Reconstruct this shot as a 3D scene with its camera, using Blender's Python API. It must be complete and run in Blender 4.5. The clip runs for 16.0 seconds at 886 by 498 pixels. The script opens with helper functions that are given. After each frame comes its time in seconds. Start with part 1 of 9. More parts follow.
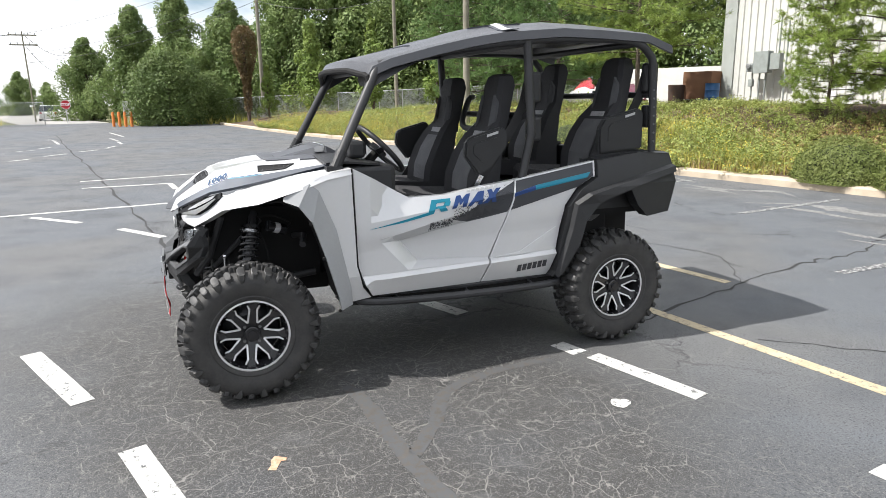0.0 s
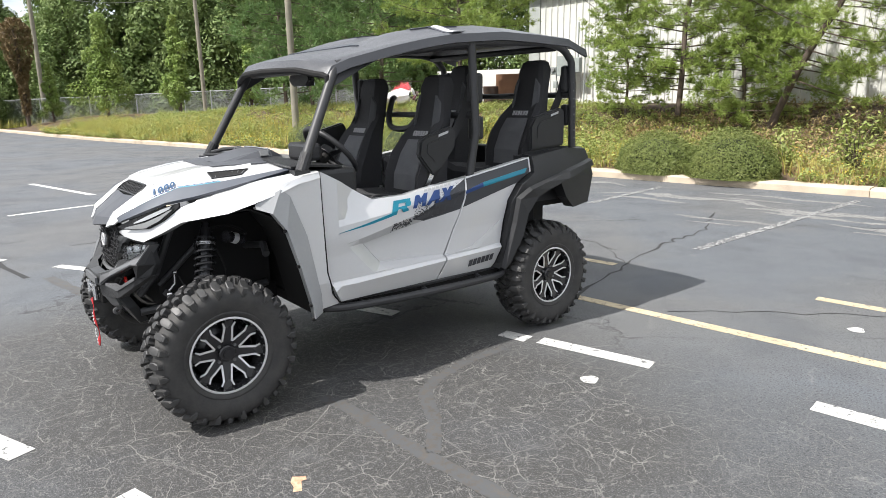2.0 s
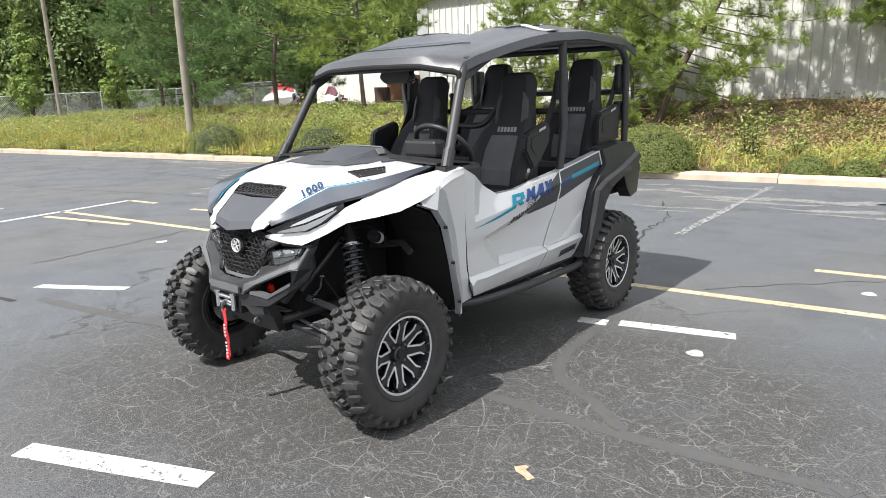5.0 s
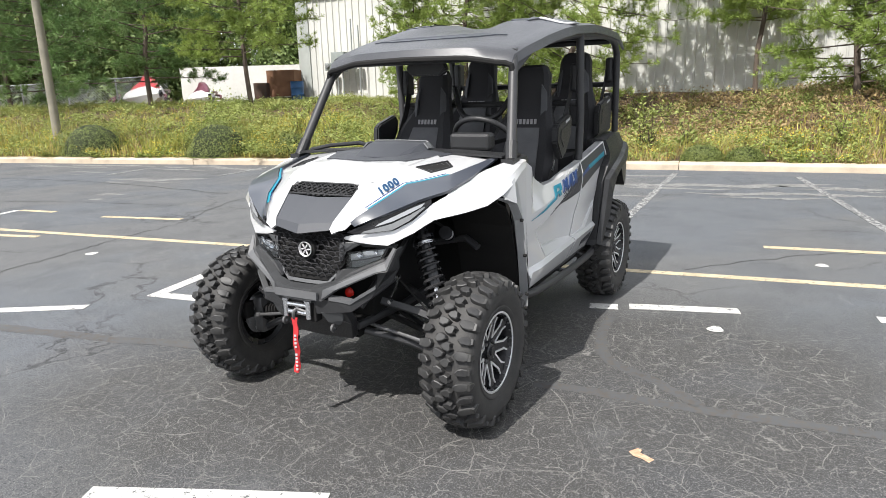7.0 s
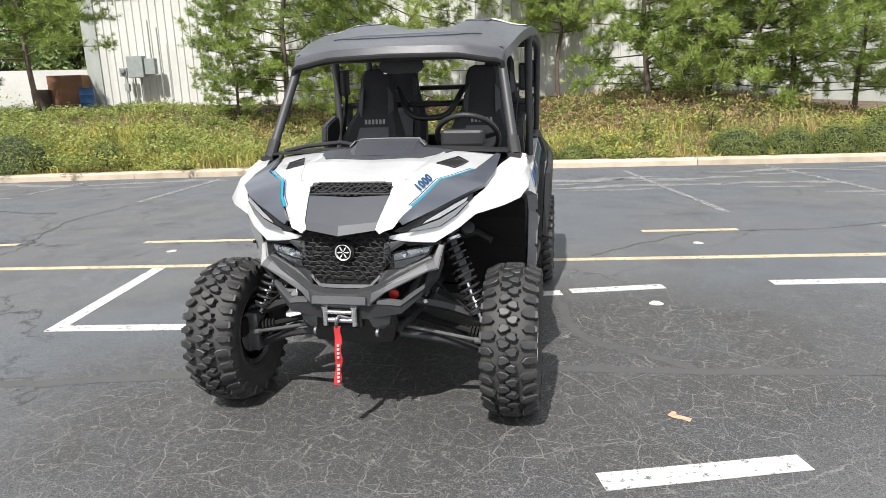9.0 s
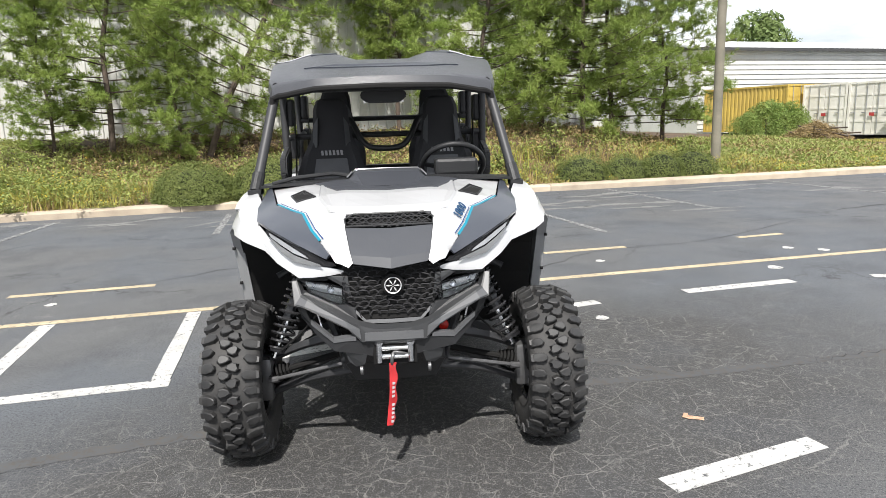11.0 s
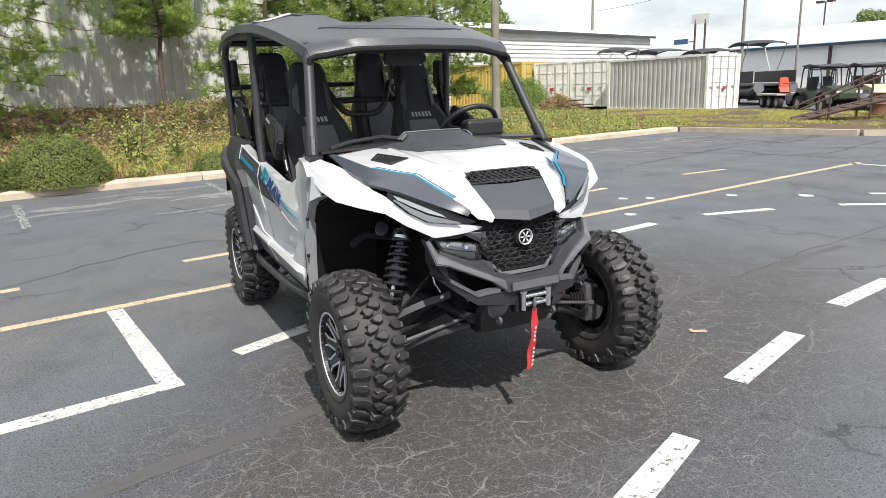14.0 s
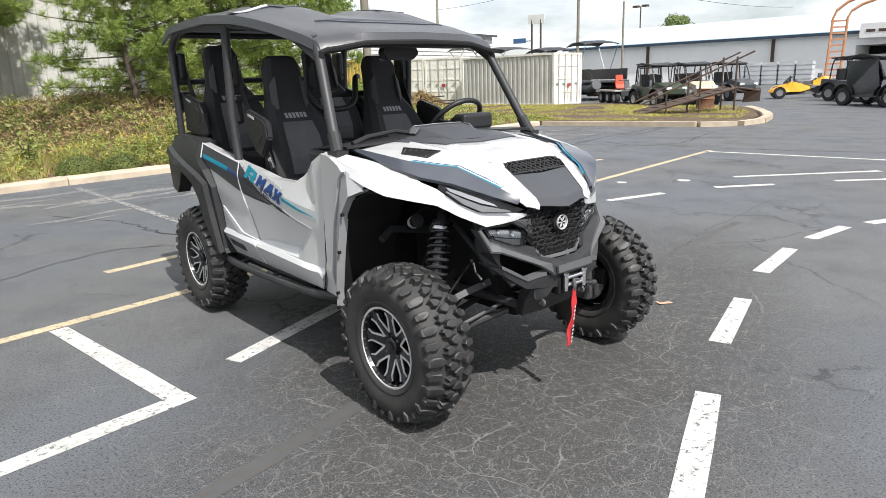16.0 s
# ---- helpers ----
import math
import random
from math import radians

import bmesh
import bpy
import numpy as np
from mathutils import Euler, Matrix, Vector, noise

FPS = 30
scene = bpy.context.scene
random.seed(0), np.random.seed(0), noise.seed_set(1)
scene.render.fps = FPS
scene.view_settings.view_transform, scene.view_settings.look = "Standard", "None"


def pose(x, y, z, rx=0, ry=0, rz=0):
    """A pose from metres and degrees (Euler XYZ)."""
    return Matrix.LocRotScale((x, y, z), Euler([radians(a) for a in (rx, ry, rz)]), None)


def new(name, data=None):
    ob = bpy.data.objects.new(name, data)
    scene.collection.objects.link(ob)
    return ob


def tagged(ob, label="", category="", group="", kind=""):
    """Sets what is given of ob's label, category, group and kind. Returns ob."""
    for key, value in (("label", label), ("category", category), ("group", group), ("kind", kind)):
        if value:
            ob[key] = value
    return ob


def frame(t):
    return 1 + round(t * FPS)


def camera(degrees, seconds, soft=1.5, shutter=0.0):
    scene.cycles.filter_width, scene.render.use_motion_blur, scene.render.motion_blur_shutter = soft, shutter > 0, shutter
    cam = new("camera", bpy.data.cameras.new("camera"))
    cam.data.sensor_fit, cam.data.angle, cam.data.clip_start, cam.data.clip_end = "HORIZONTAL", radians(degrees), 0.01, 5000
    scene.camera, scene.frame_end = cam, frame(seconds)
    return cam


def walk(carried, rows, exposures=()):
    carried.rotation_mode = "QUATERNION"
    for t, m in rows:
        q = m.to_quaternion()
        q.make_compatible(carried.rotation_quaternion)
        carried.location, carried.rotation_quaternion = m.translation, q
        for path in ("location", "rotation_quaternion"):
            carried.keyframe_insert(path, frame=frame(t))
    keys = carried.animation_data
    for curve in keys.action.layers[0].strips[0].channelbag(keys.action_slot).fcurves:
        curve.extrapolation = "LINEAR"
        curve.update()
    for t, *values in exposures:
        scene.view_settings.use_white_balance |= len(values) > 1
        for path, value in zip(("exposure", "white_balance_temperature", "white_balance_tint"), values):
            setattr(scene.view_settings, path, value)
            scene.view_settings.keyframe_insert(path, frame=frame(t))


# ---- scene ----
cam = camera(67.6, 16.0, 0.65)
ROWS = [
    (0.0, -4.357, 1.444, 1.599, 77.35, 0.67, -111.80),
    (0.5, -4.310, 1.587, 1.618, 77.50, 0.72, -115.43),
    (1.0, -4.242, 1.772, 1.626, 77.39, 0.82, -119.75),
    (1.5, -4.122, 2.007, 1.627, 77.50, 0.87, -126.20),
    (2.0, -3.953, 2.225, 1.606, 77.23, 0.89, -128.27),
    (2.5, -3.774, 2.444, 1.618, 77.28, 0.82, -129.16),
    (3.0, -3.626, 2.683, 1.630, 77.25, 0.92, -130.09),
    (3.5, -3.477, 2.863, 1.629, 77.28, 0.93, -132.69),
    (6.0, -2.546, 3.628, 1.593, 76.98, 1.52, -145.06),
    (6.5, -2.303, 3.746, 1.595, 76.87, 1.57, -148.04),
    (7.0, -2.067, 3.889, 1.611, 76.50, 1.59, -151.71),
    (7.5, -1.841, 3.989, 1.608, 76.39, 1.66, -156.58),
    (8.0, -1.590, 4.052, 1.613, 76.18, 1.76, -160.16),
    (8.5, -1.305, 4.141, 1.605, 76.07, 1.70, -164.48),
    (9.0, -1.012, 4.266, 1.581, 76.66, 1.74, -169.26),
    (9.5, -0.773, 4.295, 1.574, 77.54, 1.87, -173.74),
    (10.0, -0.543, 4.302, 1.588, 78.93, 1.88, -177.98),
    (12.5, 0.875, 4.249, 1.572, 78.05, 1.89, 164.70),
    (13.0, 1.144, 4.183, 1.564, 76.95, 1.90, 160.30),
    (13.5, 1.399, 4.062, 1.566, 76.60, 1.85, 156.53),
    (14.0, 1.676, 3.960, 1.565, 76.28, 1.95, 152.58),
    (14.5, 1.956, 3.867, 1.579, 75.85, 1.82, 148.69),
    (15.0, 2.142, 3.742, 1.573, 75.66, 1.89, 146.12),
    (15.5, 2.299, 3.625, 1.577, 75.57, 1.72, 143.02),
    (16.0, 2.483, 3.523, 1.583, 75.57, 1.84, 139.24),
]
walk(cam, [(t, pose(x, y, z, rx, ry, rz)) for t, x, y, z, rx, ry, rz in ROWS],
     [(0.0, 0.63), (2.0, 0.66), (4.0, 0.66), (8.0, 0.50), (10.0, 0.40), (13.0, 0.30), (16.0, 0.34)])

# ---- sky, sun ----
SUN_TO = Vector((0.22, 1.50, 1.98)).normalized()
sun_elevation = math.asin(SUN_TO.z)
world = bpy.data.worlds.new("world")
scene.world = world
world.use_nodes = True
wn, wl = world.node_tree.nodes, world.node_tree.links
wn.clear()
w_out = wn.new("ShaderNodeOutputWorld")
w_bg = wn.new("ShaderNodeBackground")
w_sky = wn.new("ShaderNodeTexSky")
w_sky.sky_type = "NISHITA"
w_sky.sun_disc = False
w_sky.sun_elevation = sun_elevation
w_sky.sun_rotation = math.atan2(SUN_TO.x, SUN_TO.y)
w_sky.air_density, w_sky.dust_density, w_sky.ozone_density = 1.0, 1.5, 1.0
w_co = wn.new("ShaderNodeTexCoord")
w_map = wn.new("ShaderNodeMapping")
w_map.inputs["Scale"].default_value = (1.6, 1.6, 5.0)
w_noise = wn.new("ShaderNodeTexNoise")
w_noise.inputs["Scale"].default_value = 1.7
w_noise.inputs["Detail"].default_value = 7.0
w_noise.inputs["Roughness"].default_value = 0.55
w_ramp = wn.new("ShaderNodeValToRGB")
w_ramp.color_ramp.elements[0].position = 0.30
w_ramp.color_ramp.elements[1].position = 0.56
w_mix = wn.new("ShaderNodeMix")
w_mix.data_type = "RGBA"
w_mix.inputs[7].default_value = (10.4, 10.6, 11.0, 1)
wl.new(w_co.outputs["Generated"], w_map.inputs["Vector"])
wl.new(w_map.outputs["Vector"], w_noise.inputs["Vector"])
wl.new(w_noise.outputs["Fac"], w_ramp.inputs["Fac"])
wl.new(w_ramp.outputs["Color"], w_mix.inputs[0])
wl.new(w_sky.outputs["Color"], w_mix.inputs[6])
wl.new(w_mix.outputs[2], w_bg.inputs["Color"])
w_bg.inputs["Strength"].default_value = 0.095
wl.new(w_bg.outputs["Background"], w_out.inputs["Surface"])

sun_data = bpy.data.lights.new("sun", "SUN")
sun_data.energy = 5.0
sun_data.angle = radians(0.55)
sun_data.color = (1.0, 0.965, 0.92)
sun = new("sun", sun_data)
sun.rotation_euler = (-SUN_TO).to_track_quat("-Z", "Y").to_euler()

# ---- materials ----
def material(name, c1, c2=None, rough=0.6, metal=0.0, scale=8.0, fine=60.0, bump=0.0, bump_scale=80.0,
             rough_var=0.08, island=0.0, spread=0.0, coat=0.0, spec=None, coords="Object"):
    """Principled surface with two scales of colour variation, uneven gloss and a fine relief."""
    c2 = c2 or tuple(v * 0.82 for v in c1)
    m = bpy.data.materials.new(name)
    m.use_nodes = True
    n, l = m.node_tree.nodes, m.node_tree.links
    b = n["Principled BSDF"]
    co = n.new("ShaderNodeTexCoord")
    big, small = n.new("ShaderNodeTexNoise"), n.new("ShaderNodeTexNoise")
    big.inputs["Scale"].default_value, big.inputs["Detail"].default_value = scale, 5
    small.inputs["Scale"].default_value, small.inputs["Detail"].default_value = fine, 3
    l.new(co.outputs[coords], big.inputs["Vector"])
    l.new(co.outputs[coords], small.inputs["Vector"])
    add = n.new("ShaderNodeMath")
    add.operation = "MULTIPLY_ADD"
    add.inputs[1].default_value = 0.35
    l.new(small.outputs["Fac"], add.inputs[0])
    l.new(big.outputs["Fac"], add.inputs[2])
    ramp = n.new("ShaderNodeValToRGB")
    ramp.color_ramp.elements[0].position, ramp.color_ramp.elements[1].position = 0.46, 0.9
    ramp.color_ramp.elements[0].color, ramp.color_ramp.elements[1].color = (*c1, 1), (*c2, 1)
    l.new(add.outputs[0], ramp.inputs["Fac"])
    colour = ramp.outputs["Color"]
    if island or spread:
        hsv = n.new("ShaderNodeHueSaturation")
        if island:
            geo = n.new("ShaderNodeNewGeometry")
            src, amount = geo.outputs["Random Per Island"], island
        else:
            info = n.new("ShaderNodeObjectInfo")
            src, amount = info.outputs["Random"], spread
        mr = n.new("ShaderNodeMapRange")
        mr.inputs["To Min"].default_value, mr.inputs["To Max"].default_value = 1 - amount, 1 + amount
        l.new(src, mr.inputs["Value"])
        l.new(mr.outputs["Result"], hsv.inputs["Value"])
        l.new(colour, hsv.inputs["Color"])
        colour = hsv.outputs["Color"]
    l.new(colour, b.inputs["Base Color"])
    rr = n.new("ShaderNodeMapRange")
    rr.inputs["To Min"].default_value = max(0.02, rough - rough_var)
    rr.inputs["To Max"].default_value = min(1.0, rough + rough_var)
    l.new(big.outputs["Fac"], rr.inputs["Value"])
    l.new(rr.outputs["Result"], b.inputs["Roughness"])
    b.inputs["Metallic"].default_value = metal
    if coat:
        b.inputs["Coat Weight"].default_value = coat
        b.inputs["Coat Roughness"].default_value = 0.08
    if spec is not None:
        b.inputs["Specular IOR Level"].default_value = spec
    if bump:
        bn = n.new("ShaderNodeTexNoise")
        bn.inputs["Scale"].default_value, bn.inputs["Detail"].default_value = bump_scale, 4
        l.new(co.outputs[coords], bn.inputs["Vector"])
        bp = n.new("ShaderNodeBump")
        bp.inputs["Strength"].default_value, bp.inputs["Distance"].default_value = bump, 0.01
        l.new(bn.outputs["Fac"], bp.inputs["Height"])
        l.new(bp.outputs["Normal"], b.inputs["Normal"])
    return m


def leaf_material(name, c1, c2, rough=0.55, translucent=0.25):
    """Leaves: each one a little different, and some light shines through."""
    m = material(name, c1, c2, rough=rough, scale=0.7, fine=5.0, island=0.28)
    n, l = m.node_tree.nodes, m.node_tree.links
    b, out = n["Principled BSDF"], n["Material Output"]
    tr, mix = n.new("ShaderNodeBsdfTranslucent"), n.new("ShaderNodeMixShader")
    src = b.inputs["Base Color"].links[0].from_socket
    l.new(src, tr.inputs["Color"])
    mix.inputs["Fac"].default_value = translucent
    l.new(b.outputs["BSDF"], mix.inputs[1])
    l.new(tr.outputs["BSDF"], mix.inputs[2])
    l.new(mix.outputs["Shader"], out.inputs["Surface"])
    b.inputs["Specular IOR Level"].default_value = 0.3
    return m


def asphalt_material():
    m = bpy.data.materials.new("asphalt")
    m.use_nodes = True
    n, l = m.node_tree.nodes, m.node_tree.links
    b = n["Principled BSDF"]
    co = n.new("ShaderNodeTexCoord")

    def noise_tex(scale, detail=4.0, rough=0.55):
        t = n.new("ShaderNodeTexNoise")
        t.inputs["Scale"].default_value, t.inputs["Detail"].default_value, t.inputs["Roughness"].default_value = scale, detail, rough
        l.new(co.outputs["Object"], t.inputs["Vector"])
        return t

    def ramp(src, p0, c0, p1, c1):
        r = n.new("ShaderNodeValToRGB")
        r.color_ramp.elements[0].position, r.color_ramp.elements[1].position = p0, p1
        r.color_ramp.elements[0].color, r.color_ramp.elements[1].color = (*c0, 1), (*c1, 1)
        l.new(src, r.inputs["Fac"])
        return r.outputs["Color"]

    def mix(fac, a, c, mode="MIX"):
        x = n.new("ShaderNodeMix")
        x.data_type, x.blend_type = "RGBA", mode
        for sock, v in ((x.inputs[0], fac), (x.inputs[6], a), (x.inputs[7], c)):
            if isinstance(v, (int, float)):
                sock.default_value = v
            elif isinstance(v, tuple):
                sock.default_value = (*v, 1)
            else:
                l.new(v, sock)
        return x.outputs[2]

    def math_node(op, a, c):
        x = n.new("ShaderNodeMath")
        x.operation = op
        for k, v in enumerate((a, c)):
            if isinstance(v, (int, float)):
                x.inputs[k].default_value = v
            else:
                l.new(v, x.inputs[k])
        return x.outputs[0]

    # a worn, unsealed area in front of the vehicle, with a ragged edge; the rest is newer and bluer
    edge = noise_tex(0.9, 6)
    def along(dx, dy, cx, cy, half):
        v = n.new("ShaderNodeVectorMath")
        v.operation = "DOT_PRODUCT"
        v.inputs[1].default_value = (dx / half, dy / half, 0)
        l.new(co.outputs["Object"], v.inputs[0])
        return math_node("SUBTRACT", v.outputs["Value"], (dx * cx + dy * cy) / half)

    lu, lv = along(0.915, 0.404, -0.75, 0.75, 3.2), along(-0.404, 0.915, -0.75, 0.75, 1.7)
    r2 = math_node("POWER", math_node("ADD", math_node("MULTIPLY", lu, lu), math_node("MULTIPLY", lv, lv)), 0.5)
    d = math_node("MULTIPLY", math_node("ADD", r2, math_node("MULTIPLY", edge.outputs["Fac"], 0.8)), 0.5)
    bare = ramp(d, 0.50, (1, 1, 1), 0.78, (0, 0, 0))
    patch = noise_tex(0.28, 6)
    worn = ramp(patch.outputs["Fac"], 0.44, (0, 0, 0), 0.56, (0.6, 0.6, 0.6))
    base = mix(worn, (0.096, 0.104, 0.116), (0.112, 0.109, 0.105))
    base = mix(bare, base, (0.0450, 0.0435, 0.0420))
    stain = noise_tex(1.3, 6)
    base = mix(ramp(stain.outputs["Fac"], 0.50, (0, 0, 0), 0.72, (0.5, 0.5, 0.5)), base, (0.056, 0.059, 0.066))
    grit = noise_tex(150, 3, 0.7)
    base = mix(math_node("MULTIPLY", ramp(grit.outputs["Fac"], 0.53, (0, 0, 0), 0.64, (0.8, 0.8, 0.8)), math_node("ADD", math_node("MULTIPLY", bare, 0.25), 0.5)), base, (0.252, 0.256, 0.258))
    dark_grit = noise_tex(80, 2, 0.6)
    base = mix(ramp(dark_grit.outputs["Fac"], 0.36, (0.8, 0.8, 0.8), 0.46, (0, 0, 0)), base, (0.024, 0.025, 0.028))
    # crazing: nets of fine cracks, filled with pale dust
    warp = noise_tex(4.0, 3, 0.5)
    wv = n.new("ShaderNodeVectorMath")
    wv.operation = "SCALE"
    wv.inputs["Scale"].default_value = 0.085
    l.new(warp.outputs["Color"], wv.inputs[0])
    av = n.new("ShaderNodeVectorMath")
    av.operation = "ADD"
    l.new(co.outputs["Object"], av.inputs[0])
    l.new(wv.outputs[0], av.inputs[1])
    fine_warp = noise_tex(34, 3, 0.6)
    fv = n.new("ShaderNodeVectorMath")
    fv.operation = "SCALE"
    fv.inputs["Scale"].default_value = 0.022
    l.new(fine_warp.outputs["Color"], fv.inputs[0])
    av2 = n.new("ShaderNodeVectorMath")
    av2.operation = "ADD"
    l.new(av.outputs[0], av2.inputs[0])
    l.new(fv.outputs[0], av2.inputs[1])
    lines = []
    for scale, width in ((2.3, 0.0078), (6.5, 0.0155), (22.0, 0.046)):
        v = n.new("ShaderNodeTexVoronoi")
        v.feature = "DISTANCE_TO_EDGE"
        v.inputs["Scale"].default_value = scale
        l.new(av2.outputs[0], v.inputs["Vector"])
        lines.append(ramp(v.outputs["Distance"], width * 0.35, (1, 1, 1), width, (0, 0, 0)))
    where = noise_tex(0.42, 4)
    where_r = math_node("MAXIMUM", math_node("MULTIPLY", bare, 1.0), ramp(where.outputs["Fac"], 0.50, (0.02, 0.02, 0.02), 0.64, (0.75, 0.75, 0.75)))
    broken = noise_tex(5.0, 4, 0.65)
    gaps = ramp(broken.outputs["Fac"], 0.42, (0.12, 0.12, 0.12), 0.58, (1, 1, 1))
    broken3 = noise_tex(26.0, 2, 0.5)
    gaps3 = ramp(broken3.outputs["Fac"], 0.46, (0.0, 0.0, 0.0), 0.54, (1, 1, 1))
    broken2 = noise_tex(2.2, 4, 0.65)
    gaps2 = ramp(broken2.outputs["Fac"], 0.44, (0.0, 0.0, 0.0), 0.58, (1, 1, 1))
    coarse = math_node("MULTIPLY", math_node("MULTIPLY", lines[0], gaps2), math_node("MAXIMUM", where_r, 0.35))
    middle = math_node("MULTIPLY", math_node("MULTIPLY", lines[1], gaps), where_r)
    small = math_node("MULTIPLY", math_node("MULTIPLY", lines[2], gaps3), math_node("MULTIPLY", bare, 0.62))
    net = math_node("MAXIMUM", math_node("MAXIMUM", coarse, middle), small)
    base = mix(math_node("MULTIPLY", net, 0.66), base, (0.265, 0.256, 0.240))
    # long old cracks over the whole lot, dark with dirt
    old = n.new("ShaderNodeTexVoronoi")
    old.feature = "DISTANCE_TO_EDGE"
    old.inputs["Scale"].default_value = 0.42
    wide_warp = noise_tex(1.1, 7, 0.65)
    wv2 = n.new("ShaderNodeVectorMath")
    wv2.operation = "SCALE"
    wv2.inputs["Scale"].default_value = 0.9
    l.new(wide_warp.outputs["Color"], wv2.inputs[0])
    av3 = n.new("ShaderNodeVectorMath")
    av3.operation = "ADD"
    l.new(co.outputs["Object"], av3.inputs[0])
    l.new(wv2.outputs[0], av3.inputs[1])
    l.new(av3.outputs[0], old.inputs["Vector"])
    old_gap = noise_tex(0.5, 3)
    old_net = math_node("MULTIPLY", ramp(old.outputs["Distance"], 0.0015, (1, 1, 1), 0.006, (0, 0, 0)), ramp(old_gap.outputs["Fac"], 0.46, (0, 0, 0), 0.56, (1, 1, 1)))
    base = mix(math_node("MULTIPLY", old_net, 0.85), base, (0.022, 0.022, 0.023))
    # sealer worn off in blotches
    blotch = noise_tex(3.2, 7, 0.7)
    base = mix(ramp(blotch.outputs["Fac"], 0.56, (0, 0, 0), 0.74, (0.45, 0.45, 0.45)), base, (0.13, 0.132, 0.135))
    l.new(base, b.inputs["Base Color"])
    l.new(ramp(stain.outputs["Fac"], 0.3, (0.62, 0.62, 0.62), 0.7, (0.82, 0.82, 0.82)), b.inputs["Roughness"])
    b.inputs["Specular IOR Level"].default_value = 0.35
    h = math_node("SUBTRACT", math_node("MULTIPLY", grit.outputs["Fac"], 1.0), net)
    bp = n.new("ShaderNodeBump")
    bp.inputs["Strength"].default_value, bp.inputs["Distance"].default_value = 0.55, 0.004
    l.new(h, bp.inputs["Height"])
    l.new(bp.outputs["Normal"], b.inputs["Normal"])
    return m


def paint_material(name, colour, wear=0.5):
    """Road paint, worn through to the asphalt in flecks."""
    m = material(name, colour, tuple(v * 0.66 for v in colour), rough=0.75, scale=5.0, fine=70)
    n, l = m.node_tree.nodes, m.node_tree.links
    b = n["Principled BSDF"]
    co = n.new("ShaderNodeTexCoord")
    t = n.new("ShaderNodeTexNoise")
    t.inputs["Scale"].default_value, t.inputs["Detail"].default_value, t.inputs["Roughness"].default_value = 22, 9, 0.78
    l.new(co.outputs["Object"], t.inputs["Vector"])
    r = n.new("ShaderNodeValToRGB")
    r.color_ramp.elements[0].position, r.color_ramp.elements[1].position = 0.28 + 0.25 * wear, 0.34 + 0.25 * wear
    l.new(t.outputs["Fac"], r.inputs["Fac"])
    x = n.new("ShaderNodeMix")
    x.data_type = "RGBA"
    x.inputs[6].default_value = (0.07, 0.072, 0.075, 1)
    l.new(b.inputs["Base Color"].links[0].from_socket, x.inputs[7])
    l.new(r.outputs["Color"], x.inputs[0])
    l.new(x.outputs[2], b.inputs["Base Color"])
    return m


def glass_material(name, tint=(0.9, 0.93, 0.95), rough=0.02):
    m = bpy.data.materials.new(name)
    m.use_nodes = True
    b = m.node_tree.nodes["Principled BSDF"]
    b.inputs["Base Color"].default_value = (*tint, 1)
    b.inputs["Transmission Weight"].default_value = 1.0
    b.inputs["Roughness"].default_value = rough
    b.inputs["IOR"].default_value = 1.45
    return m


ASPHALT = asphalt_material()
WHITE_LINE = paint_material("white_road_paint", (0.57, 0.565, 0.54), 0.45)
WORN_LINE = paint_material("worn_white_road_paint", (0.42, 0.42, 0.41), 0.85)
YELLOW_LINE = paint_material("yellow_road_paint", (0.52, 0.435, 0.29), 0.45)
CRACK = material("crack_filler", (0.018, 0.018, 0.02), (0.03, 0.03, 0.03), rough=0.85, scale=6)
SCUFF = paint_material("pale_asphalt_scuff", (0.24, 0.238, 0.23), 0.6)
CONCRETE = material("kerb_concrete", (0.52, 0.435, 0.33), (0.36, 0.30, 0.23), rough=0.9, scale=3.0, fine=45, bump=0.35, bump_scale=90, spread=0.10)
SOIL = material("bank_soil", (0.120, 0.075, 0.042), (0.052, 0.038, 0.022), rough=0.95, scale=0.8, fine=9, bump=0.6, bump_scale=25)
FIELD = material("far_grass", (0.11, 0.13, 0.045), (0.16, 0.15, 0.07), rough=0.95, scale=0.15, fine=2.0, bump=0.5, bump_scale=4)
GRASS = leaf_material("grass_blades", (0.32, 0.33, 0.065), (0.46, 0.39, 0.13))
WEED = leaf_material("weed_leaves", (0.21, 0.275, 0.070), (0.32, 0.335, 0.11))
FLOWER = leaf_material("goldenrod_flowers", (0.60, 0.46, 0.06), (0.52, 0.38, 0.05))
NEEDLE = leaf_material("pine_needles", (0.195, 0.280, 0.060), (0.30, 0.365, 0.095), translucent=0.22)
# darker, bluer copy of the needles with shade put into the colour
NEEDLE_SHADY = leaf_material("shaded_blue_green_needles", (0.105, 0.190, 0.062), (0.165, 0.245, 0.080), translucent=0.25)
NEEDLE_DARK = leaf_material("far_pine_needles", (0.130, 0.195, 0.065), (0.195, 0.250, 0.085), translucent=0.3)
BROADLEAF = leaf_material("broad_leaves", (0.15, 0.23, 0.05), (0.23, 0.29, 0.075))
SHRUBLEAF = leaf_material("dark_shrub_leaves", (0.085, 0.135, 0.040), (0.135, 0.180, 0.055))
BUSHLEAF = leaf_material("clipped_bush_leaves", (0.118, 0.152, 0.042), (0.20, 0.225, 0.066))
DEADVINE = leaf_material("dead_vine", (0.155, 0.112, 0.058), (0.225, 0.165, 0.082), translucent=0.2)
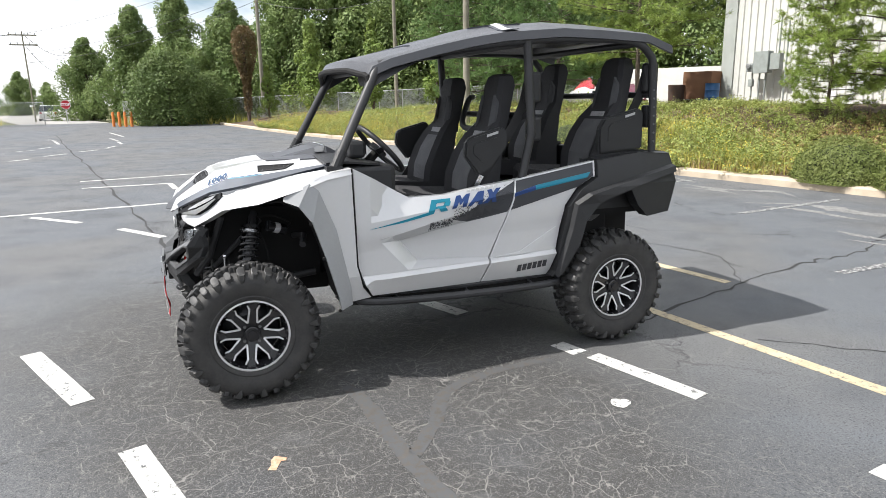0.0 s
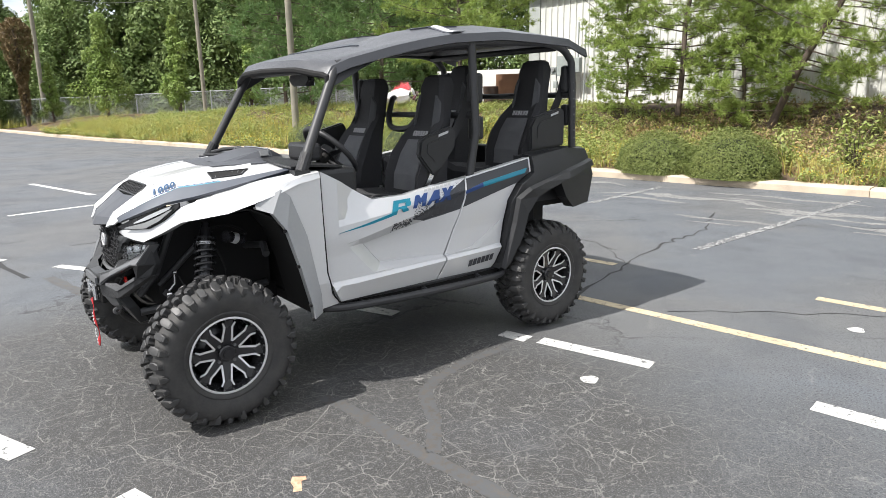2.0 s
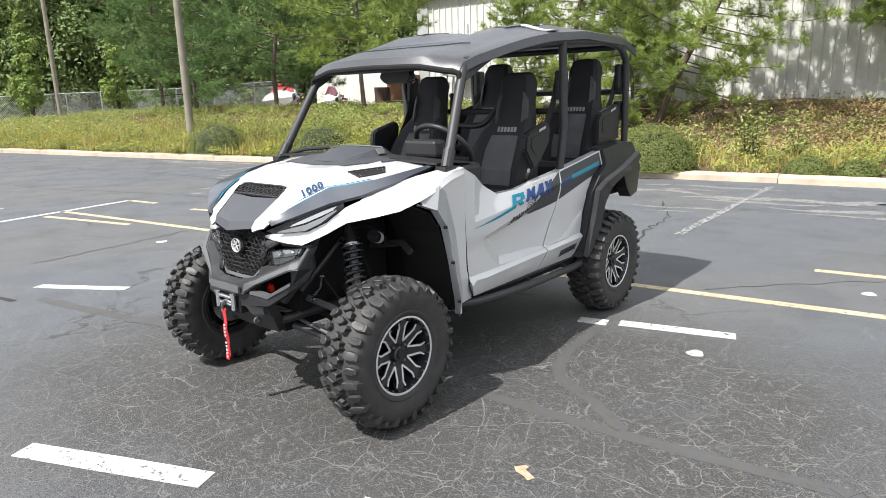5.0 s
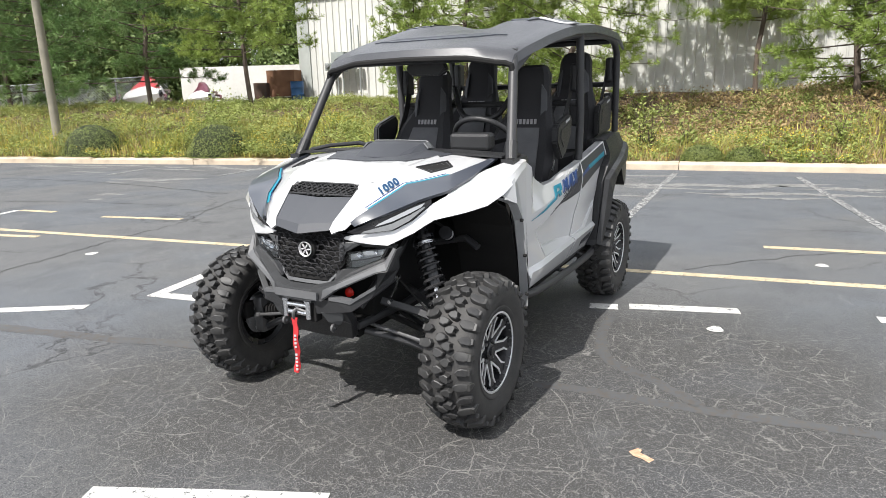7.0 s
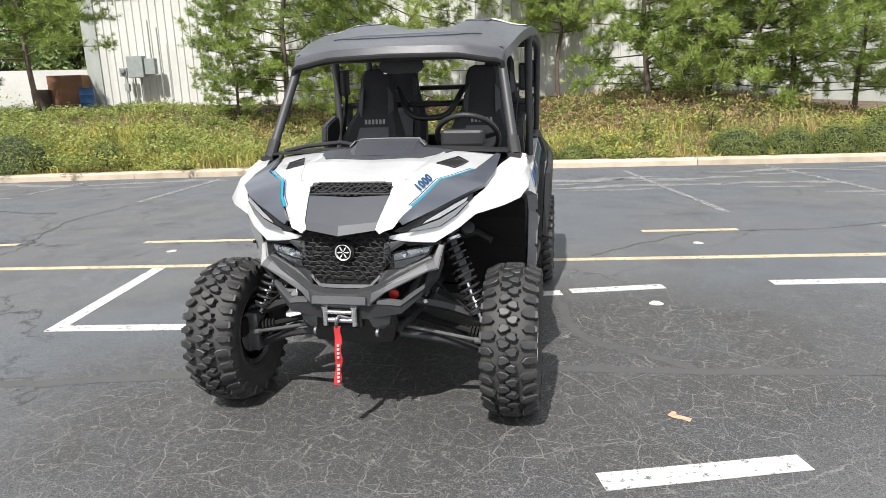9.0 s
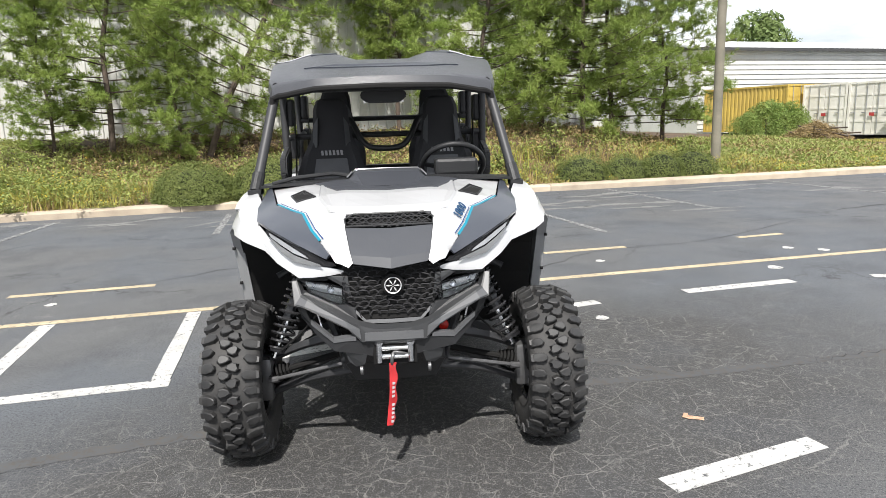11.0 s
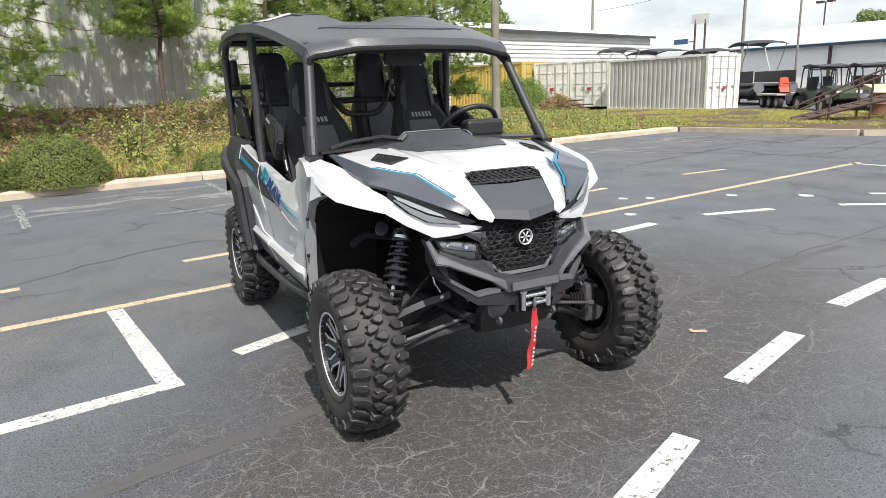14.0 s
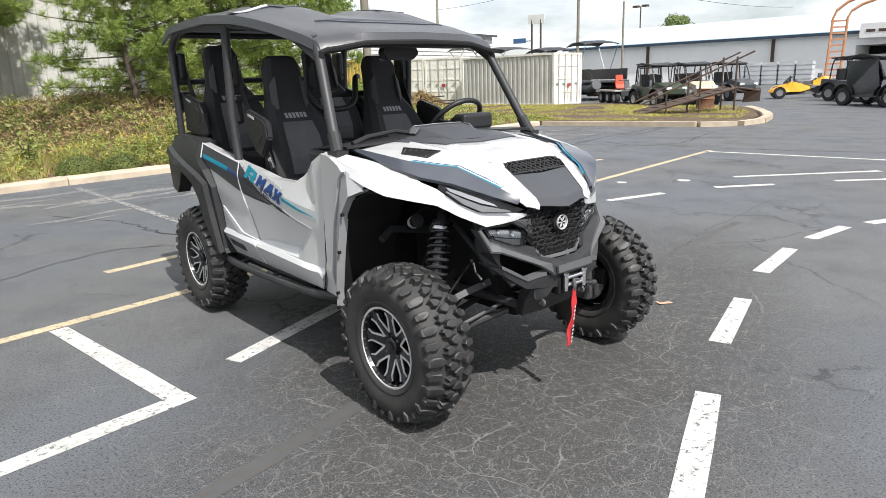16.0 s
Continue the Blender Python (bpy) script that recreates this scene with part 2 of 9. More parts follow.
BARK = material("pine_bark", (0.125, 0.095, 0.075), (0.065, 0.05, 0.04), rough=0.95, scale=5, fine=30, bump=0.9, bump_scale=14)
POLE_WOOD = material("weathered_pole_wood", (0.24, 0.22, 0.17), (0.15, 0.14, 0.11), rough=0.9, scale=2, fine=30, bump=0.4, bump_scale=30)
SIDING = material("white_metal_siding", (0.62, 0.62, 0.585), (0.49, 0.49, 0.46), rough=0.45, scale=0.5, fine=6, spread=0.04)
SIDING_TRIM = material("grey_metal_trim", (0.38, 0.40, 0.38), (0.30, 0.32, 0.30), rough=0.5, scale=2)
ROOFING = material("pale_metal_roofing", (0.70, 0.71, 0.70), (0.58, 0.60, 0.60), rough=0.45, scale=0.6)
BLUE_ROOFING = material("pale_blue_metal_roofing", (0.50, 0.66, 0.74), (0.44, 0.60, 0.70), rough=0.45, scale=0.3)
CONTAINER = material("cream_container_paint", (0.80, 0.785, 0.72), (0.66, 0.64, 0.57), rough=0.55, scale=1.2, fine=14)
CONTAINER_GREY = material("grey_container_paint", (0.50, 0.50, 0.46), (0.38, 0.38, 0.35), rough=0.55, scale=1.2, fine=14)
CONTAINER_YELLOW = material("yellow_container_paint", (0.56, 0.40, 0.08), (0.42, 0.30, 0.08), rough=0.6, scale=1.2, fine=14)
GALV = material("galvanised_steel", (0.50, 0.51, 0.52), (0.38, 0.39, 0.40), rough=0.45, metal=0.8, scale=6)
GREY_BOX = material("grey_electric_box", (0.30, 0.33, 0.32), (0.24, 0.26, 0.25), rough=0.5, scale=4)
DARK_STEEL = material("dark_rusty_steel", (0.06, 0.05, 0.045), (0.10, 0.055, 0.035), rough=0.7, metal=0.3, scale=4)
RUST = material("rusted_steel", (0.20, 0.09, 0.045), (0.11, 0.055, 0.035), rough=0.85, scale=3, bump=0.3)

# ---- mesh tools ----
def thing(name, label, category, m=None, group="", kind=""):
    ob = new(name)
    ob.empty_display_size = 0.2
    if m is not None:
        ob.matrix_world = m
    return tagged(ob, label, category, group, kind)


def mesh_of(name, bm, mat, smooth=False):
    me = bpy.data.meshes.new(name)
    bmesh.ops.recalc_face_normals(bm, faces=bm.faces)
    bm.to_mesh(me)
    bm.free()
    me.materials.append(mat)
    if smooth:
        me.polygons.foreach_set("use_smooth", [True] * len(me.polygons))
        me.set_sharp_from_angle(angle=radians(38))
    return me


def part(name, bm, mat, parent, label="", smooth=False, m=None, kind=""):
    ob = new(name, mesh_of(name, bm, mat, smooth))
    ob.parent = parent
    if m is not None:
        ob.matrix_basis = m
    return tagged(ob, label, "", "", kind)


def single(name, bm, mat, label, category, m=None, group="", kind="", smooth=False):
    """A thing that is one mesh."""
    ob = new(name, mesh_of(name, bm, mat, smooth))
    if m is not None:
        ob.matrix_world = m
    return tagged(ob, label, category, group, kind)


def raw(name, verts, faces, mat, smooth=False):
    me = bpy.data.meshes.new(name)
    me.from_pydata(verts, [], faces)
    me.materials.append(mat)
    if smooth:
        me.polygons.foreach_set("use_smooth", [True] * len(me.polygons))
    me.update()
    return me


def box(bm, lo, hi, m=None):
    vs = [bm.verts.new((x, y, z)) for x in (lo[0], hi[0]) for y in (lo[1], hi[1]) for z in (lo[2], hi[2])]
    for f in ((0, 1, 3, 2), (4, 6, 7, 5), (0, 4, 5, 1), (2, 3, 7, 6), (0, 2, 6, 4), (1, 5, 7, 3)):
        bm.faces.new([vs[k] for k in f])
    if m is not None:
        bmesh.ops.transform(bm, matrix=m, verts=vs)
    return vs


def boxed(size, bevel=0.0, at=(0, 0, 0)):
    """A bevelled block as a new bmesh."""
    bm = bmesh.new()
    box(bm, [a - s / 2 for a, s in zip(at, size)], [a + s / 2 for a, s in zip(at, size)])
    if bevel:
        bmesh.ops.bevel(bm, geom=bm.edges[:], offset=bevel, segments=2, affect="EDGES", profile=0.5)
    return bm


def slab(bm, pts, off):
    """A closed plate: the polygon pts and its copy moved by off."""
    off = Vector(off)
    a = [bm.verts.new(p) for p in pts]
    b = [bm.verts.new(Vector(p) + off) for p in pts]
    fs = [bm.faces.new(a), bm.faces.new(b[::-1])]
    k = len(a)
    for i in range(k):
        fs.append(bm.faces.new((a[i], b[i], b[(i + 1) % k], a[(i + 1) % k])))
    return fs


def tube(bm, pts, r, n=8, closed=False, taper=None):
    """A round bar along points. taper: radius at the end."""
    pts = [Vector(p) for p in pts]
    k, rings = len(pts), []
    up = Vector((0.13, 0.21, 0.97))
    for i, p in enumerate(pts):
        if closed:
            d = pts[(i + 1) % k] - pts[i - 1]
        else:
            d = pts[min(i + 1, k - 1)] - pts[max(i - 1, 0)]
        d.normalize()
        u = up - d * up.dot(d)
        if u.length < 0.2:
            u = Vector((1, 0, 0)) - d * d.x
        u.normalize()
        up = u
        w = d.cross(u)
        rr = r if taper is None else r + (taper - r) * i / max(1, k - 1)
        rings.append([bm.verts.new(p + (u * math.cos(2 * math.pi * j / n) + w * math.sin(2 * math.pi * j / n)) * rr) for j in range(n)])
    for i in range(k if closed else k - 1):
        a, b = rings[i], rings[(i + 1) % k]
        for j in range(n):
            bm.faces.new((a[j], a[(j + 1) % n], b[(j + 1) % n], b[j]))
    if not closed:
        bm.faces.new(rings[0][::-1])
        bm.faces.new(rings[-1])


def lathe(bm, profile, n=32, closed=False):
    """Turns a profile of (radius, x) about the x axis."""
    rings = []
    for r, x in profile:
        rings.append([bm.verts.new((x, r * math.cos(2 * math.pi * j / n), r * math.sin(2 * math.pi * j / n))) for j in range(n)])
    for i in range(len(rings) if closed else len(rings) - 1):
        a, b = rings[i], rings[(i + 1) % len(rings)]
        for j in range(n):
            bm.faces.new((a[j], a[(j + 1) % n], b[(j + 1) % n], b[j]))
    return rings


def loft(bm, rows, close_u=False):
    """A sheet through rows of points with equal counts."""
    vs = [[bm.verts.new(p) for p in row] for row in rows]
    for a, b in zip(vs, vs[1:]):
        k = len(a)
        for j in range(k if close_u else k - 1):
            bm.faces.new((a[j], a[(j + 1) % k], b[(j + 1) % k], b[j]))
    return vs


def thicken(bm, d):
    """Gives a sheet a thickness."""
    bmesh.ops.recalc_face_normals(bm, faces=bm.faces)
    bmesh.ops.solidify(bm, geom=bm.faces[:], thickness=d)


def curve_points(pts, steps=6):
    """Catmull-Rom points through pts."""
    pts = [Vector(p) for p in pts]
    ext = [pts[0] * 2 - pts[1]] + pts + [pts[-1] * 2 - pts[-2]]
    out = []
    for i in range(1, len(ext) - 2):
        a, b, c, d = ext[i - 1:i + 3]
        for s in range(steps):
            t = s / steps
            out.append(0.5 * ((2 * b) + (c - a) * t + (2 * a - 5 * b + 4 * c - d) * t * t + (3 * b - a - 3 * c + d) * t ** 3))
    out.append(pts[-1])
    return out

# ---- ground, lot, kerbs ----
KERB = [(50.0, -1.8), (35.5, -3.4), (28.4, -4.4), (17.4, -6.4), (8.0, -8.15), (4.0, -8.75), (0.0, -9.35), (-7.0, -10.1), (-14.2, -11.05)]


def kerb_y(x):
    pts = KERB[::-1]
    if x <= pts[0][0]:
        return pts[0][1] + (x - pts[0][0]) * 0.13
    for (x0, y0), (x1, y1) in zip(pts, pts[1:]):
        if x <= x1:
            return y0 + (y1 - y0) * (x - x0) / (x1 - x0)
    return pts[-1][1] + (x - pts[-1][0]) * 0.1


def smooth_step(a, b, v):
    t = max(0.0, min(1.0, (v - a) / (b - a)))
    return t * t * (3 - 2 * t)


def bank_z(x, y):
    """Height of the planted bank behind the kerb."""
    d = kerb_y(x) - y
    crest = 0.35 + 0.85 * smooth_step(-11, -3, x) * (1 - 0.5 * smooth_step(24, 40, x))
    # a flat strip under the pines that climbs only close to the warehouse
    near = max(smooth_step(7.0, 11.0, x), smooth_step(0.0, -2.6, x))
    z = 0.11 + crest * (near * smooth_step(0.3, 7.0, d) + (1 - near) * smooth_step(6.0, 12.5, d))
    return z + 0.07 * smooth_step(0.4, 2, d) * noise.noise(Vector((x * 0.5, y * 0.5, 0)))


bm = bmesh.new()
vs = [bm.verts.new(p) for p in ((-900, -900, -0.12), (900, -900, -0.12), (900, 900, -0.12), (-900, 900, -0.12))]
bm.faces.new(vs)
single("ground", bm, FIELD, "rough grass field around the parking lot, out to the horizon", "ground", kind="structure")

bm = bmesh.new()
lot = [(-75, -60), (-24.5, -60), (-24.5, -24), (-16.2, -24), (-16.2, -11.4)]
lot += [(x, y - 0.05) for x, y in KERB[::-1]] + [(62, -1.0), (62, 15), (50, 22), (40, 60), (-75, 60)]
slab(bm, [(x, y, 0.0) for x, y in lot], (0, 0, -0.1))
bmesh.ops.triangulate(bm, faces=bm.faces[:])
road = single("parking_lot", bm, ASPHALT, "dark grey cracked asphalt parking lot with worn paint", "asphalt", kind="structure")

# far drive beyond the lot
bm = bmesh.new()
slab(bm, [(61.9, 6.5, -0.02), (61.9, 13.5, -0.02), (130, 32, -0.02), (130, 22, -0.02)], (0, 0, -0.06))
single("driveway", bm, material("pale_concrete_drive", (0.34, 0.33, 0.31), (0.26, 0.25, 0.24), rough=0.9, scale=0.6), "pale concrete driveway leaving the lot", "driveway", kind="structure")


def kerb_run(parent, pts, width=0.30, height=0.14, piece=3.0, side=1):
    """Kerb pieces of about three metres along a line, with open joints."""
    dense = []
    for (x0, y0), (x1, y1) in zip(pts, pts[1:]):
        length = math.hypot(x1 - x0, y1 - y0)
        k = max(1, round(length / piece))
        dense += [(x0 + (x1 - x0) * i / k, y0 + (y1 - y0) * i / k) for i in range(k)]
    dense.append(pts[-1])
    for (x0, y0), (x1, y1) in zip(dense, dense[1:]):
        length = math.hypot(x1 - x0, y1 - y0) - 0.012
        b = bmesh.new()
        prof = [(0, -0.05), (0, height - 0.035), (0.02 * side, height - 0.008), (0.055 * side, height), (width * side, height + 0.005), (width * side, -0.05)]
        slab(b, [(0.006, a, z) for a, z in prof], (length, 0, 0))
        part("kerb_stone", b, CONCRETE, parent,
             m=pose(x0, y0, random.uniform(-0.008, 0.006), 0, 0, math.degrees(math.atan2(y1 - y0, x1 - x0)) + random.uniform(-0.25, 0.25)))


kerb = thing("kerb", "tan concrete kerb along the weedy bank", "kerb", kind="structure")
kerb_run(kerb, KERB, side=1)
ISLAND = [(-14.45, -11.05), (-15.2, -8.8), (-15.9, -6.5), (-16.6, -5.75), (-17.8, -5.7), (-19.4, -6.2), (-21.0, -7.0), (-22.6, -7.95), (-24.4, -9.2)]
kerb_run(kerb, ISLAND, piece=1.9, side=-1)

# planted bank
xs = [-16.0 + i * 0.7 for i in range(95)]
rows = []
for x in xs:
    y0 = kerb_y(x) - 0.28
    rows.append([(x, y0 - d, bank_z(x, y0 - d)) for d in (0, 0.3, 0.7, 1.2, 1.8, 2.5, 3.3, 4.2, 5.2, 6.4, 7.2, 8, 8.8, 9.6, 10.4, 11.3, 12.2, 13, 18, 26, 40)])
bm = bmesh.new()
loft(bm, rows)
bank = single("bank", bm, SOIL, "bare red-brown soil bank under weeds and dry grass", "bank", kind="structure", smooth=True)

bm = bmesh.new()
inner = [(-14.2, -11.5), (-14.6, -11.0), (-15.35, -8.8), (-16.05, -6.55), (-16.7, -5.88), (-17.8, -5.82), (-19.37, -6.32), (-20.95, -7.12), (-22.55, -8.07), (-24.35, -9.3), (-26, -16), (-24.6, -24.5), (-14, -24.5)]
slab(bm, [(x, y, 0.12) for x, y in inner], (0, 0, -0.2))
bmesh.ops.triangulate(bm, faces=bm.faces[:])
single("island_soil", bm, SOIL, "dry soil island with patchy grass inside a kerb", "soil", kind="structure")


# ---- road paint ----
def stripe(x0, y0, x1, y1, width, mat, label, group, z=0.004):
    d = Vector((x1 - x0, y1 - y0, 0))
    s = Vector((-d.y, d.x, 0)).normalized() * width / 2
    k = max(1, int(d.length / 0.5))
    b = bmesh.new()
    left, right = [], []
    for i in range(k + 1):
        p = Vector((x0, y0, z)) + d * i / k
        w = 1 + random.uniform(-0.05, 0.05)
        left.append(p + s * w)
        right.append(p - s * w)
    slab(b, left + right[::-1], (0, 0, -0.003))
    return single("painted_line", b, mat, label, "road marking", group=group, kind="structure")


W, Y = "worn white painted line on asphalt", "faded yellow painted line on asphalt"
# long yellow line and the short yellow ones behind it
stripe(8.2, -0.65, -4.2, -2.36, 0.10, YELLOW_LINE, Y, "yellow lines")
stripe(-4.2, -2.36, -10.4, -3.20, 0.10, YELLOW_LINE, Y, "yellow lines")
for x0, y0, x1, y1 in ((1.1, -2.78, -0.05, -2.97), (-1.80, -3.26, -2.84, -3.40), (3.80, -2.40, 2.45, -2.60), (6.6, -1.93, 5.3, -2.19), (8.40, -1.83, 7.70, -1.92),
                       (-4.40, -3.64, -5.05, -3.76), (-7.0, -4.1, -8.0, -4.1), (7.9, -0.3, 6.1, -0.72)):
    stripe(x0, y0, x1, y1, 0.10, YELLOW_LINE, Y, "yellow lines")
# open box beside the vehicle
stripe(2.90, -1.30, 2.62, 0.40, 0.12, WHITE_LINE, W, "white lines")
stripe(2.68, 0.36, 1.44, 0.19, 0.12, WHITE_LINE, W, "white lines", z=0.005)
stripe(1.50, 0.24, 1.74, -1.46, 0.12, WHITE_LINE, W, "white lines", z=0.006)
# stroke under the vehicle and on past it
stripe(1.09, -0.08, 0.10, -0.48, 0.12, WHITE_LINE, W, "white lines")
stripe(-0.75, -0.80, -0.95, -0.85, 0.12, WHITE_LINE, W, "white lines")
stripe(-1.02, -0.90, -1.76, -1.10, 0.12, WHITE_LINE, W, "white lines")
stripe(-2.62, -1.28, -3.74, -1.45, 0.13, WHITE_LINE, W, "white lines")
stripe(-4.55, -1.47, -5.45, -1.24, 0.12, WHITE_LINE, W, "white lines")
stripe(-6.3, -0.95, -7.0, -0.45, 0.12, WHITE_LINE, W, "white lines")
stripe(-7.35, -1.20, -9.15, 0.20, 0.10, WHITE_LINE, W, "white lines")
stripe(-7.8, 0.05, -8.6, 0.75, 0.10, WHITE_LINE, W, "white lines")
stripe(-10.2, -3.2, -10.6, 0.2, 0.10, WHITE_LINE, W, "white lines")
stripe(-10.6, 0.2, -10.2, 3.4, 0.10, WHITE_LINE, W, "white lines")
# dashed curve in front of the vehicle
for x0, y0, x1, y1 in ((0.46, 2.46, -0.49, 2.05), (-1.15, 1.77, -2.01, 1.50), (-2.73, 1.30, -3.62, 1.16), (-4.11, 1.14, -4.84, 1.19),
                       (-5.15, 1.30, -5.95, 1.60), (-6.4, 1.85, -7.1, 2.3), (2.0, 3.3, 1.2, 2.85)):
    stripe(x0, y0, x1, y1, 0.125, WHITE_LINE, W, "dashed white curve")
# strokes further off
for x0, y0, x1, y1 in ((6.72, 3.50, 5.9, 2.78), (5.15, 2.22, 4.32, 1.69), (3.66, 1.28, 2.88, 0.82), (7.0, 3.96, 7.35, 1.63), (7.75, 1.3, 8.44, -1.80),
                       (11.58, 3.41, 12.11, 1.10), (10.25, 3.23, 10.34, 1.64), (10.34, 1.64, 9.3, 1.52), (12.3, 0.46, 9.4, -0.17),
                       (9.0, 5.6, 8.0, 4.7), (18.56, 6.04, 19.19, 5.60), (23.15, 6.72, 23.78, 6.27), (24.52, 6.23, 25.39, 5.99), (20.18, 5.41, 21.08, 4.88), (21.89, 4.59, 22.67, 4.10),
                       (23.49, 3.89, 24.81, 3.65), (38.9, 4.95, 33.2, 3.89), (31.4, 4.35, 29.2, 3.89), (28.1, 3.80, 26.1, 3.50), (31.9, 7.08, 31.0, 6.62), (30.1, 6.51, 27.4, 5.96), (22.4, 7.4, 22.1, 6.85)):
    stripe(x0, y0, x1, y1, 0.11, WHITE_LINE, W, "far white lines")
# worn bay lines by the kerb
for x0, y0, x1, y1 in ((2.63, -5.84, 2.95, -8.2), (-0.21, -4.15, -0.02, -8.9), (-2.02, -8.9, -2.96, -4.47), (-4.72, -9.7, -5.44, -6.14),
                       (5.85, -5.2, 5.96, -8.1), (8.64, -6.0, 8.74, -7.6), (-8.6, -9.9, -9.2, -7.0), (-11.6, -10.4, -12.2, -7.4), (11.4, -5.4, 11.6, -7.1)):
    stripe(x0, y0, x1, y1, 0.11, WORN_LINE, "badly worn white bay line on asphalt", "bay lines")
# dabs of paint
for x, y, r in ((-1.65, -0.65, 0.05), (-3.9, -2.0, 0.07), (-4.6, -2.9, 0.06), (-4.9, -2.7, 0.06), (-5.9, -2.2, 0.07), (-6.6, -1.6, 0.09), (-2.3, -2.7, 0.05), (4.6, -0.4, 0.06), (3.2, -2.0, 0.05)):
    b = bmesh.new()
    slab(b, [(x + r * (1 + 0.2 * math.sin(3 * a)) * math.cos(a), y + r * 1.1 * math.sin(a), 0.004) for a in [k * math.pi / 7 for k in range(14)]], (0, 0, -0.003))
    single("paint_dab", b, WHITE_LINE, "small round dab of white paint on asphalt", "road marking", group="paint dabs", kind="structure")
# pale worn streaks in the bays by the kerb
def worn_streak(x0, y0, x1, y1, width, seed):
    """A thin pale scuff with ragged edges, tapering out at both ends."""
    rng = random.Random(seed)
    d = Vector((x1 - x0, y1 - y0, 0))
    side = Vector((-d.y, d.x, 0)).normalized()
    k = max(6, int(d.length / 0.06))
    left, right = [], []
    for i in range(k + 1):
        f = i / k
        w = width * (math.sin(math.pi * f) ** 0.6) * (0.25 + 0.75 * max(0.0, 0.5 + noise.noise(Vector((f * d.length * 2.2, seed, 0))))) * rng.uniform(0.7, 1.1) + 0.004
        c = Vector((x0, y0, 0.0028)) + d * f + side * width * 2.4 * noise.noise(Vector((f * d.length * 0.9, 0, seed * 1.7)))
        left.append(c + side * w)
        right.append(c - side * w * rng.uniform(0.5, 1.0))
    b = bmesh.new()
    loft(b, [left, right])
    single("worn_streak", b, SCUFF, "pale ragged scuff worn into the asphalt", "road marking", group="worn streaks", kind="structure")


rng = random.Random(12)
for k, (x, y, ln, w) in enumerate(((10.7, -4.95, 1.3, 0.10), (9.9, -5.15, 1.5, 0.13), (16.0, -6.2, 2.0, 0.12), (14.6, -6.6, 3.2, 0.14), (11.9, -6.9, 3.6, 0.15), (8.6, -7.2, 3.0, 0.14), (13.0, -5.6, 1.2, 0.08), (8.8, -3.3, 0.6, 0.09), (3.4, -6.9, 3.0, 0.16), (0.9, -7.2, 3.6, 0.20),
                                   (-0.5, -6.6, 3.4, 0.13), (2.0, -8.1, 2.4, 0.10), (-1.6, -7.7, 2.6, 0.12), (-3.4, -7.0, 2.2, 0.12), (-3.4, -8.6, 3.0, 0.13), (-6.0, -8.9, 2.6, 0.12), (-4.6, -6.2, 1.4, 0.08), (5.6, -7.4, 2.2, 0.12), (-8.0, -7.8, 2.4, 0.12), (-10.6, -8.8, 2.8, 0.14), (1.2, -5.9, 1.4, 0.07))):
    a = math.atan2(-0.15, -1) + rng.uniform(-0.05, 0.05)
    worn_streak(x, y, x + ln * math.cos(a), y + ln * math.sin(a), w * 1.7, 60 + k)
    worn_streak(x - 0.4, y + 0.35, x - 0.4 + ln * 0.5 * math.cos(a), y + 0.35 + ln * 0.5 * math.sin(a), w * 0.9, 160 + k)


def crack(pts, width, parent=road):
    """A long crack as a ragged dark ribbon."""
    out = curve_points([(x, y, 0.0025) for x, y in pts], 10)
    b, left, right = bmesh.new(), [], []
    for i, p in enumerate(out):
        d = out[min(i + 1, len(out) - 1)] - out[max(i - 1, 0)]
        s = Vector((-d.y, d.x, 0)).normalized()
        q = p + s * random.gauss(0, 0.022)
        w = width * random.uniform(0.3, 1.0)
        left.append(q + s * w)
        right.append(q - s * w)
    loft(b, [left, right])
    part("crack", b, CRACK, parent)


crack([(-0.55, -1.3), (-0.62, -1.47), (-0.14, -2.96), (0.21, -4.18), (0.29, -5.07), (0.9, -6.4)], 0.018)
crack([(37, 7.4), (24, 5.2), (14.6, 3.5), (7.0, 2.2), (3.3, 1.6)], 0.03)
crack([(3.0, -2.5), (1.0, -3.6), (-0.1, -3.1)], 0.010)
crack([(-2.6, 0.50), (-3.2, 0.40), (-4.08, 0.24), (-6.13, 0.0)], 0.005)
crack([(4.68, 0.99), (4.75, 0.42), (4.9, -0.49), (5.03, -1.09), (5.07, -1.89), (5.3, -2.44), (5.78, -3.55), (5.74, -4.83)], 0.012)
crack([(12.5, -1.5), (11.44, -1.72), (9.78, -2.25), (8.27, -2.66), (6.4, -3.0)], 0.012)
crack([(-1.2, -2.1), (-2.4, -3.2), (-4.0, -3.6), (-6.0, -4.8)], 0.008)
crack([(-7, -5.5), (-9.5, -6.2), (-13, -7.0), (-15.5, -7.2)], 0.03)
crack([(-9, -8), (-10.5, -5), (-11.5, -1), (-14, 3)], 0.025)
crack([(-12.5, -9.5), (-12.2, -6), (-14.5, -2)], 0.02)
crack([(20, -3), (12, -4.4), (6.5, -4.2)], 0.02)
crack([(-12.4, -9.5), (-13.0, -8.4), (-13.1, -7.0), (-14.3, -6.1), (-14.4, -5.1)], 0.03)
crack([(-10.8, -7.05), (-12.9, -7.4), (-12.9, -6.6), (-15.1, -7.0)], 0.028)
crack([(-10.4, -6.6), (-10.8, -6.0), (-10.5, -5.0), (-11.5, -4.5), (-13.5, -5.0), (-14.5, -5.2)], 0.028)
crack([(-12.9, -8.9), (-14.4, -9.3), (-15.3, -9.1)], 0.025)


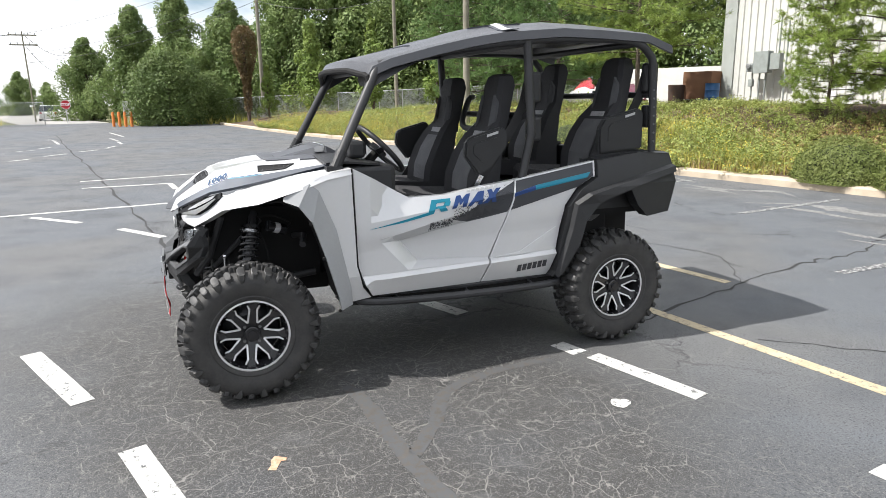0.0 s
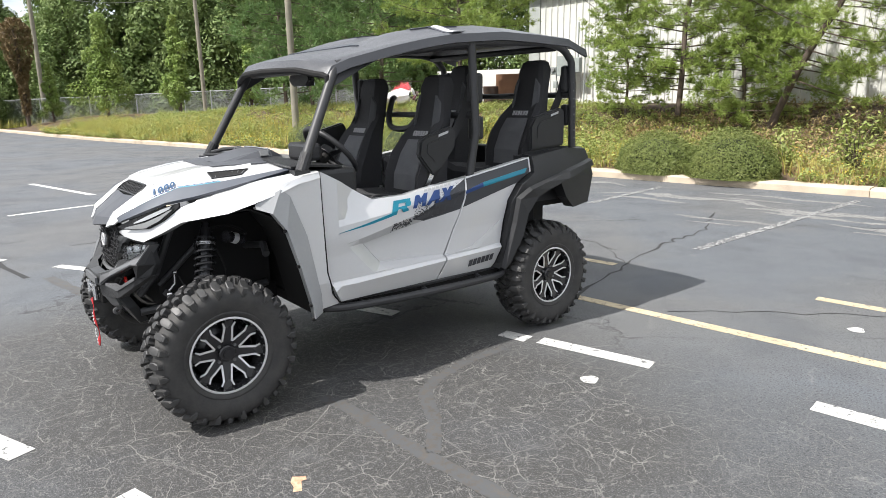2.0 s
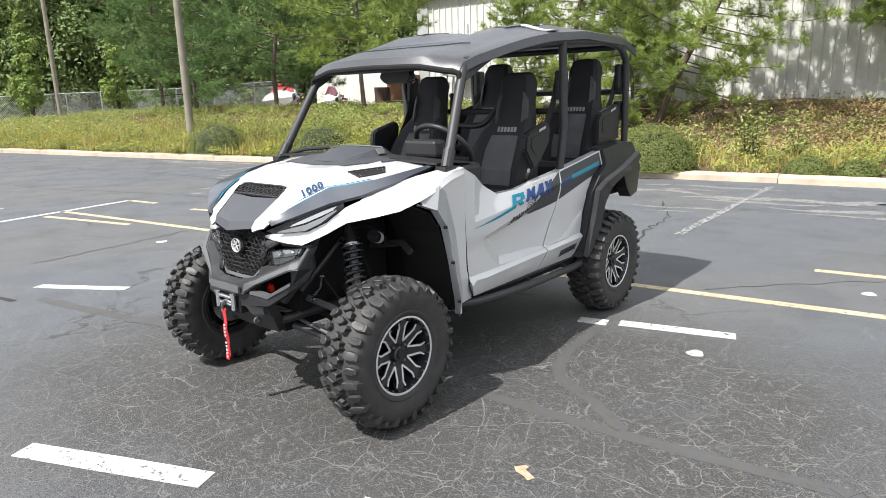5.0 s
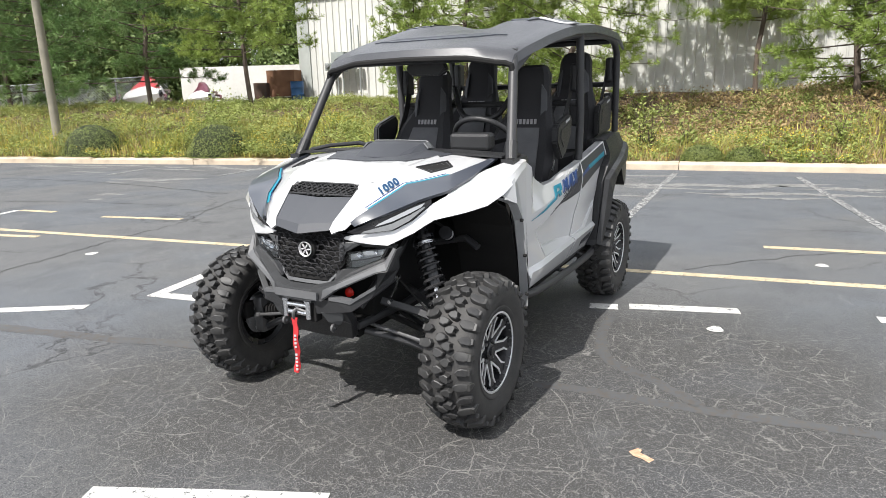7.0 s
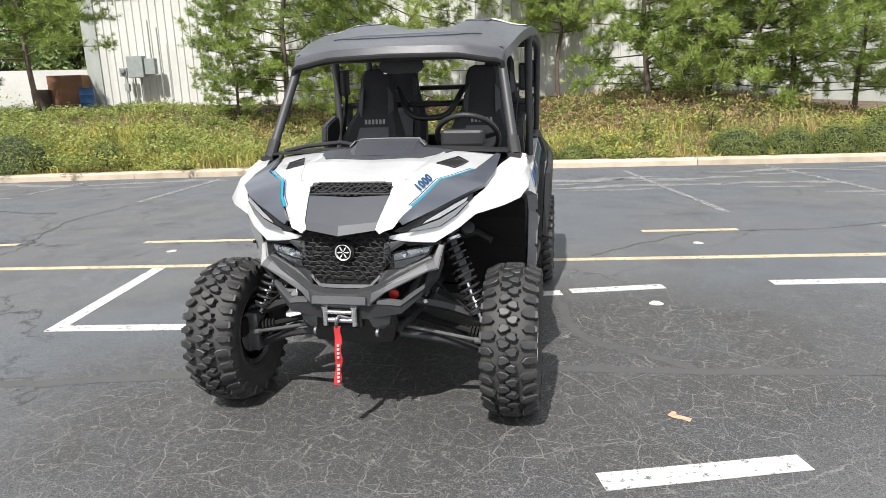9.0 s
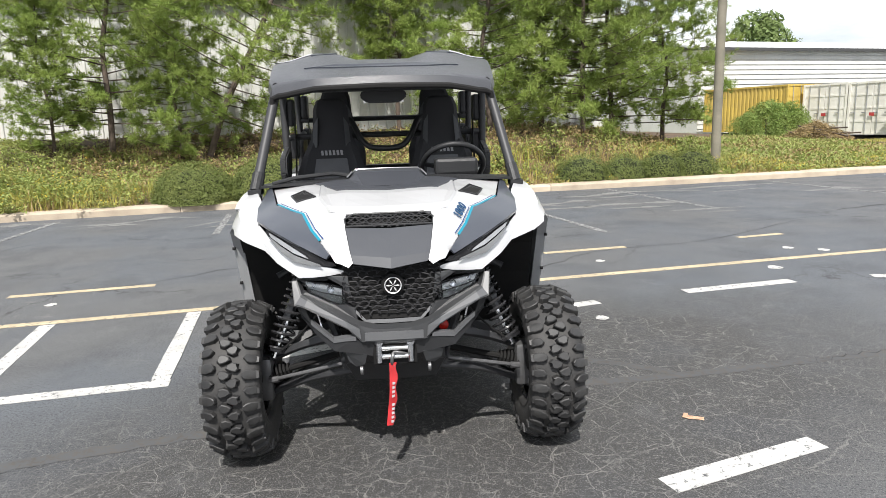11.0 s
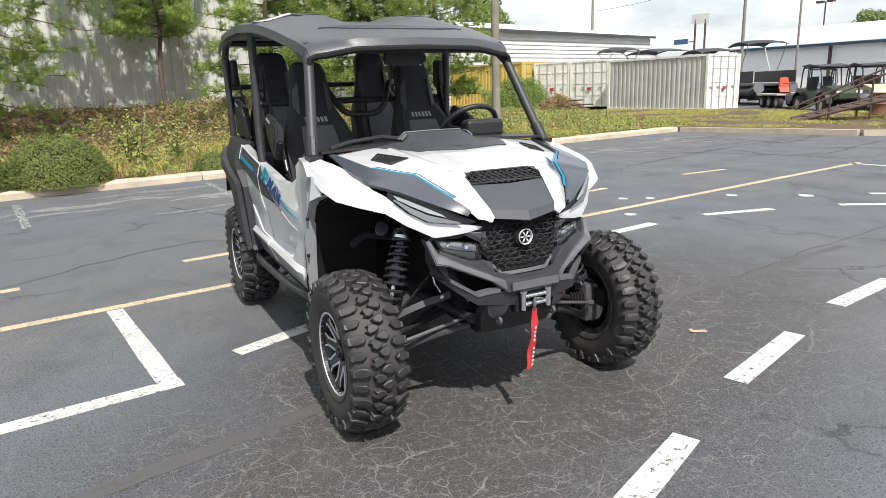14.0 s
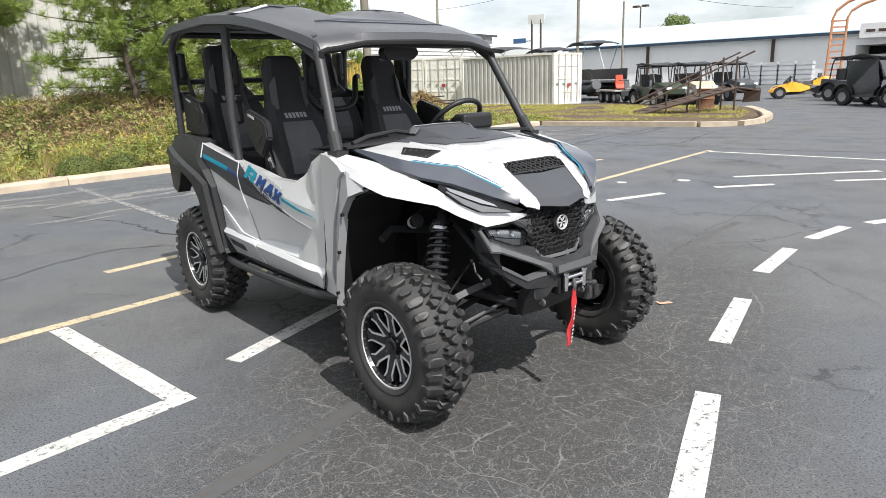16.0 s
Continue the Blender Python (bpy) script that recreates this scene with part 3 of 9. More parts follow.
# old brown seams cut across the asphalt in front
SEAM = paint_material("brown_seam_filler", (0.088, 0.079, 0.070), 0.85)
for pts, w in (([(3.2, 1.42), (2.23, 1.25), (1.68, 1.11), (1.15, 0.98), (0.82, 0.90)], 0.055), ([(-0.85, 0.66), (-1.1, 0.62), (-1.78, 0.58), (-2.74, 0.48), (-4.4, 0.30)], 0.045),
               ([(-0.96, -0.62), (-1.0, -0.2), (-1.15, 0.16), (-1.45, 0.34), (-1.72, 0.55)], 0.04)):
    out = curve_points([(x, y, 0.0018) for x, y in pts], 8)
    b, left, right = bmesh.new(), [], []
    for i, p in enumerate(out):
        d = out[min(i + 1, len(out) - 1)] - out[max(i - 1, 0)]
        sd = Vector((-d.y, d.x, 0)).normalized()
        left.append(p + sd * w * random.uniform(0.7, 1.2))
        right.append(p - sd * w * random.uniform(0.7, 1.2))
    loft(b, [left, right])
    part("seam", b, SEAM, road, "brown filled seam")

# a torn scrap lying on the asphalt
b = bmesh.new()
slab(b, [(-0.075, -0.022, 0.003), (0.030, -0.030, 0.004), (0.034, -0.062, 0.006), (0.062, -0.060, 0.008), (0.078, 0.018, 0.012), (0.030, 0.034, 0.008), (-0.020, 0.020, 0.004), (-0.072, 0.030, 0.004)], (0, 0, -0.002))
single("torn_scrap", b, material("peach_scrap", (0.62, 0.42, 0.29), (0.42, 0.22, 0.13), rough=0.8, scale=40, fine=120), "small torn peach-coloured scrap on the asphalt", "litter", m=pose(-1.55, 1.16, 0.001, 0, 0, -20) @ Matrix.Scale(0.72, 4))

# ---- buildings ----
def ribbed_sheet(bm, length, height, pitch, depth, rib=0.35):
    """An upright corrugated sheet in the xz plane, from x = 0 to length, ribs towards -y."""
    k = max(1, round(length / pitch))
    p = length / k
    line = []
    for i in range(k):
        x = i * p
        line += [(x, 0), (x + p * (0.5 - rib / 2), 0), (x + p * (0.5 - rib / 4), -depth), (x + p * (0.5 + rib / 4), -depth), (x + p * (0.5 + rib / 2), 0)]
    line.append((length, 0))
    loft(bm, [[(x, y, 0) for x, y in line], [(x, y, height) for x, y in line]])


warehouse = thing("warehouse", "white ribbed metal warehouse with weathered siding", "building", pose(18.4, -20.6, 1.0, 0, 0, 184.0))
# local x runs along the front wall, local y away from the lot's side (the front faces -y turned to the lot)
bm = bmesh.new()
ribbed_sheet(bm, 1.0, 5.2, 0.333, 0.05, 0.26)
panel_mesh = mesh_of("siding_panel", bm, SIDING)
bm = bmesh.new()
box(bm, (0.0, 0.05, -0.4), (28.0, 16.0, 5.15))
part("wall", bm, SIDING, warehouse)
for i in range(28):
    ob = new("siding_panel", panel_mesh)
    ob.parent = warehouse
    ob.matrix_basis = pose(i, 0.0, random.uniform(-0.01, 0.01))
bm = bmesh.new()
box(bm, (-0.06, -0.07, -0.3), (0.55, 0.04, 5.2))
part("corner_trim", bm, SIDING_TRIM, warehouse, "grey metal corner trim")
bm = bmesh.new()
slab(bm, [(-0.4, -0.35, 5.15), (-0.4, 8, 6.5), (-0.4, 16.4, 5.15), (-0.4, 16.4, 5.3), (-0.4, 8, 6.68), (-0.4, -0.35, 5.32)], (28.8, 0, 0))
part("roof", bm, ROOFING, warehouse)
bm = bmesh.new()
box(bm, (-0.4, -0.46, 5.1), (28.4, -0.36, 5.34))
part("gutter", bm, SIDING_TRIM, warehouse)
bm = bmesh.new()
box(bm, (0, -0.10, -0.4), (28.0, -0.045, 0.12))
part("base_trim", bm, material("yellowed_base_trim", (0.45, 0.38, 0.16), (0.35, 0.28, 0.12), rough=0.8, scale=2), warehouse)

cabinet = thing("electric_cabinet", "grey electric meter and switch boxes on the metal wall", "electric box", pose(16.2, -20.33, 1.35, 0, 0, 184.0) @ Matrix.Diagonal((0.78, 1.0, 0.72, 1)))
for lo, hi, nm in (((-0.1, -0.32, 1.6), (0.75, -0.02, 2.75), "box"), ((0.8, -0.26, 1.75), (1.35, -0.02, 2.6), "box"), ((-0.62, -0.22, 1.7), (-0.22, -0.02, 2.15), "box"), ((-0.5, -0.16, 0.9), (-0.25, -0.02, 1.3), "box")):
    bm = bmesh.new()
    box(bm, lo, hi)
    bmesh.ops.bevel(bm, geom=bm.edges[:], offset=0.015, segments=1, affect="EDGES")
    part(nm, bm, GREY_BOX, cabinet)
bm = bmesh.new()
lathe(bm, [(0.0, 0.10), (0.13, 0.09), (0.15, 0.0)], 16)
part("meter", bm, GALV, cabinet, "round glass meter", m=pose(-0.42, -0.22, 2.0, 0, 0, -90))
for x, z0, z1 in ((-0.35, -0.2, 1.7), (0.1, -0.2, 1.6), (0.45, -0.2, 1.6), (1.55, -0.1, 4.2), (1.1, 2.5, 4.6)):
    bm = bmesh.new()
    tube(bm, [(x, -0.08, z0), (x, -0.08, z1)], 0.035)
    part("conduit", bm, GREY_BOX, cabinet)


def container(label, m, paint, side_paint, length=6.06):
    """A shipping container; its door end looks along -x, local y spans its width."""
    c = thing("shipping_container", label, "container", m, group="shipping containers")
    w, h = 2.44, 2.59
    b = bmesh.new()
    for y in (0.0, w):
        for x in (0.0, length):
            box(b, (x - 0.06, y - 0.06, 0.0), (x + 0.06, y + 0.06, h))
    for y in (0.0, w):
        for z in (0.0, h - 0.1):
            box(b, (0.06, y - 0.05, z), (length - 0.06, y + 0.05, z + 0.1))
    for x in (0.0, length):
        for z in (0.0, h - 0.1):
            box(b, (x - 0.05, 0.06, z), (x + 0.05, w - 0.06, z + 0.1))
    part("frame", b, paint, c)
    for y, turn in ((0.0, 0), (w, 180)):
        b = bmesh.new()
        ribbed_sheet(b, length - 0.1, h - 0.16, 0.28, 0.045, 0.9)
        thicken(b, 0.004)
        part("side_wall", b, side_paint, c, m=pose(0.05 if turn == 0 else length - 0.05, y + (0.03 if turn == 0 else -0.03), 0.08, 0, 0, turn))
    b = bmesh.new()
    box(b, (0.05, 0.05, h - 0.03), (length - 0.05, w - 0.05, h - 0.005))
    part("roof", b, paint, c)
    b = bmesh.new()
    box(b, (length - 0.04, 0.07, 0.1), (length - 0.01, w - 0.07, h - 0.1))
    part("end_wall", b, paint, c)
    for y0 in (0.07, w / 2 + 0.01):
        y1 = y0 + w / 2 - 0.08
        b = bmesh.new()
        box(b, (-0.02, y0, 0.1), (0.02, y1, h - 0.1))
        for z in (0.62, 1.28, 1.92):
            box(b, (-0.04, y0 + 0.05, z), (-0.021, y1 - 0.05, z + 0.09))
        door = part("door", b, paint, c)
        for k in (0.25, 0.75):
            b = bmesh.new()
            y = y0 + (y1 - y0) * k
            tube(b, [(-0.065, y, 0.06), (-0.065, y, h - 0.06)], 0.02, 6)
            box(b, (-0.075, y - 0.02, 1.05), (-0.05, y + 0.22, 1.10))
            part("lock_rod", b, GALV, door)
    b = bmesh.new()
    box(b, (-0.10, w / 2 - 0.14, 0.92), (-0.08, w / 2 + 0.1, 1.08))
    part("lock", b, material("red_lock", (0.45, 0.05, 0.05), rough=0.5), c, "red padlock cover")
    return c


container("grey corrugated shipping container with cream doors", pose(-26.58, -19.11, 0.08, 0, 0, -83.8), CONTAINER, CONTAINER_GREY)
container("cream shipping container with closed doors and a red lock", pose(-24.35, -25.95, 0.2, 0, 0, 198.4), CONTAINER, CONTAINER)
container("cream shipping container with closed doors", pose(-23.55, -28.45, 0.22, 0, 0, 198.4), CONTAINER, CONTAINER)
container("yellow corrugated shipping container", pose(-24.2, -31.6, 0.3, 0, 0, -73.1), CONTAINER_YELLOW, CONTAINER_YELLOW)

# long low shed with boarded walls
shed = thing("storage_shed", "long low shed with pale horizontal siding and metal roof", "building", pose(-20.6, -38.8, 0.1, 0, 0, 195.8))
for k in range(17):
    bm = bmesh.new()
    slab(bm, [(0, -0.02, 0.32 * k), (0, -0.06, 0.32 * k + 0.02), (0, 0.0, 0.32 * k + 0.31)], (27.6, 0, 0))
    part("siding_board", bm, SIDING, shed)
bm = bmesh.new()
box(bm, (0.02, 0.01, 0), (27.58, 10, 5.45))
part("wall", bm, SIDING, shed)
bm = bmesh.new()
slab(bm, [(-0.3, -0.4, 5.42), (-0.3, 5.0, 6.45), (-0.3, 10.4, 5.42), (-0.3, 10.4, 5.55), (-0.3, 5.0, 6.6), (-0.3, -0.4, 5.56)], (28.2, 0, 0))
part("roof", bm, ROOFING, shed)
bm = bmesh.new()
box(bm, (-0.3, -0.47, 5.36), (27.9, -0.41, 5.56))
part("eave_trim", bm, material("dark_shed_trim", (0.06, 0.06, 0.06), rough=0.6), shed)

# big store with pale blue roof, arch sign and open bay
store = thing("store_building", "wide grey-white store with pale blue metal roof", "building", pose(-67.5, -39.8, 0.0, 0, 0, 97.0))
STORE_WALL = material("grey_white_store_wall", (0.84, 0.84, 0.82), (0.76, 0.76, 0.75), rough=0.8, scale=0.3, fine=3)
for x0, x1, z0 in ((-12.0, 19.5, 0.0), (19.5, 28.0, 3.4), (28.0, 40.0, 0.0)):
    bm = bmesh.new()
    box(bm, (x0, 0, z0), (x1, 14, 4.5))
    part("wall", bm, STORE_WALL, store)
bm = bmesh.new()
slab(bm, [(-12.5, -0.5, 4.5), (-12.5, 7, 6.7), (-12.5, 14.5, 4.5), (-12.5, 14.5, 4.7), (-12.5, 7, 6.95), (-12.5, -0.5, 4.75)], (53, 0, 0))
part("roof", bm, BLUE_ROOFING, store)
bm = bmesh.new()
box(bm, (-12.5, -0.62, 4.40), (40.5, -0.51, 4.68))
part("eave_trim", bm, material("dark_eave_trim", (0.03, 0.05, 0.08), rough=0.5), store)
for x in (-1.5, 12.0):
    bm = bmesh.new()
    box(bm, (x, -0.22, 0), (x + 0.28, -0.01, 4.4))
    part("downpipe", bm, DARK_STEEL, store)
bm = bmesh.new()
box(bm, (19.51, 6.0, 0), (27.99, 6.3, 3.4))
part("back_wall", bm, material("dark_interior", (0.02, 0.02, 0.022), rough=0.9), store)
bm = bmesh.new()
box(bm, (19.8, -0.8, 4.0), (26.6, -0.64, 5.3))
sign_board = part("sign_board", bm, material("white_sign_board", (0.75, 0.75, 0.74), rough=0.5), store, "white sign board")
for k in range(6):
    bm = bmesh.new()
    box(bm, (20.3 + k * 1.0, -0.83, 4.5), (21.05 + k * 1.0, -0.805, 4.75))
    part("word_bar", bm, DARK_STEEL, sign_board)

arch = thing("entrance_arch", "tall orange steel truss frame beside the store bay", "truss", pose(-56.4, -18.0, 0.0, 0, 0, 110.8), group="")
ORANGE_STEEL = material("orange_steel", (0.55, 0.27, 0.14), (0.45, 0.2, 0.1), rough=0.6, scale=2)
bm = bmesh.new()
for x in (0.0, 1.0):
    for y in (0.0, 0.5):
        tube(bm, [(x, y, 0), (x + 0.15, y, 5.2)] + [(x + 0.15 + 5 * (1 - math.cos(a)), y, 5.2 + 1.6 * math.sin(a) * (1.0 if x else 1.25)) for a in (0.3, 0.6, 0.9, 1.2, 1.5)], 0.09, 6)
part("post", bm, ORANGE_STEEL, arch)
for k in range(11):
    bm = bmesh.new()
    z = 0.3 + k * 0.46
    box(bm, (0.02, -0.05, z), (1.1, 0.02, z + 0.13))
    part("rung", bm, ORANGE_STEEL, arch)

pallets = thing("crate_stack", "stacked grey-white crates along the store wall", "crates", pose(-63.4, -29.2, 0.0, 0, 0, 97.0))
crate_mat = material("pale_crate", (0.55, 0.56, 0.57), (0.40, 0.42, 0.44), rough=0.7, scale=1)
for i in range(5):
    for k in range(5):
        bm = bmesh.new()
        box(bm, (i * 1.5, -0.5, k * 0.42 + 0.1), (i * 1.5 + 1.35, 0.5, k * 0.42 + 0.42))
        box(bm, (i * 1.5 + 0.05, -0.45, k * 0.42), (i * 1.5 + 1.3, 0.45, k * 0.42 + 0.1))
        part("crate", bm, crate_mat, pallets)

trailer = thing("box_trailer", "long white box trailer behind the trees", "trailer", pose(35.2, -28.2, 0.25, 0, 0, -152))
for nm, lo, hi, mt in (("body", (0, 0, 1.0), (11, 2.4, 3.3), SIDING), ("chassis", (0.3, 0.3, 0.75), (10.8, 2.1, 0.98), DARK_STEEL)):
    bm = bmesh.new()
    box(bm, lo, hi)
    part(nm, bm, mt, trailer)
for x in (1.5, 8.5, 9.6):
    for y in (0.25, 2.0):
        bm = bmesh.new()
        lathe(bm, [(0.0, 0.0), (0.45, 0.0), (0.45, 0.24), (0.0, 0.24)], 18)
        part("wheel", bm, DARK_STEEL, trailer, m=pose(x, y, 0.45, 0, 0, 90))

# odds and ends beside the warehouse corner
crate = thing("plywood_crate", "brown plywood crate on a pallet by the warehouse", "crate", pose(19.40, -19.35, 1.26, 0, 0, 197.3))
bm = bmesh.new()
box(bm, (0, 0, 0.27), (1.31, 0.9, 1.42))
part("body", bm, material("brown_plywood", (0.20, 0.10, 0.05), (0.14, 0.07, 0.04), rough=0.85, scale=2), crate)
for k in range(3):
    bm = bmesh.new()
    box(bm, (0.03 + k * 0.55, -0.02, 0.0), (0.17 + k * 0.55, 0.9, 0.265))
    part("runner", bm, DARK_STEEL, crate)
bm = bmesh.new()
lathe(bm, [(0.0, 0), (0.29, 0), (0.30, 0.03), (0.285, 0.06), (0.285, 0.30), (0.30, 0.32), (0.285, 0.34), (0.285, 0.6), (0.30, 0.62), (0.285, 0.64), (0.285, 0.86), (0.30, 0.89), (0.26, 0.89), (0.0, 0.87)], 24)
bmesh.ops.transform(bm, matrix=pose(0, 0, 0, 0, -90, 0), verts=bm.verts)
drum = single("steel_drum", bm, material("blue_drum_paint", (0.03, 0.12, 0.30), (0.02, 0.08, 0.2), rough=0.45, scale=3), "blue steel drum beside a plywood crate", "drum", m=pose(17.85, -19.55, 1.28), smooth=True)
bm = bmesh.new()
lathe(bm, [(0.0, 0), (0.33, 0), (0.36, 0.8), (0.34, 0.82), (0.0, 0.8)], 20)
bmesh.ops.transform(bm, matrix=pose(0, 0, 0, 0, -90, 0), verts=bm.verts)
single("trash_can", bm, DARK_STEEL, "black plastic trash can beside a crate", "bin", m=pose(19.6, -19.2, 1.33), smooth=True)


def jet_ski(m, colour, label):
    j = thing("jet_ski", label, "watercraft", m, group="stored watercraft")
    b = bmesh.new()
    secs = []
    for x, w, z0, z1 in ((-1.4, 0.45, 0.35, 0.75), (-0.8, 0.55, 0.25, 0.8), (0.2, 0.55, 0.22, 0.9), (0.9, 0.42, 0.3, 0.95), (1.5, 0.08, 0.55, 0.8)):
        secs.append([(x, -w, (z0 + z1) / 2), (x, -w * 0.55, z0), (x, w * 0.55, z0), (x, w, (z0 + z1) / 2), (x, w * 0.6, z1), (x, -w * 0.6, z1)])
    loft(b, secs, close_u=True)
    b.faces.new([v for v in b.verts[:6]][::-1])
    part("hull", b, material("white_gelcoat", (0.7, 0.7, 0.7), rough=0.3), j, smooth=True)
    b = bmesh.new()
    loft(b, [[(x, -w, z), (x, -w * 0.4, z + h), (x, w * 0.4, z + h), (x, w, z)] for x, w, z, h in ((-1.2, 0.2, 0.75, 0.2), (-0.2, 0.2, 0.85, 0.28), (0.2, 0.3, 0.9, 0.42), (0.7, 0.28, 0.92, 0.3), (1.3, 0.1, 0.8, 0.1))])
    thicken(b, 0.03)
    part("deck", b, material("red_deck", colour, rough=0.35), j)
    b = bmesh.new()
    for y in (-0.35, 0.35):
        tube(b, [(-1.3, y, 0.08), (1.5, y, 0.08)], 0.05, 6)
    for x in (-0.8, 0.6):
        tube(b, [(x, -0.55, 0.1), (x, 0.55, 0.1)], 0.05, 6)
    part("trailer_frame", b, GALV, j)
    return j


jet_ski(pose(30.4, -21.6, 0.85, 0, 0, 160) @ Matrix.Scale(1.5, 4), (0.5, 0.03, 0.04), "red and white jet ski stored on a trailer frame")
jet_ski(pose(26.4, -21.9, 0.85, 0, 0, 150) @ Matrix.Scale(1.15, 4), (0.12, 0.03, 0.05), "dark red jet ski stored on a trailer frame")
for x, y, h in ((28.4, -21.4, 1.1), (25.6, -21.6, 0.9), (27.0, -22.2, 1.2), (32.6, -20.9, 0.9)):
    pile = thing("scrap_frames", "low pile of dark red tube frames in the weeds", "scrap", pose(x, y, 0.85, 0, 0, 155), group="scrap piles")
    for k in range(5):
        bm = bmesh.new()
        yy, zz = random.uniform(-0.5, 0.5), 0.1 + k * h / 5
        tube(bm, [(-1.2, yy, zz), (-0.3, yy + 0.1, zz + 0.2), (0.8, yy, zz + 0.15), (1.3, yy - 0.2, zz)], 0.06, 6)
        part("tube_frame", bm, material("dark_red_steel", (0.12, 0.03, 0.04), rough=0.6) if k % 2 else DARK_STEEL, pile)

# ---- plants ----
def pine_meshes(seed, height, crown_from, radius, limbs=80, tufts=15, needle=0.165, blade=0.0066, per_tuft=22):
    """Trunk with limbs, and a crown of needle tufts."""
    rng = random.Random(seed)
    b = bmesh.new()
    bend = [Vector((rng.uniform(-0.07, 0.07) * k, rng.uniform(-0.07, 0.07) * k, height * k / 6)) for k in range(7)]
    tube(b, curve_points(bend, 3), 0.03 + height * 0.0065, 9, taper=0.02)

    def trunk_at(z):
        f = max(0.0, min(5.999, z / height * 6))
        i = int(f)
        return bend[i].lerp(bend[i + 1], f - i)

    verts, faces = [], []

    def tuft(p, d):
        d = d.normalized()
        for _ in range(per_tuft):
            v = (d * rng.uniform(0.1, 1.0) + Vector((rng.gauss(0, 0.7), rng.gauss(0, 0.7), rng.gauss(0.12, 0.6)))).normalized()
            ln = needle * rng.uniform(0.7, 1.15)
            s = v.cross(Vector((rng.gauss(0, 1), rng.gauss(0, 1), rng.gauss(0, 1)))).normalized() * blade
            k = len(verts)
            verts.extend((p + s, p - s, p + v * ln - s * 0.5, p + v * ln + s * 0.5))
            faces.append((k, k + 1, k + 2, k + 3))

    for i in range(limbs):
        f = (i + rng.random()) / limbs
        z = crown_from + (height - crown_from) * f
        reach = radius * (1.0 - f ** 2.2 * 0.86) * rng.uniform(0.55, 1.12)
        if f < 0.10:
            reach *= 0.8
        a = i * 2.4 + rng.uniform(-0.5, 0.5)
        out = Vector((math.cos(a), math.sin(a), 0))
        o = trunk_at(z)
        lift = rng.uniform(-0.10, 0.25) + 0.45 * f
        path = curve_points([o, o + out * reach * 0.4 + Vector((0, 0, lift * reach * 0.2)), o + out * reach * 0.75 + Vector((rng.uniform(-0.15, 0.15), rng.uniform(-0.15, 0.15), lift * reach * 0.45)), o + out * reach + Vector((0, 0, lift * reach * 0.9))], 3)
        tube(b, path, 0.011 + 0.012 * (1 - f), 5, taper=0.005)
        for _ in range(tufts):
            t = rng.uniform(0.22, 1.0) ** 0.75
            q = path[int(t * (len(path) - 1))]
            side = Vector((rng.gauss(0, 1), rng.gauss(0, 1), rng.gauss(0.25, 0.6))).normalized()
            tip = q + side * rng.uniform(0.10, 0.55) * (0.35 + reach * 0.28)
            if rng.random() < 0.5:
                tube(b, [q, q.lerp(tip, 0.9)], 0.007, 3)
            for j in range(3):
                tuft(q.lerp(tip, 0.44 + 0.28 * j) + Vector((rng.gauss(0, 0.05), rng.gauss(0, 0.05), rng.gauss(0, 0.05))), out * 0.5 + side * 0.6 + Vector((0, 0, 0.3)))
        tuft(path[-1], out + Vector((0, 0, 0.5)))
    return mesh_of("trunk", b, BARK, True), verts, faces


def tree_thing(name, trunk, crown, label, m, group):
    t = thing(name, label, "tree", m, group=group)
    a = new("trunk", trunk)
    a.parent = t
    c = new("crown", crown)
    c.parent = t
    return t, c


PINES = []
for seed, h, cf, r in ((3, 8.6, 0.8, 2.9), (8, 7.8, 0.35, 2.7), (15, 9.2, 1.7, 3.1), (22, 11.2, 1.15, 2.9), (29, 9.0, 1.7, 3.0), (33, 8.4, 2.3, 2.0)):
    tr, vv, ff = pine_meshes(seed, h, cf, r, tufts=20 if seed == 29 else 15, limbs=96 if seed == 22 else 80)
    PINES.append((tr, raw("crown", vv, ff, NEEDLE)))
for k, (x, y, v, sc, rot) in enumerate(((8.4, -17.1, 0, 1.12, 20), (6.4, -17.4, 1, 0.82, 140), (5.65, -17.6, 3, 1.05, 250), (-0.52, -20.4, 5, 1.0, 60), (-3.1, -15.3, 1, 1.0, 200), (-4.9, -16.6, 1, 1.15, 20), (-6.0, -15.7, 0, 0.95, 310),
                                        (-7.1, -16.4, 1, 1.05, 90), (-8.6, -16.0, 0, 0.85, 170), (14.5, -13.2, 4, 0.95, 35), (19.0, -12.8, 0, 1.1, 280), (23.5, -12.0, 1, 1.15, 10), (27.5, -12.6, 2, 1.1, 100), (9.6, -16.0, 1, 0.6, 75))):
    tr, cr = PINES[v]
    label = "leaning pine with long bright green needles on the bank" if k == 2 else "young pine with long bright green needles on the bank" if x < 10 else "tall pine with bare lower trunk beyond the weeds"
    tree, crown = tree_thing("pine_tree", tr, cr, label, pose(x, y, bank_z(x, y) - 0.05, 0, -22 if k == 2 else 0, 0) @ pose(0, 0, 0, random.uniform(-3, 3), random.uniform(-3, 3), rot) @ Matrix.Scale(sc, 4), "pines on the bank")
    # crowns beyond the weeds take the needle colour painted as shaded
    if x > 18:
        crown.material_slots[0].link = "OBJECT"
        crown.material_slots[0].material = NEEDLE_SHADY


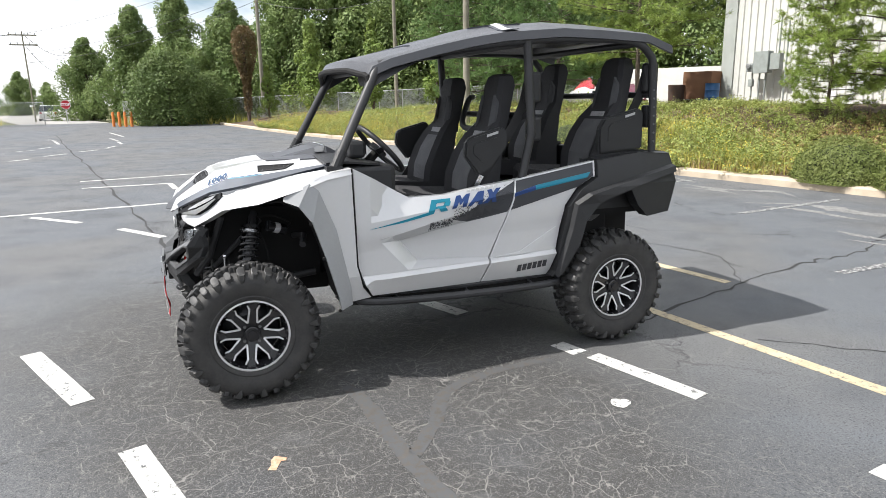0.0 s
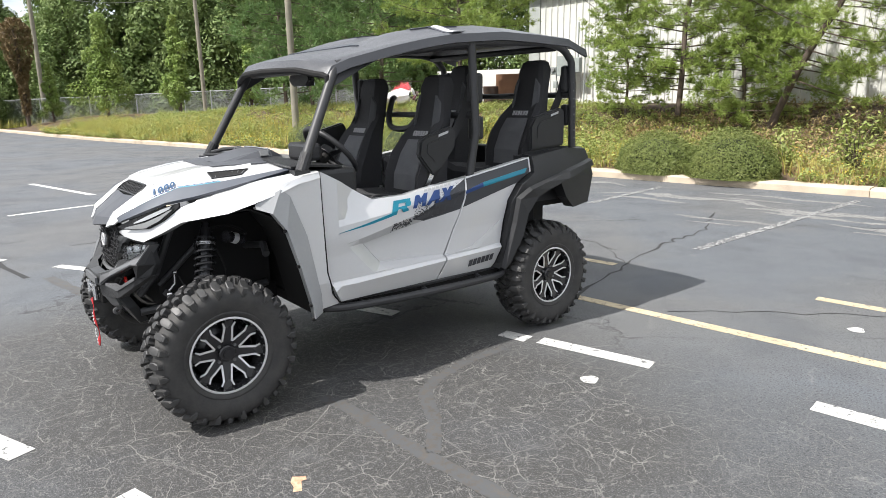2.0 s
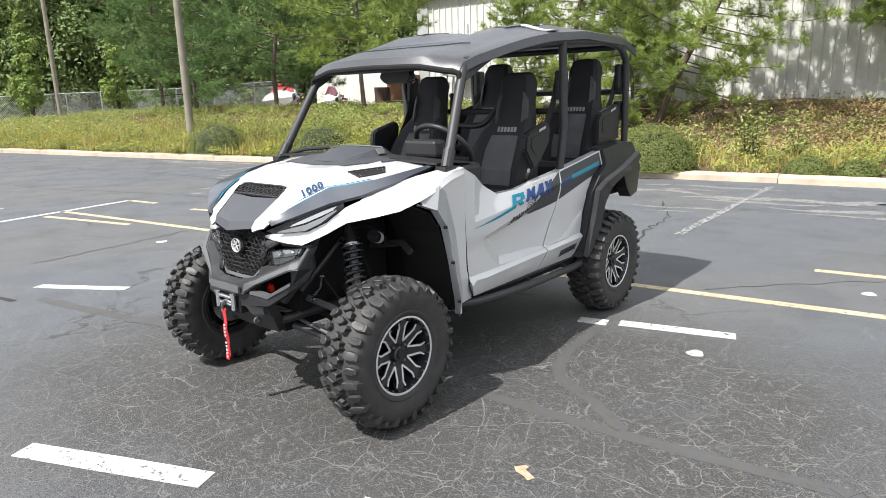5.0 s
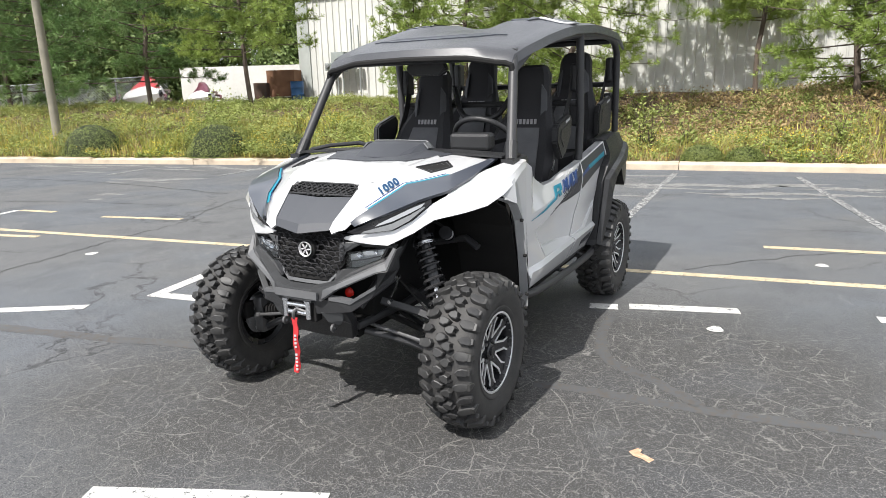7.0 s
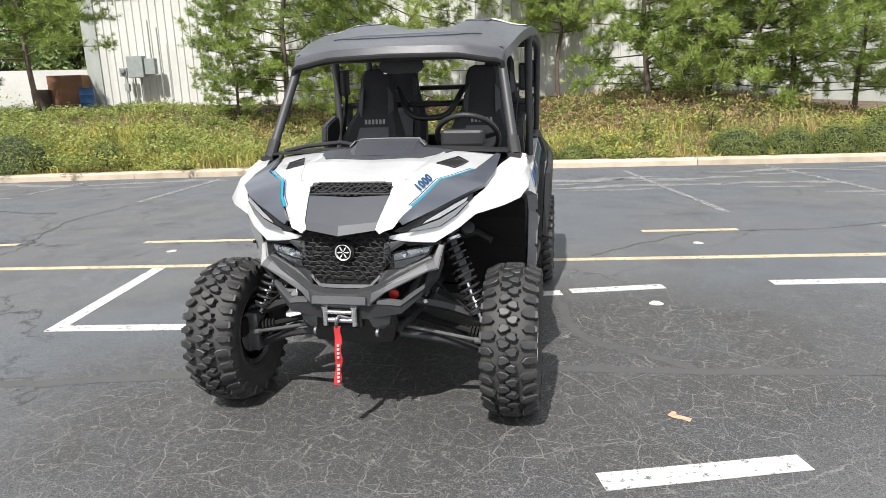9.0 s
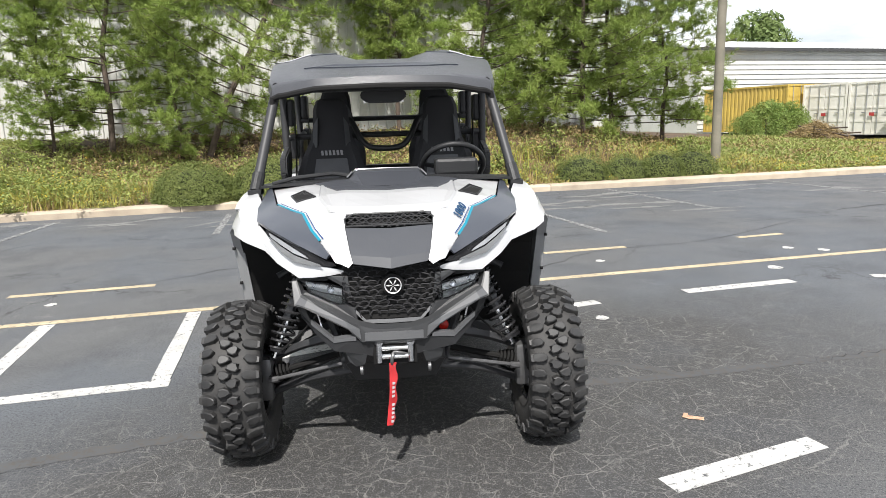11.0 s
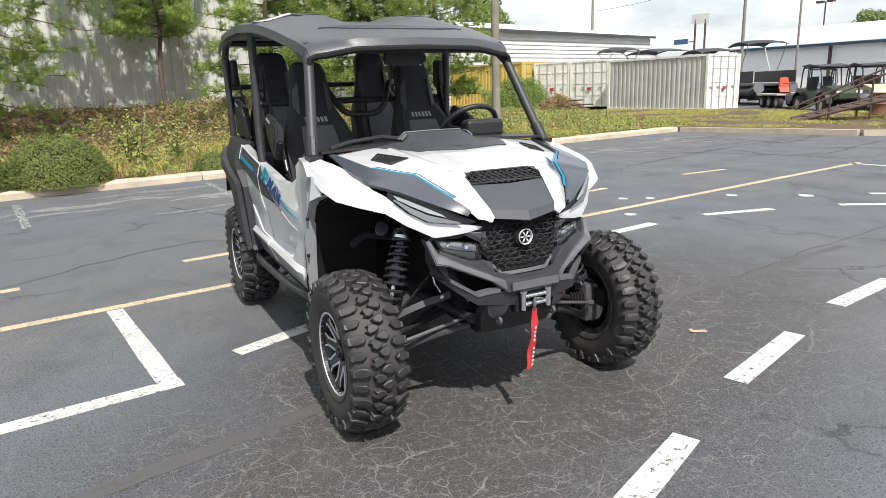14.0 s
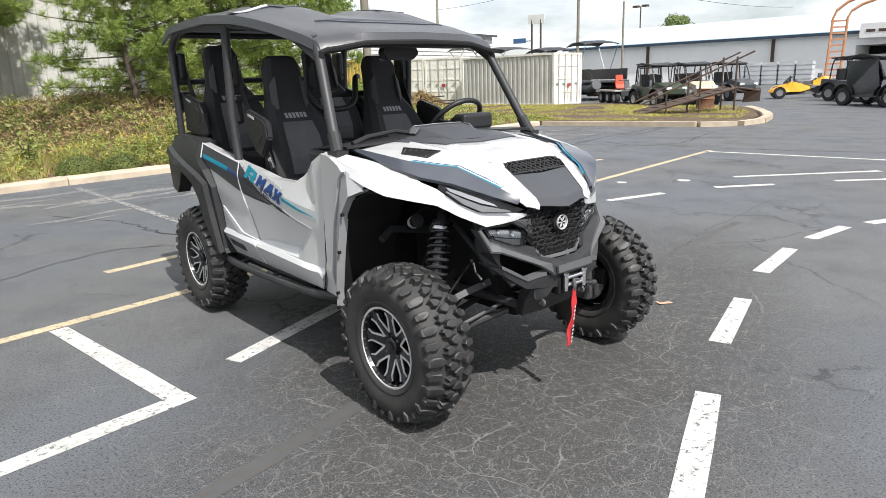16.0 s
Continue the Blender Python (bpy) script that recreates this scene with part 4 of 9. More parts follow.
def leafy_meshes(seed, height, radius, leaf, count, mat, crown_from=0.1, narrow=1.0, lobes_n=16, cone=False):
    """A broad tree or shrub: trunk with limbs and a crown of leaf clumps in lobes."""
    rng = random.Random(seed)
    b = bmesh.new()
    tube(b, [(0, 0, 0), (0.05, 0, height * 0.4), (0, 0.05, height * 0.85)], 0.03 + height * 0.014, 7, taper=0.02)
    lobes = []
    for i in range(lobes_n):
        f = crown_from + (1 - crown_from) * (i + rng.random()) / lobes_n
        a = i * 2.4 + rng.uniform(-0.6, 0.6)
        w = math.sin(math.pi * min(1, 0.18 + 0.82 * (f - crown_from) / (1 - crown_from) * 0.95)) ** 0.8
        if cone:
            w = min(1.0, 1.30 * (1 - f) + 0.02) ** 0.85 * rng.uniform(0.25, 1.55)
        c = Vector((math.cos(a) * radius * 0.55 * w, math.sin(a) * radius * 0.55 * w, height * f * 0.93))
        lobes.append((c, radius * rng.uniform(0.38, 0.58) * (0.5 + 0.5 * w) * narrow))
        tube(b, [(0, 0, max(0.1, c.z - height * 0.12)), c], 0.02 + height * 0.003, 5, taper=0.008)
    verts, faces = [], []
    for _ in range(count):
        c, r = lobes[rng.randrange(lobes_n)]
        d = Vector((rng.gauss(0, 1), rng.gauss(0, 1), rng.gauss(0.1, 0.9))).normalized()
        p = c + d * r * rng.uniform(0.45, 1.0) ** 0.5 * (1 + 0.25 * noise.noise(d * 2.3 + c))
        n = (d + Vector((rng.gauss(0, 0.5), rng.gauss(0, 0.5), rng.gauss(0.3, 0.5)))).normalized()
        u = n.orthogonal().normalized()
        w = n.cross(u)
        an = rng.uniform(0, 6.28)
        u, w = u * math.cos(an) + w * math.sin(an), w * math.cos(an) - u * math.sin(an)
        s = leaf * rng.uniform(0.6, 1.25)
        k = len(verts)
        verts.extend((p - u * s * 0.5, p + w * s * 0.28 + n * s * 0.06, p + u * s * 0.55, p - w * s * 0.28 + n * s * 0.06))
        faces.append((k, k + 1, k + 2, k + 3))
    return mesh_of("trunk", b, BARK), raw("crown", verts, faces, mat)


# far dark woods behind the fence
FAR = [leafy_meshes(31, 15.5, 6.8, 0.34, 42000, NEEDLE_DARK, 0.03, 0.46, 105, True), leafy_meshes(37, 18.5, 6.6, 0.34, 44000, NEEDLE_DARK, 0.03, 0.46, 120, True), leafy_meshes(41, 14.0, 7.2, 0.34, 42000, NEEDLE_DARK, 0.03, 0.46, 95, True)]
for k, (x, y, v, sc) in enumerate(((76, 9.5, 2, 0.62), (70, 4.5, 0, 0.74), (66, 0.5, 1, 0.70), (63, -4, 2, 0.80), (60, -9, 1, 0.85), (58, -13.5, 0, 1.0), (55, -18, 1, 1.0), (52.5, -22, 2, 1.05), (50, -27, 1, 1.05), (46, -32, 0, 1.05), (42, -37, 1, 1.05),
                                   (69, -10, 1, 0.95), (64, -20, 0, 1.1), (58, -29, 2, 1.1), (50, -38, 1, 1.1), (37, -43, 0, 1.1), (31, -46, 1, 1.0))):
    tree_thing("evergreen_tree", FAR[v][0], FAR[v][1], "tall dark evergreen in the woods behind the fence", pose(x, y, -0.1, 0, 0, k * 77) @ Matrix.Scale(sc, 4), "woods behind the fence")
for k, (x, y, v, sc) in enumerate(((125, 24.5, 2, 0.52), (130, 30, 0, 0.42), (128, 21, 2, 0.40))):
    tree_thing("evergreen_tree", FAR[v][0], FAR[v][1], "distant dark tree beyond the driveway", pose(x, y, -0.1, 0, 0, k * 57) @ Matrix.Scale(sc, 4), "distant trees")
# lighter shrubs and saplings
SHRUB = leafy_meshes(51, 5.2, 3.4, 0.19, 26000, SHRUBLEAF, 0.03, 0.85, 34)
SAPLING = leafy_meshes(57, 6.4, 1.6, 0.17, 10500, BROADLEAF, 0.12, 0.85, 28, True)
SLIM = leafy_meshes(61, 5.6, 1.1, 0.16, 7000, BROADLEAF, 0.12, 0.85, 24, True)
for x, y, sc, rot in ((50.6, 1.6, 1.0, 0), (54.5, -1.2, 0.75, 120)):
    tree_thing("shrub", SHRUB[0], SHRUB[1], "large round leafy shrub at the end of the kerb", pose(x, y, 0, 0, 0, rot) @ Matrix.Scale(sc, 4), "big shrubs")
for x, y, m_, sc in ((44.5, -8.0, SAPLING, 1.05), (38.5, -10.8, SLIM, 1.1), (48.5, -5.4, SLIM, 0.75), (34, -13.5, SLIM, 0.9)):
    tree_thing("sapling", m_[0], m_[1], "slender light green young tree by the fence", pose(x, y, bank_z(x, y), 0, 0, x * 9) @ Matrix.Scale(sc, 4), "saplings")
FAR_R = leafy_meshes(71, 9.0, 3.6, 0.36, 7000, NEEDLE_DARK, 0.3)
for x, y, z, sc in ((-112, -64, 4.5, 0.95), (-40, -66, 4.0, 0.98)):
    tree_thing("distant_tree", FAR_R[0], FAR_R[1], "distant tree showing above the roofs", pose(x, y, -0.15, 0, 0, 30) @ Matrix.Scale(sc * 1.35, 4), "")
SCRUB = leafy_meshes(77, 2.4, 1.7, 0.11, 8000, BROADLEAF, 0.02, 0.85, 24)
for x, y, sc in ((-16.9, -24.4, 0.75), (-18.3, -25.2, 0.72), (-15.8, -24.0, 0.55), (-19.4, -26.2, 0.6)):
    tree_thing("scrub_bush", SCRUB[0], SCRUB[1], "straggly green scrub in front of a yellow container", pose(x, y, 0.1, 0, 0, x * 30) @ Matrix.Scale(sc, 4), "scrub by the containers")


def clipped_bush(x, y, rx, ry, h, label, seed, leaves=5200, z0=None, lumps=0.10):
    """A sheared dome of small leaves on short stems."""
    rng = random.Random(seed)
    t = thing("clipped_bush", label, "bush", pose(x, y, bank_z(x, y) - 0.04 if z0 is None else z0), group="clipped bushes")
    b = bmesh.new()
    for k in range(7):
        a = k * 0.9
        tube(b, [(0.06 * math.cos(a), 0.06 * math.sin(a), 0), (rx * 0.5 * math.cos(a), ry * 0.5 * math.sin(a), h * 0.6)], 0.012, 4, taper=0.005)
    lathe_pts = []
    part("stems", b, BARK, t)
    # near-black dome behind the leaves, painting the shade inside the bush
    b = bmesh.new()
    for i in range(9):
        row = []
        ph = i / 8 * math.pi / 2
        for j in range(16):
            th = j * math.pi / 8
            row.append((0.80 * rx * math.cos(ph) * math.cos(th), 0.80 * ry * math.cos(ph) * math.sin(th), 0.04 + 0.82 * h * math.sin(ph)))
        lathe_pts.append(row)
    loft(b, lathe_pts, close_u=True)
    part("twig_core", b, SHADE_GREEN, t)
    verts, faces = [], []
    for _ in range(leaves):
        d = Vector((rng.gauss(0, 1), rng.gauss(0, 1), abs(rng.gauss(0, 0.8)) - 0.12)).normalized()
        e = Vector((d.x * rx, d.y * ry, max(-0.02, d.z) * h + 0.10 * h))
        lump = 1 + lumps * noise.noise(Vector((d.x * 3, d.y * 3, d.z * 3 + seed))) + 0.5 * lumps * noise.noise(d * 8)
        p = e * rng.uniform(0.84, 1.0) * lump
        n = (d + Vector((rng.gauss(0, 0.55), rng.gauss(0, 0.55), rng.gauss(0.25, 0.55)))).normalized()
        u = n.orthogonal().normalized()
        w = n.cross(u)
        an = rng.uniform(0, 6.28)
        u, w = u * math.cos(an) + w * math.sin(an), w * math.cos(an) - u * math.sin(an)
        s = rng.uniform(0.022, 0.042)
        k = len(verts)
        verts.extend((p - u * s * 0.5, p + w * s * 0.32, p + u * s * 0.6, p - w * s * 0.32))
        faces.append((k, k + 1, k + 2, k + 3))
    c = new("foliage", raw("foliage", verts, faces, BUSHLEAF))
    c.parent = t
    return t


# colour of the shade painted inside the clipped bushes
SHADE_GREEN = material("bush_inner_shade", (0.022, 0.030, 0.010), (0.03, 0.04, 0.014), rough=0.95, scale=12)
clipped_bush(3.85, -9.35, 0.86, 0.70, 0.80, "round clipped evergreen bush hanging over the kerb", 1, 24000, lumps=0.06)
clipped_bush(2.38, -9.50, 0.88, 0.72, 0.88, "round clipped evergreen bush on the bank edge", 2, 24000, lumps=0.06)
clipped_bush(-0.32, -9.98, 0.42, 0.36, 0.36, "small low clipped bush behind the kerb", 3, 5000)
clipped_bush(-1.09, -10.05, 0.36, 0.32, 0.32, "small low clipped bush in dry grass", 4, 4500)
for k, (x, y, r, h) in enumerate(((-4.43, -10.55, 0.66, 0.62), (-5.48, -10.7, 0.60, 0.58), (-6.40, -10.8, 0.56, 0.64), (-7.2, -10.95, 0.62, 0.66))):
    clipped_bush(x, y, r, r * 0.8, h, "low clipped bush in a row along the kerb", 10 + k, 6500)
for k, (x, y, r, h) in enumerate(((15.2, -7.75, 1.08, 1.0), (11.05, -8.35, 1.0, 0.98), (9.0, -8.75, 0.5, 0.6))):
    clipped_bush(x, y, r, r * 0.8, h, "shaggy dark green bush among yellow weeds", 20 + k, 9000, lumps=0.26)


# grass, weeds and flowers on the bank
def lush(x, d):
    """How green the bank grows: lush on the left part, thin and dry under the pines."""
    g = 0.46 + 0.54 * smooth_step(3.5, 7.5, x)
    g = max(g, 0.8 * smooth_step(-9.0, -12.0, x))
    return g


CLEAR = ((-0.32, -9.85, 0.62), (-1.09, -9.92, 0.58), (15.2, -7.75, 0.9), (11.05, -8.35, 0.85), (3.85, -9.25, 1.2), (2.38, -9.4, 1.2), (3.1, -9.1, 0.6), (-4.43, -10.5, 0.6), (-5.48, -10.6, 0.6), (-6.4, -10.7, 0.55), (-7.2, -10.8, 0.55))


def blades(name, count, seed, mat, tall, wide, dry, label):
    rng = random.Random(seed)
    verts, faces = [], []
    tries = 0
    while len(faces) < count and tries < count * 8:
        tries += 1
        x = rng.uniform(-15.5, 38) if rng.random() < 0.75 else rng.uniform(-11, 14)
        d = 0.22 + 9.6 * rng.random() ** 1.5
        y = kerb_y(x) - d
        g = lush(x, d)
        if dry:
            keep = (1.05 - g) * 0.9 + 0.30 * (d < 1.2) + 0.12
        else:
            keep = g * (1.0 if d > 0.5 else 0.5)
        keep *= 0.5 + 0.9 * max(0.0, 0.55 + noise.noise(Vector((x * 0.45, y * 0.45, seed))))
        if not dry and x < 3.5 and d > 3.0:
            keep *= 0.55
        if rng.random() > keep or any((x - bx) ** 2 + (y - by) ** 2 < br * br for bx, by, br in CLEAR):
            continue
        z = bank_z(x, y) - 0.02
        h = tall * rng.uniform(0.4, 1.15) * (1.0 + 0.9 * noise.noise(Vector((x * 0.8, y * 0.8, 5.5)))) * (1.25 if x > 9 and d < 4.2 else 1.0) * (0.7 + 0.3 * g) * (0.55 if d < 0.7 else 1.0 - 0.72 * smooth_step(1.8, 5.0, d))
        h *= 1.0 - 0.62 * smooth_step(-8.5, -10.5, x)
        lean = Vector((rng.gauss(0, 0.32), rng.gauss(0, 0.32), 0)) * h
        a = rng.uniform(0, 3.14)
        s = Vector((math.cos(a), math.sin(a), 0)) * wide * rng.uniform(0.6, 1.2)
        p = Vector((x, y, z))
        k = len(verts)
        verts.extend((p - s, p + s, p + s * 0.8 + lean * 0.4 + Vector((0, 0, h * 0.6)), p - s * 0.8 + lean * 0.4 + Vector((0, 0, h * 0.6)), p + lean + Vector((0, 0, h))))
        faces.append((k, k + 1, k + 2, k + 3))
        faces.append((k + 3, k + 2, k + 4))
    ob = new(name, raw(name, verts, faces, mat))
    return tagged(ob, label, "grass", kind="stuff")


DRY = leaf_material("dry_grass", (0.36, 0.275, 0.135), (0.25, 0.17, 0.08), translucent=0.15)
blades("tall_grass", 52000, 5, GRASS, 0.48, 0.011, False, "tall yellow-green grass growing over the bank")
blades("dry_grass", 46000, 6, DRY, 0.34, 0.009, True, "dry straw-coloured grass on the bare bank")


def weeds(count, seed):
    rng = random.Random(seed)
    verts, faces, fv, ff = [], [], [], []

    def leaf(vs, fs, p, d, s):
        u = d.normalized()
        w = u.cross(Vector((rng.gauss(0, 0.4), rng.gauss(0, 0.4), 1))).normalized()
        k = len(vs)
        vs.extend((p, p + u * s * 0.5 + w * s * 0.25, p + u * s, p + u * s * 0.5 - w * s * 0.25))
        fs.append((k, k + 1, k + 2, k + 3))

    made = 0
    while made < count:
        x = rng.uniform(-15.5, 38) if rng.random() < 0.7 else rng.uniform(-10, 16)
        d = 0.26 + 9.1 * rng.random() ** 1.45
        y = kerb_y(x) - d
        patch = 0.5 + noise.noise(Vector((x * 0.6, y * 0.6, 7.7)))
        if rng.random() > lush(x, d) * (0.35 + 0.9 * max(0, patch)) * (1 if x > 4 else 0.75 if d < 2.5 else 0.50):
            continue
        if any((x - bx) ** 2 + (y - by) ** 2 < br * br for bx, by, br in CLEAR):
            continue
        made += 1
        h = rng.uniform(0.3, 0.8) * (1.0 + 1.25 * noise.noise(Vector((x * 0.7, y * 0.7, 8.1)))) * (0.75 + 0.4 * lush(x, d)) * (0.6 if d < 1 else 1.0 - 0.74 * smooth_step(1.6, 4.6, d)) * (0.62 + 0.38 * smooth_step(3.0, 6.0, x))
        h *= 1.0 - 0.62 * smooth_step(-8.5, -10.5, x)
        p0 = Vector((x, y, bank_z(x, y) - 0.02))
        lean = Vector((rng.gauss(0, 0.15), rng.gauss(0, 0.15), 1))
        if d < 0.8 and x > 5 and noise.noise(Vector((x * 0.9, 0, 4.4))) > -0.1:
            lean += Vector((0, rng.uniform(0.4, 1.1), -0.25))
        for j in range(26):
            f = 0.15 + 0.85 * rng.random()
            p = p0 + lean * h * f + Vector((rng.gauss(0, 0.05), rng.gauss(0, 0.05), 0))
            leaf(verts, faces, p, Vector((rng.gauss(0, 1), rng.gauss(0, 1), rng.gauss(0.15, 0.4))), rng.uniform(0.04, 0.09))
        if d < 4.0 and noise.noise(Vector((x * 0.35, y * 0.35, 3.1))) > 0.02 and rng.random() < 0.55 or (d < 1.5 and rng.random() < 0.5):
            for j in range(9):
                p = p0 + lean * h * rng.uniform(0.8, 1.15) + Vector((rng.gauss(0, 0.07), rng.gauss(0, 0.07), 0))
                leaf(fv, ff, p, Vector((rng.gauss(0, 1), rng.gauss(0, 1), rng.gauss(0.4, 0.4))), rng.uniform(0.028, 0.048))
    tagged(new("weeds", raw("weeds", verts, faces, WEED)), "leafy green weeds covering the bank", "weeds", kind="stuff")
    tagged(new("goldenrod", raw("goldenrod", fv, ff, FLOWER)), "small yellow goldenrod flowers among the weeds", "flowers", kind="stuff")


weeds(9800, 9)


def slope_growth(name, count, seed, mat, label, x0=-9.0, x1=9.0, d0=3.2, tall=0.34, thin=0.15):
    """Low patchy plants or litter over a stretch of the bank."""
    rng = random.Random(seed)
    verts, faces = [], []
    made = 0
    while made < count:
        x = rng.uniform(x0, x1)
        d = rng.uniform(d0, 11.6)
        y = kerb_y(x) - d
        if rng.random() > thin + 1.3 * max(0.0, noise.noise(Vector((x * 0.55, y * 0.8, seed)))):
            continue
        made += 1
        h = rng.uniform(0.3, 1.0) * tall
        p0 = Vector((x, y, bank_z(x, y) - 0.02))
        for j in range(16):
            p = p0 + Vector((rng.gauss(0, 0.10), rng.gauss(0, 0.10), h * rng.random()))
            u = Vector((rng.gauss(0, 1), rng.gauss(0, 1), rng.gauss(0.4, 0.5))).normalized()
            w = u.cross(Vector((rng.gauss(0, 0.4), rng.gauss(0, 0.4), 1))).normalized()
            r = rng.uniform(0.05, 0.13)
            k = len(verts)
            verts.extend((p, p + u * r * 0.5 + w * r * 0.2, p + u * r, p + u * r * 0.5 - w * r * 0.2))
            faces.append((k, k + 1, k + 2, k + 3))
    tagged(new(name, raw(name, verts, faces, mat)), label, "weeds", kind="stuff")


slope_growth("slope_weeds", 1500, 41, WEED, "patchy low green weeds on the shaded slope")
slope_growth("slope_litter", 2600, 42, DRY, "dry straw and litter on the shaded slope")
slope_growth("lawn_tufts", 5200, 43, WEED, "low trampled green growth beside the containers", -15.5, -7.5, 0.5, 0.13, 0.45)
slope_growth("lawn_straw", 3200, 44, DRY, "pale dry straw in the lawn beside the containers", -15.5, -7.5, 0.5, 0.10, 0.35)


def seedling(x, y, h, seed):
    rng = random.Random(seed)
    t = thing("seedling", "bright green leafy seedling growing on the bank", "seedling", pose(x, y, bank_z(x, y) - 0.03), group="seedlings")
    b = bmesh.new()
    verts, faces = [], []
    for k in range(9):
        a = k * 2.4
        tip = Vector((math.cos(a) * h * 0.24, math.sin(a) * h * 0.24, h * (0.35 + 0.65 * (k + 1) / 9)))
        tube(b, [(0, 0, 0.02), (tip.x * 0.3, tip.y * 0.3, tip.z * 0.6), tip], 0.010, 4, taper=0.004)
        for j in range(30):
            p = tip * rng.uniform(0.35, 1.05) + Vector((rng.gauss(0, 0.07), rng.gauss(0, 0.07), rng.gauss(0, 0.06)))
            u = Vector((rng.gauss(0, 1), rng.gauss(0, 1), rng.gauss(0.1, 0.5))).normalized()
            w = u.cross(Vector((rng.gauss(0, 0.4), rng.gauss(0, 0.4), 1))).normalized()
            s = rng.uniform(0.07, 0.13)
            q = len(verts)
            verts.extend((p, p + u * s * 0.5 + w * s * 0.26, p + u * s, p + u * s * 0.5 - w * s * 0.26))
            faces.append((q, q + 1, q + 2, q + 3))
    part("stems", b, BARK, t)
    leaves = new("leaves", raw("leaves", verts, faces, WEED))
    leaves.parent = t


for k, (x, y, h) in enumerate(((0.9, -11.2, 1.15), (0.2, -11.5, 0.9), (1.15, -11.5, 1.25), (2.2, -11.2, 0.85), (-2.7, -11.6, 0.75), (-4.2, -12.3, 1.0), (13.2, -10.2, 0.9), (10.3, -10.6, 0.85), (-8.0, -12.8, 0.8))):
    seedling(x, y, h, 300 + k)


def island_grass(count, seed):
    rng = random.Random(seed)
    verts, faces = [], []
    while len(faces) < count:
        x, y = rng.uniform(-24.5, -11.5), rng.uniform(-24, -6.3)
        if y > -11.3 and x > -14.95 - (y + 11) * 0.33 or x > -14.6 and y > kerb_y(x) - 0.4:
            continue
        if y > -6.15 and x > -17.5 or x <= -17.5 and y > -6.1 - (-17.5 - x) * 0.37 - max(0.0, -21 - x) * 0.25:
            continue
        if noise.noise(Vector((x * 0.5, y * 0.5, 2))) < -0.02 + 0.3 * (rng.random() - 0.5):
            continue
        h = rng.uniform(0.03, 0.09) * (0.6 + 0.8 * rng.random())
        a = rng.uniform(0, 3.14)
        s = Vector((math.cos(a), math.sin(a), 0)) * 0.014
        p = Vector((x, y, 0.11 if y > -11.3 or x < -15.9 else max(0.11, bank_z(x, y) - 0.02)))
        k = len(verts)
        verts.extend((p - s, p + s, p + Vector((rng.gauss(0, 0.09), rng.gauss(0, 0.09), h))))
        faces.append((k, k + 1, k + 2))
    tagged(new("island_grass", raw("island_grass", verts, faces, GRASS)), "patchy short grass on the island", "grass", kind="stuff")


island_grass(36000, 12)
# long grass at the far end of the lot
rng = random.Random(77)
verts, faces = [], []
for _ in range(9000):
    x = rng.uniform(51, 100)
    y = rng.uniform(-6, 5.5) if rng.random() < 0.5 else rng.uniform(14.5, 30)
    if x > 62 and y > 5 and abs(y - (10 + (x - 62) * 0.25)) < 5.5:
        continue
    h, a = rng.uniform(0.3, 0.9), rng.uniform(0, 3.14)
    s = Vector((math.cos(a), math.sin(a), 0)) * 0.06
    p = Vector((x, y, -0.12))
    k = len(verts)
    verts.extend((p - s, p + s, p + Vector((rng.gauss(0, 0.2), rng.gauss(0, 0.2), h))))
    faces.append((k, k + 1, k + 2))
tagged(new("field_grass", raw("field_grass", verts, faces, GRASS)), "long yellow-green grass past the end of the lot", "grass", kind="stuff")

# ---- far poles, wires, fence and signs ----
def utility_pole(x, y, z, height, label, r=0.15, lean=0.0, arms=0, heading=0.0):
    p = thing("utility_pole", label, "pole", pose(x, y, z, 0, lean, heading), group="utility poles")
    b = bmesh.new()
    tube(b, [(0, 0, -0.3), (0, 0, height * 0.5), (0, 0, height)], r, 12, taper=r * 0.72)
    part("pole", b, POLE_WOOD, p, smooth=True)
    for k in range(arms):
        zz = height - 0.4 - k * 0.9
        b = bmesh.new()
        box(b, (-1.2, -0.07, zz), (1.2, 0.07, zz + 0.12))
        arm = part("cross_arm", b, POLE_WOOD, p)
        for xx in (-1.05, -0.5, 0.5, 1.05):
            b = bmesh.new()
            tube(b, [(xx, 0, zz + 0.12), (xx, 0, zz + 0.30)], 0.05, 6)
            part("insulator", b, GALV, arm)
    return p


utility_pole(17.4, -8.15, bank_z(17.4, -8.15) - 0.1, 9.5, "weathered wooden utility pole in the weeds", 0.125, 0.4)
utility_pole(-8.62, -12.6, bank_z(-8.62, -12.6) - 0.1, 9.5, "weathered greenish wooden utility pole by the kerb", 0.125, 0.0)
p = utility_pole(53.3, -5.6, 0.3, 13.0, "grey utility pole behind the fence", 0.17, 1.0)
p = utility_pole(42.5, -13.7, 0.4, 12.0, "utility pole carrying a transformer", 0.15, 1.5)
b = bmesh.new()
tube(b, [(0.35, 0, 9.0), (0.35, 0, 10.0)], 0.28, 12)
part("transformer", b, GALV, p, "grey round transformer")
utility_pole(71.9, 14.0, -0.1, 8.6, "dark utility pole with two cross arms", 0.08, 1.0, 2, 100)
utility_pole(99.8, 13.2, -0.1, 8.8, "distant utility pole with cross arm", 0.13, 0, 1, 100)
utility_pole(-38.3, -28.5, 0.0, 12.0, "dark wooden pole behind the containers", 0.12)
utility_pole(-51.3, -33.6, 0.0, 7.8, "grey wooden pole in front of the store", 0.11)
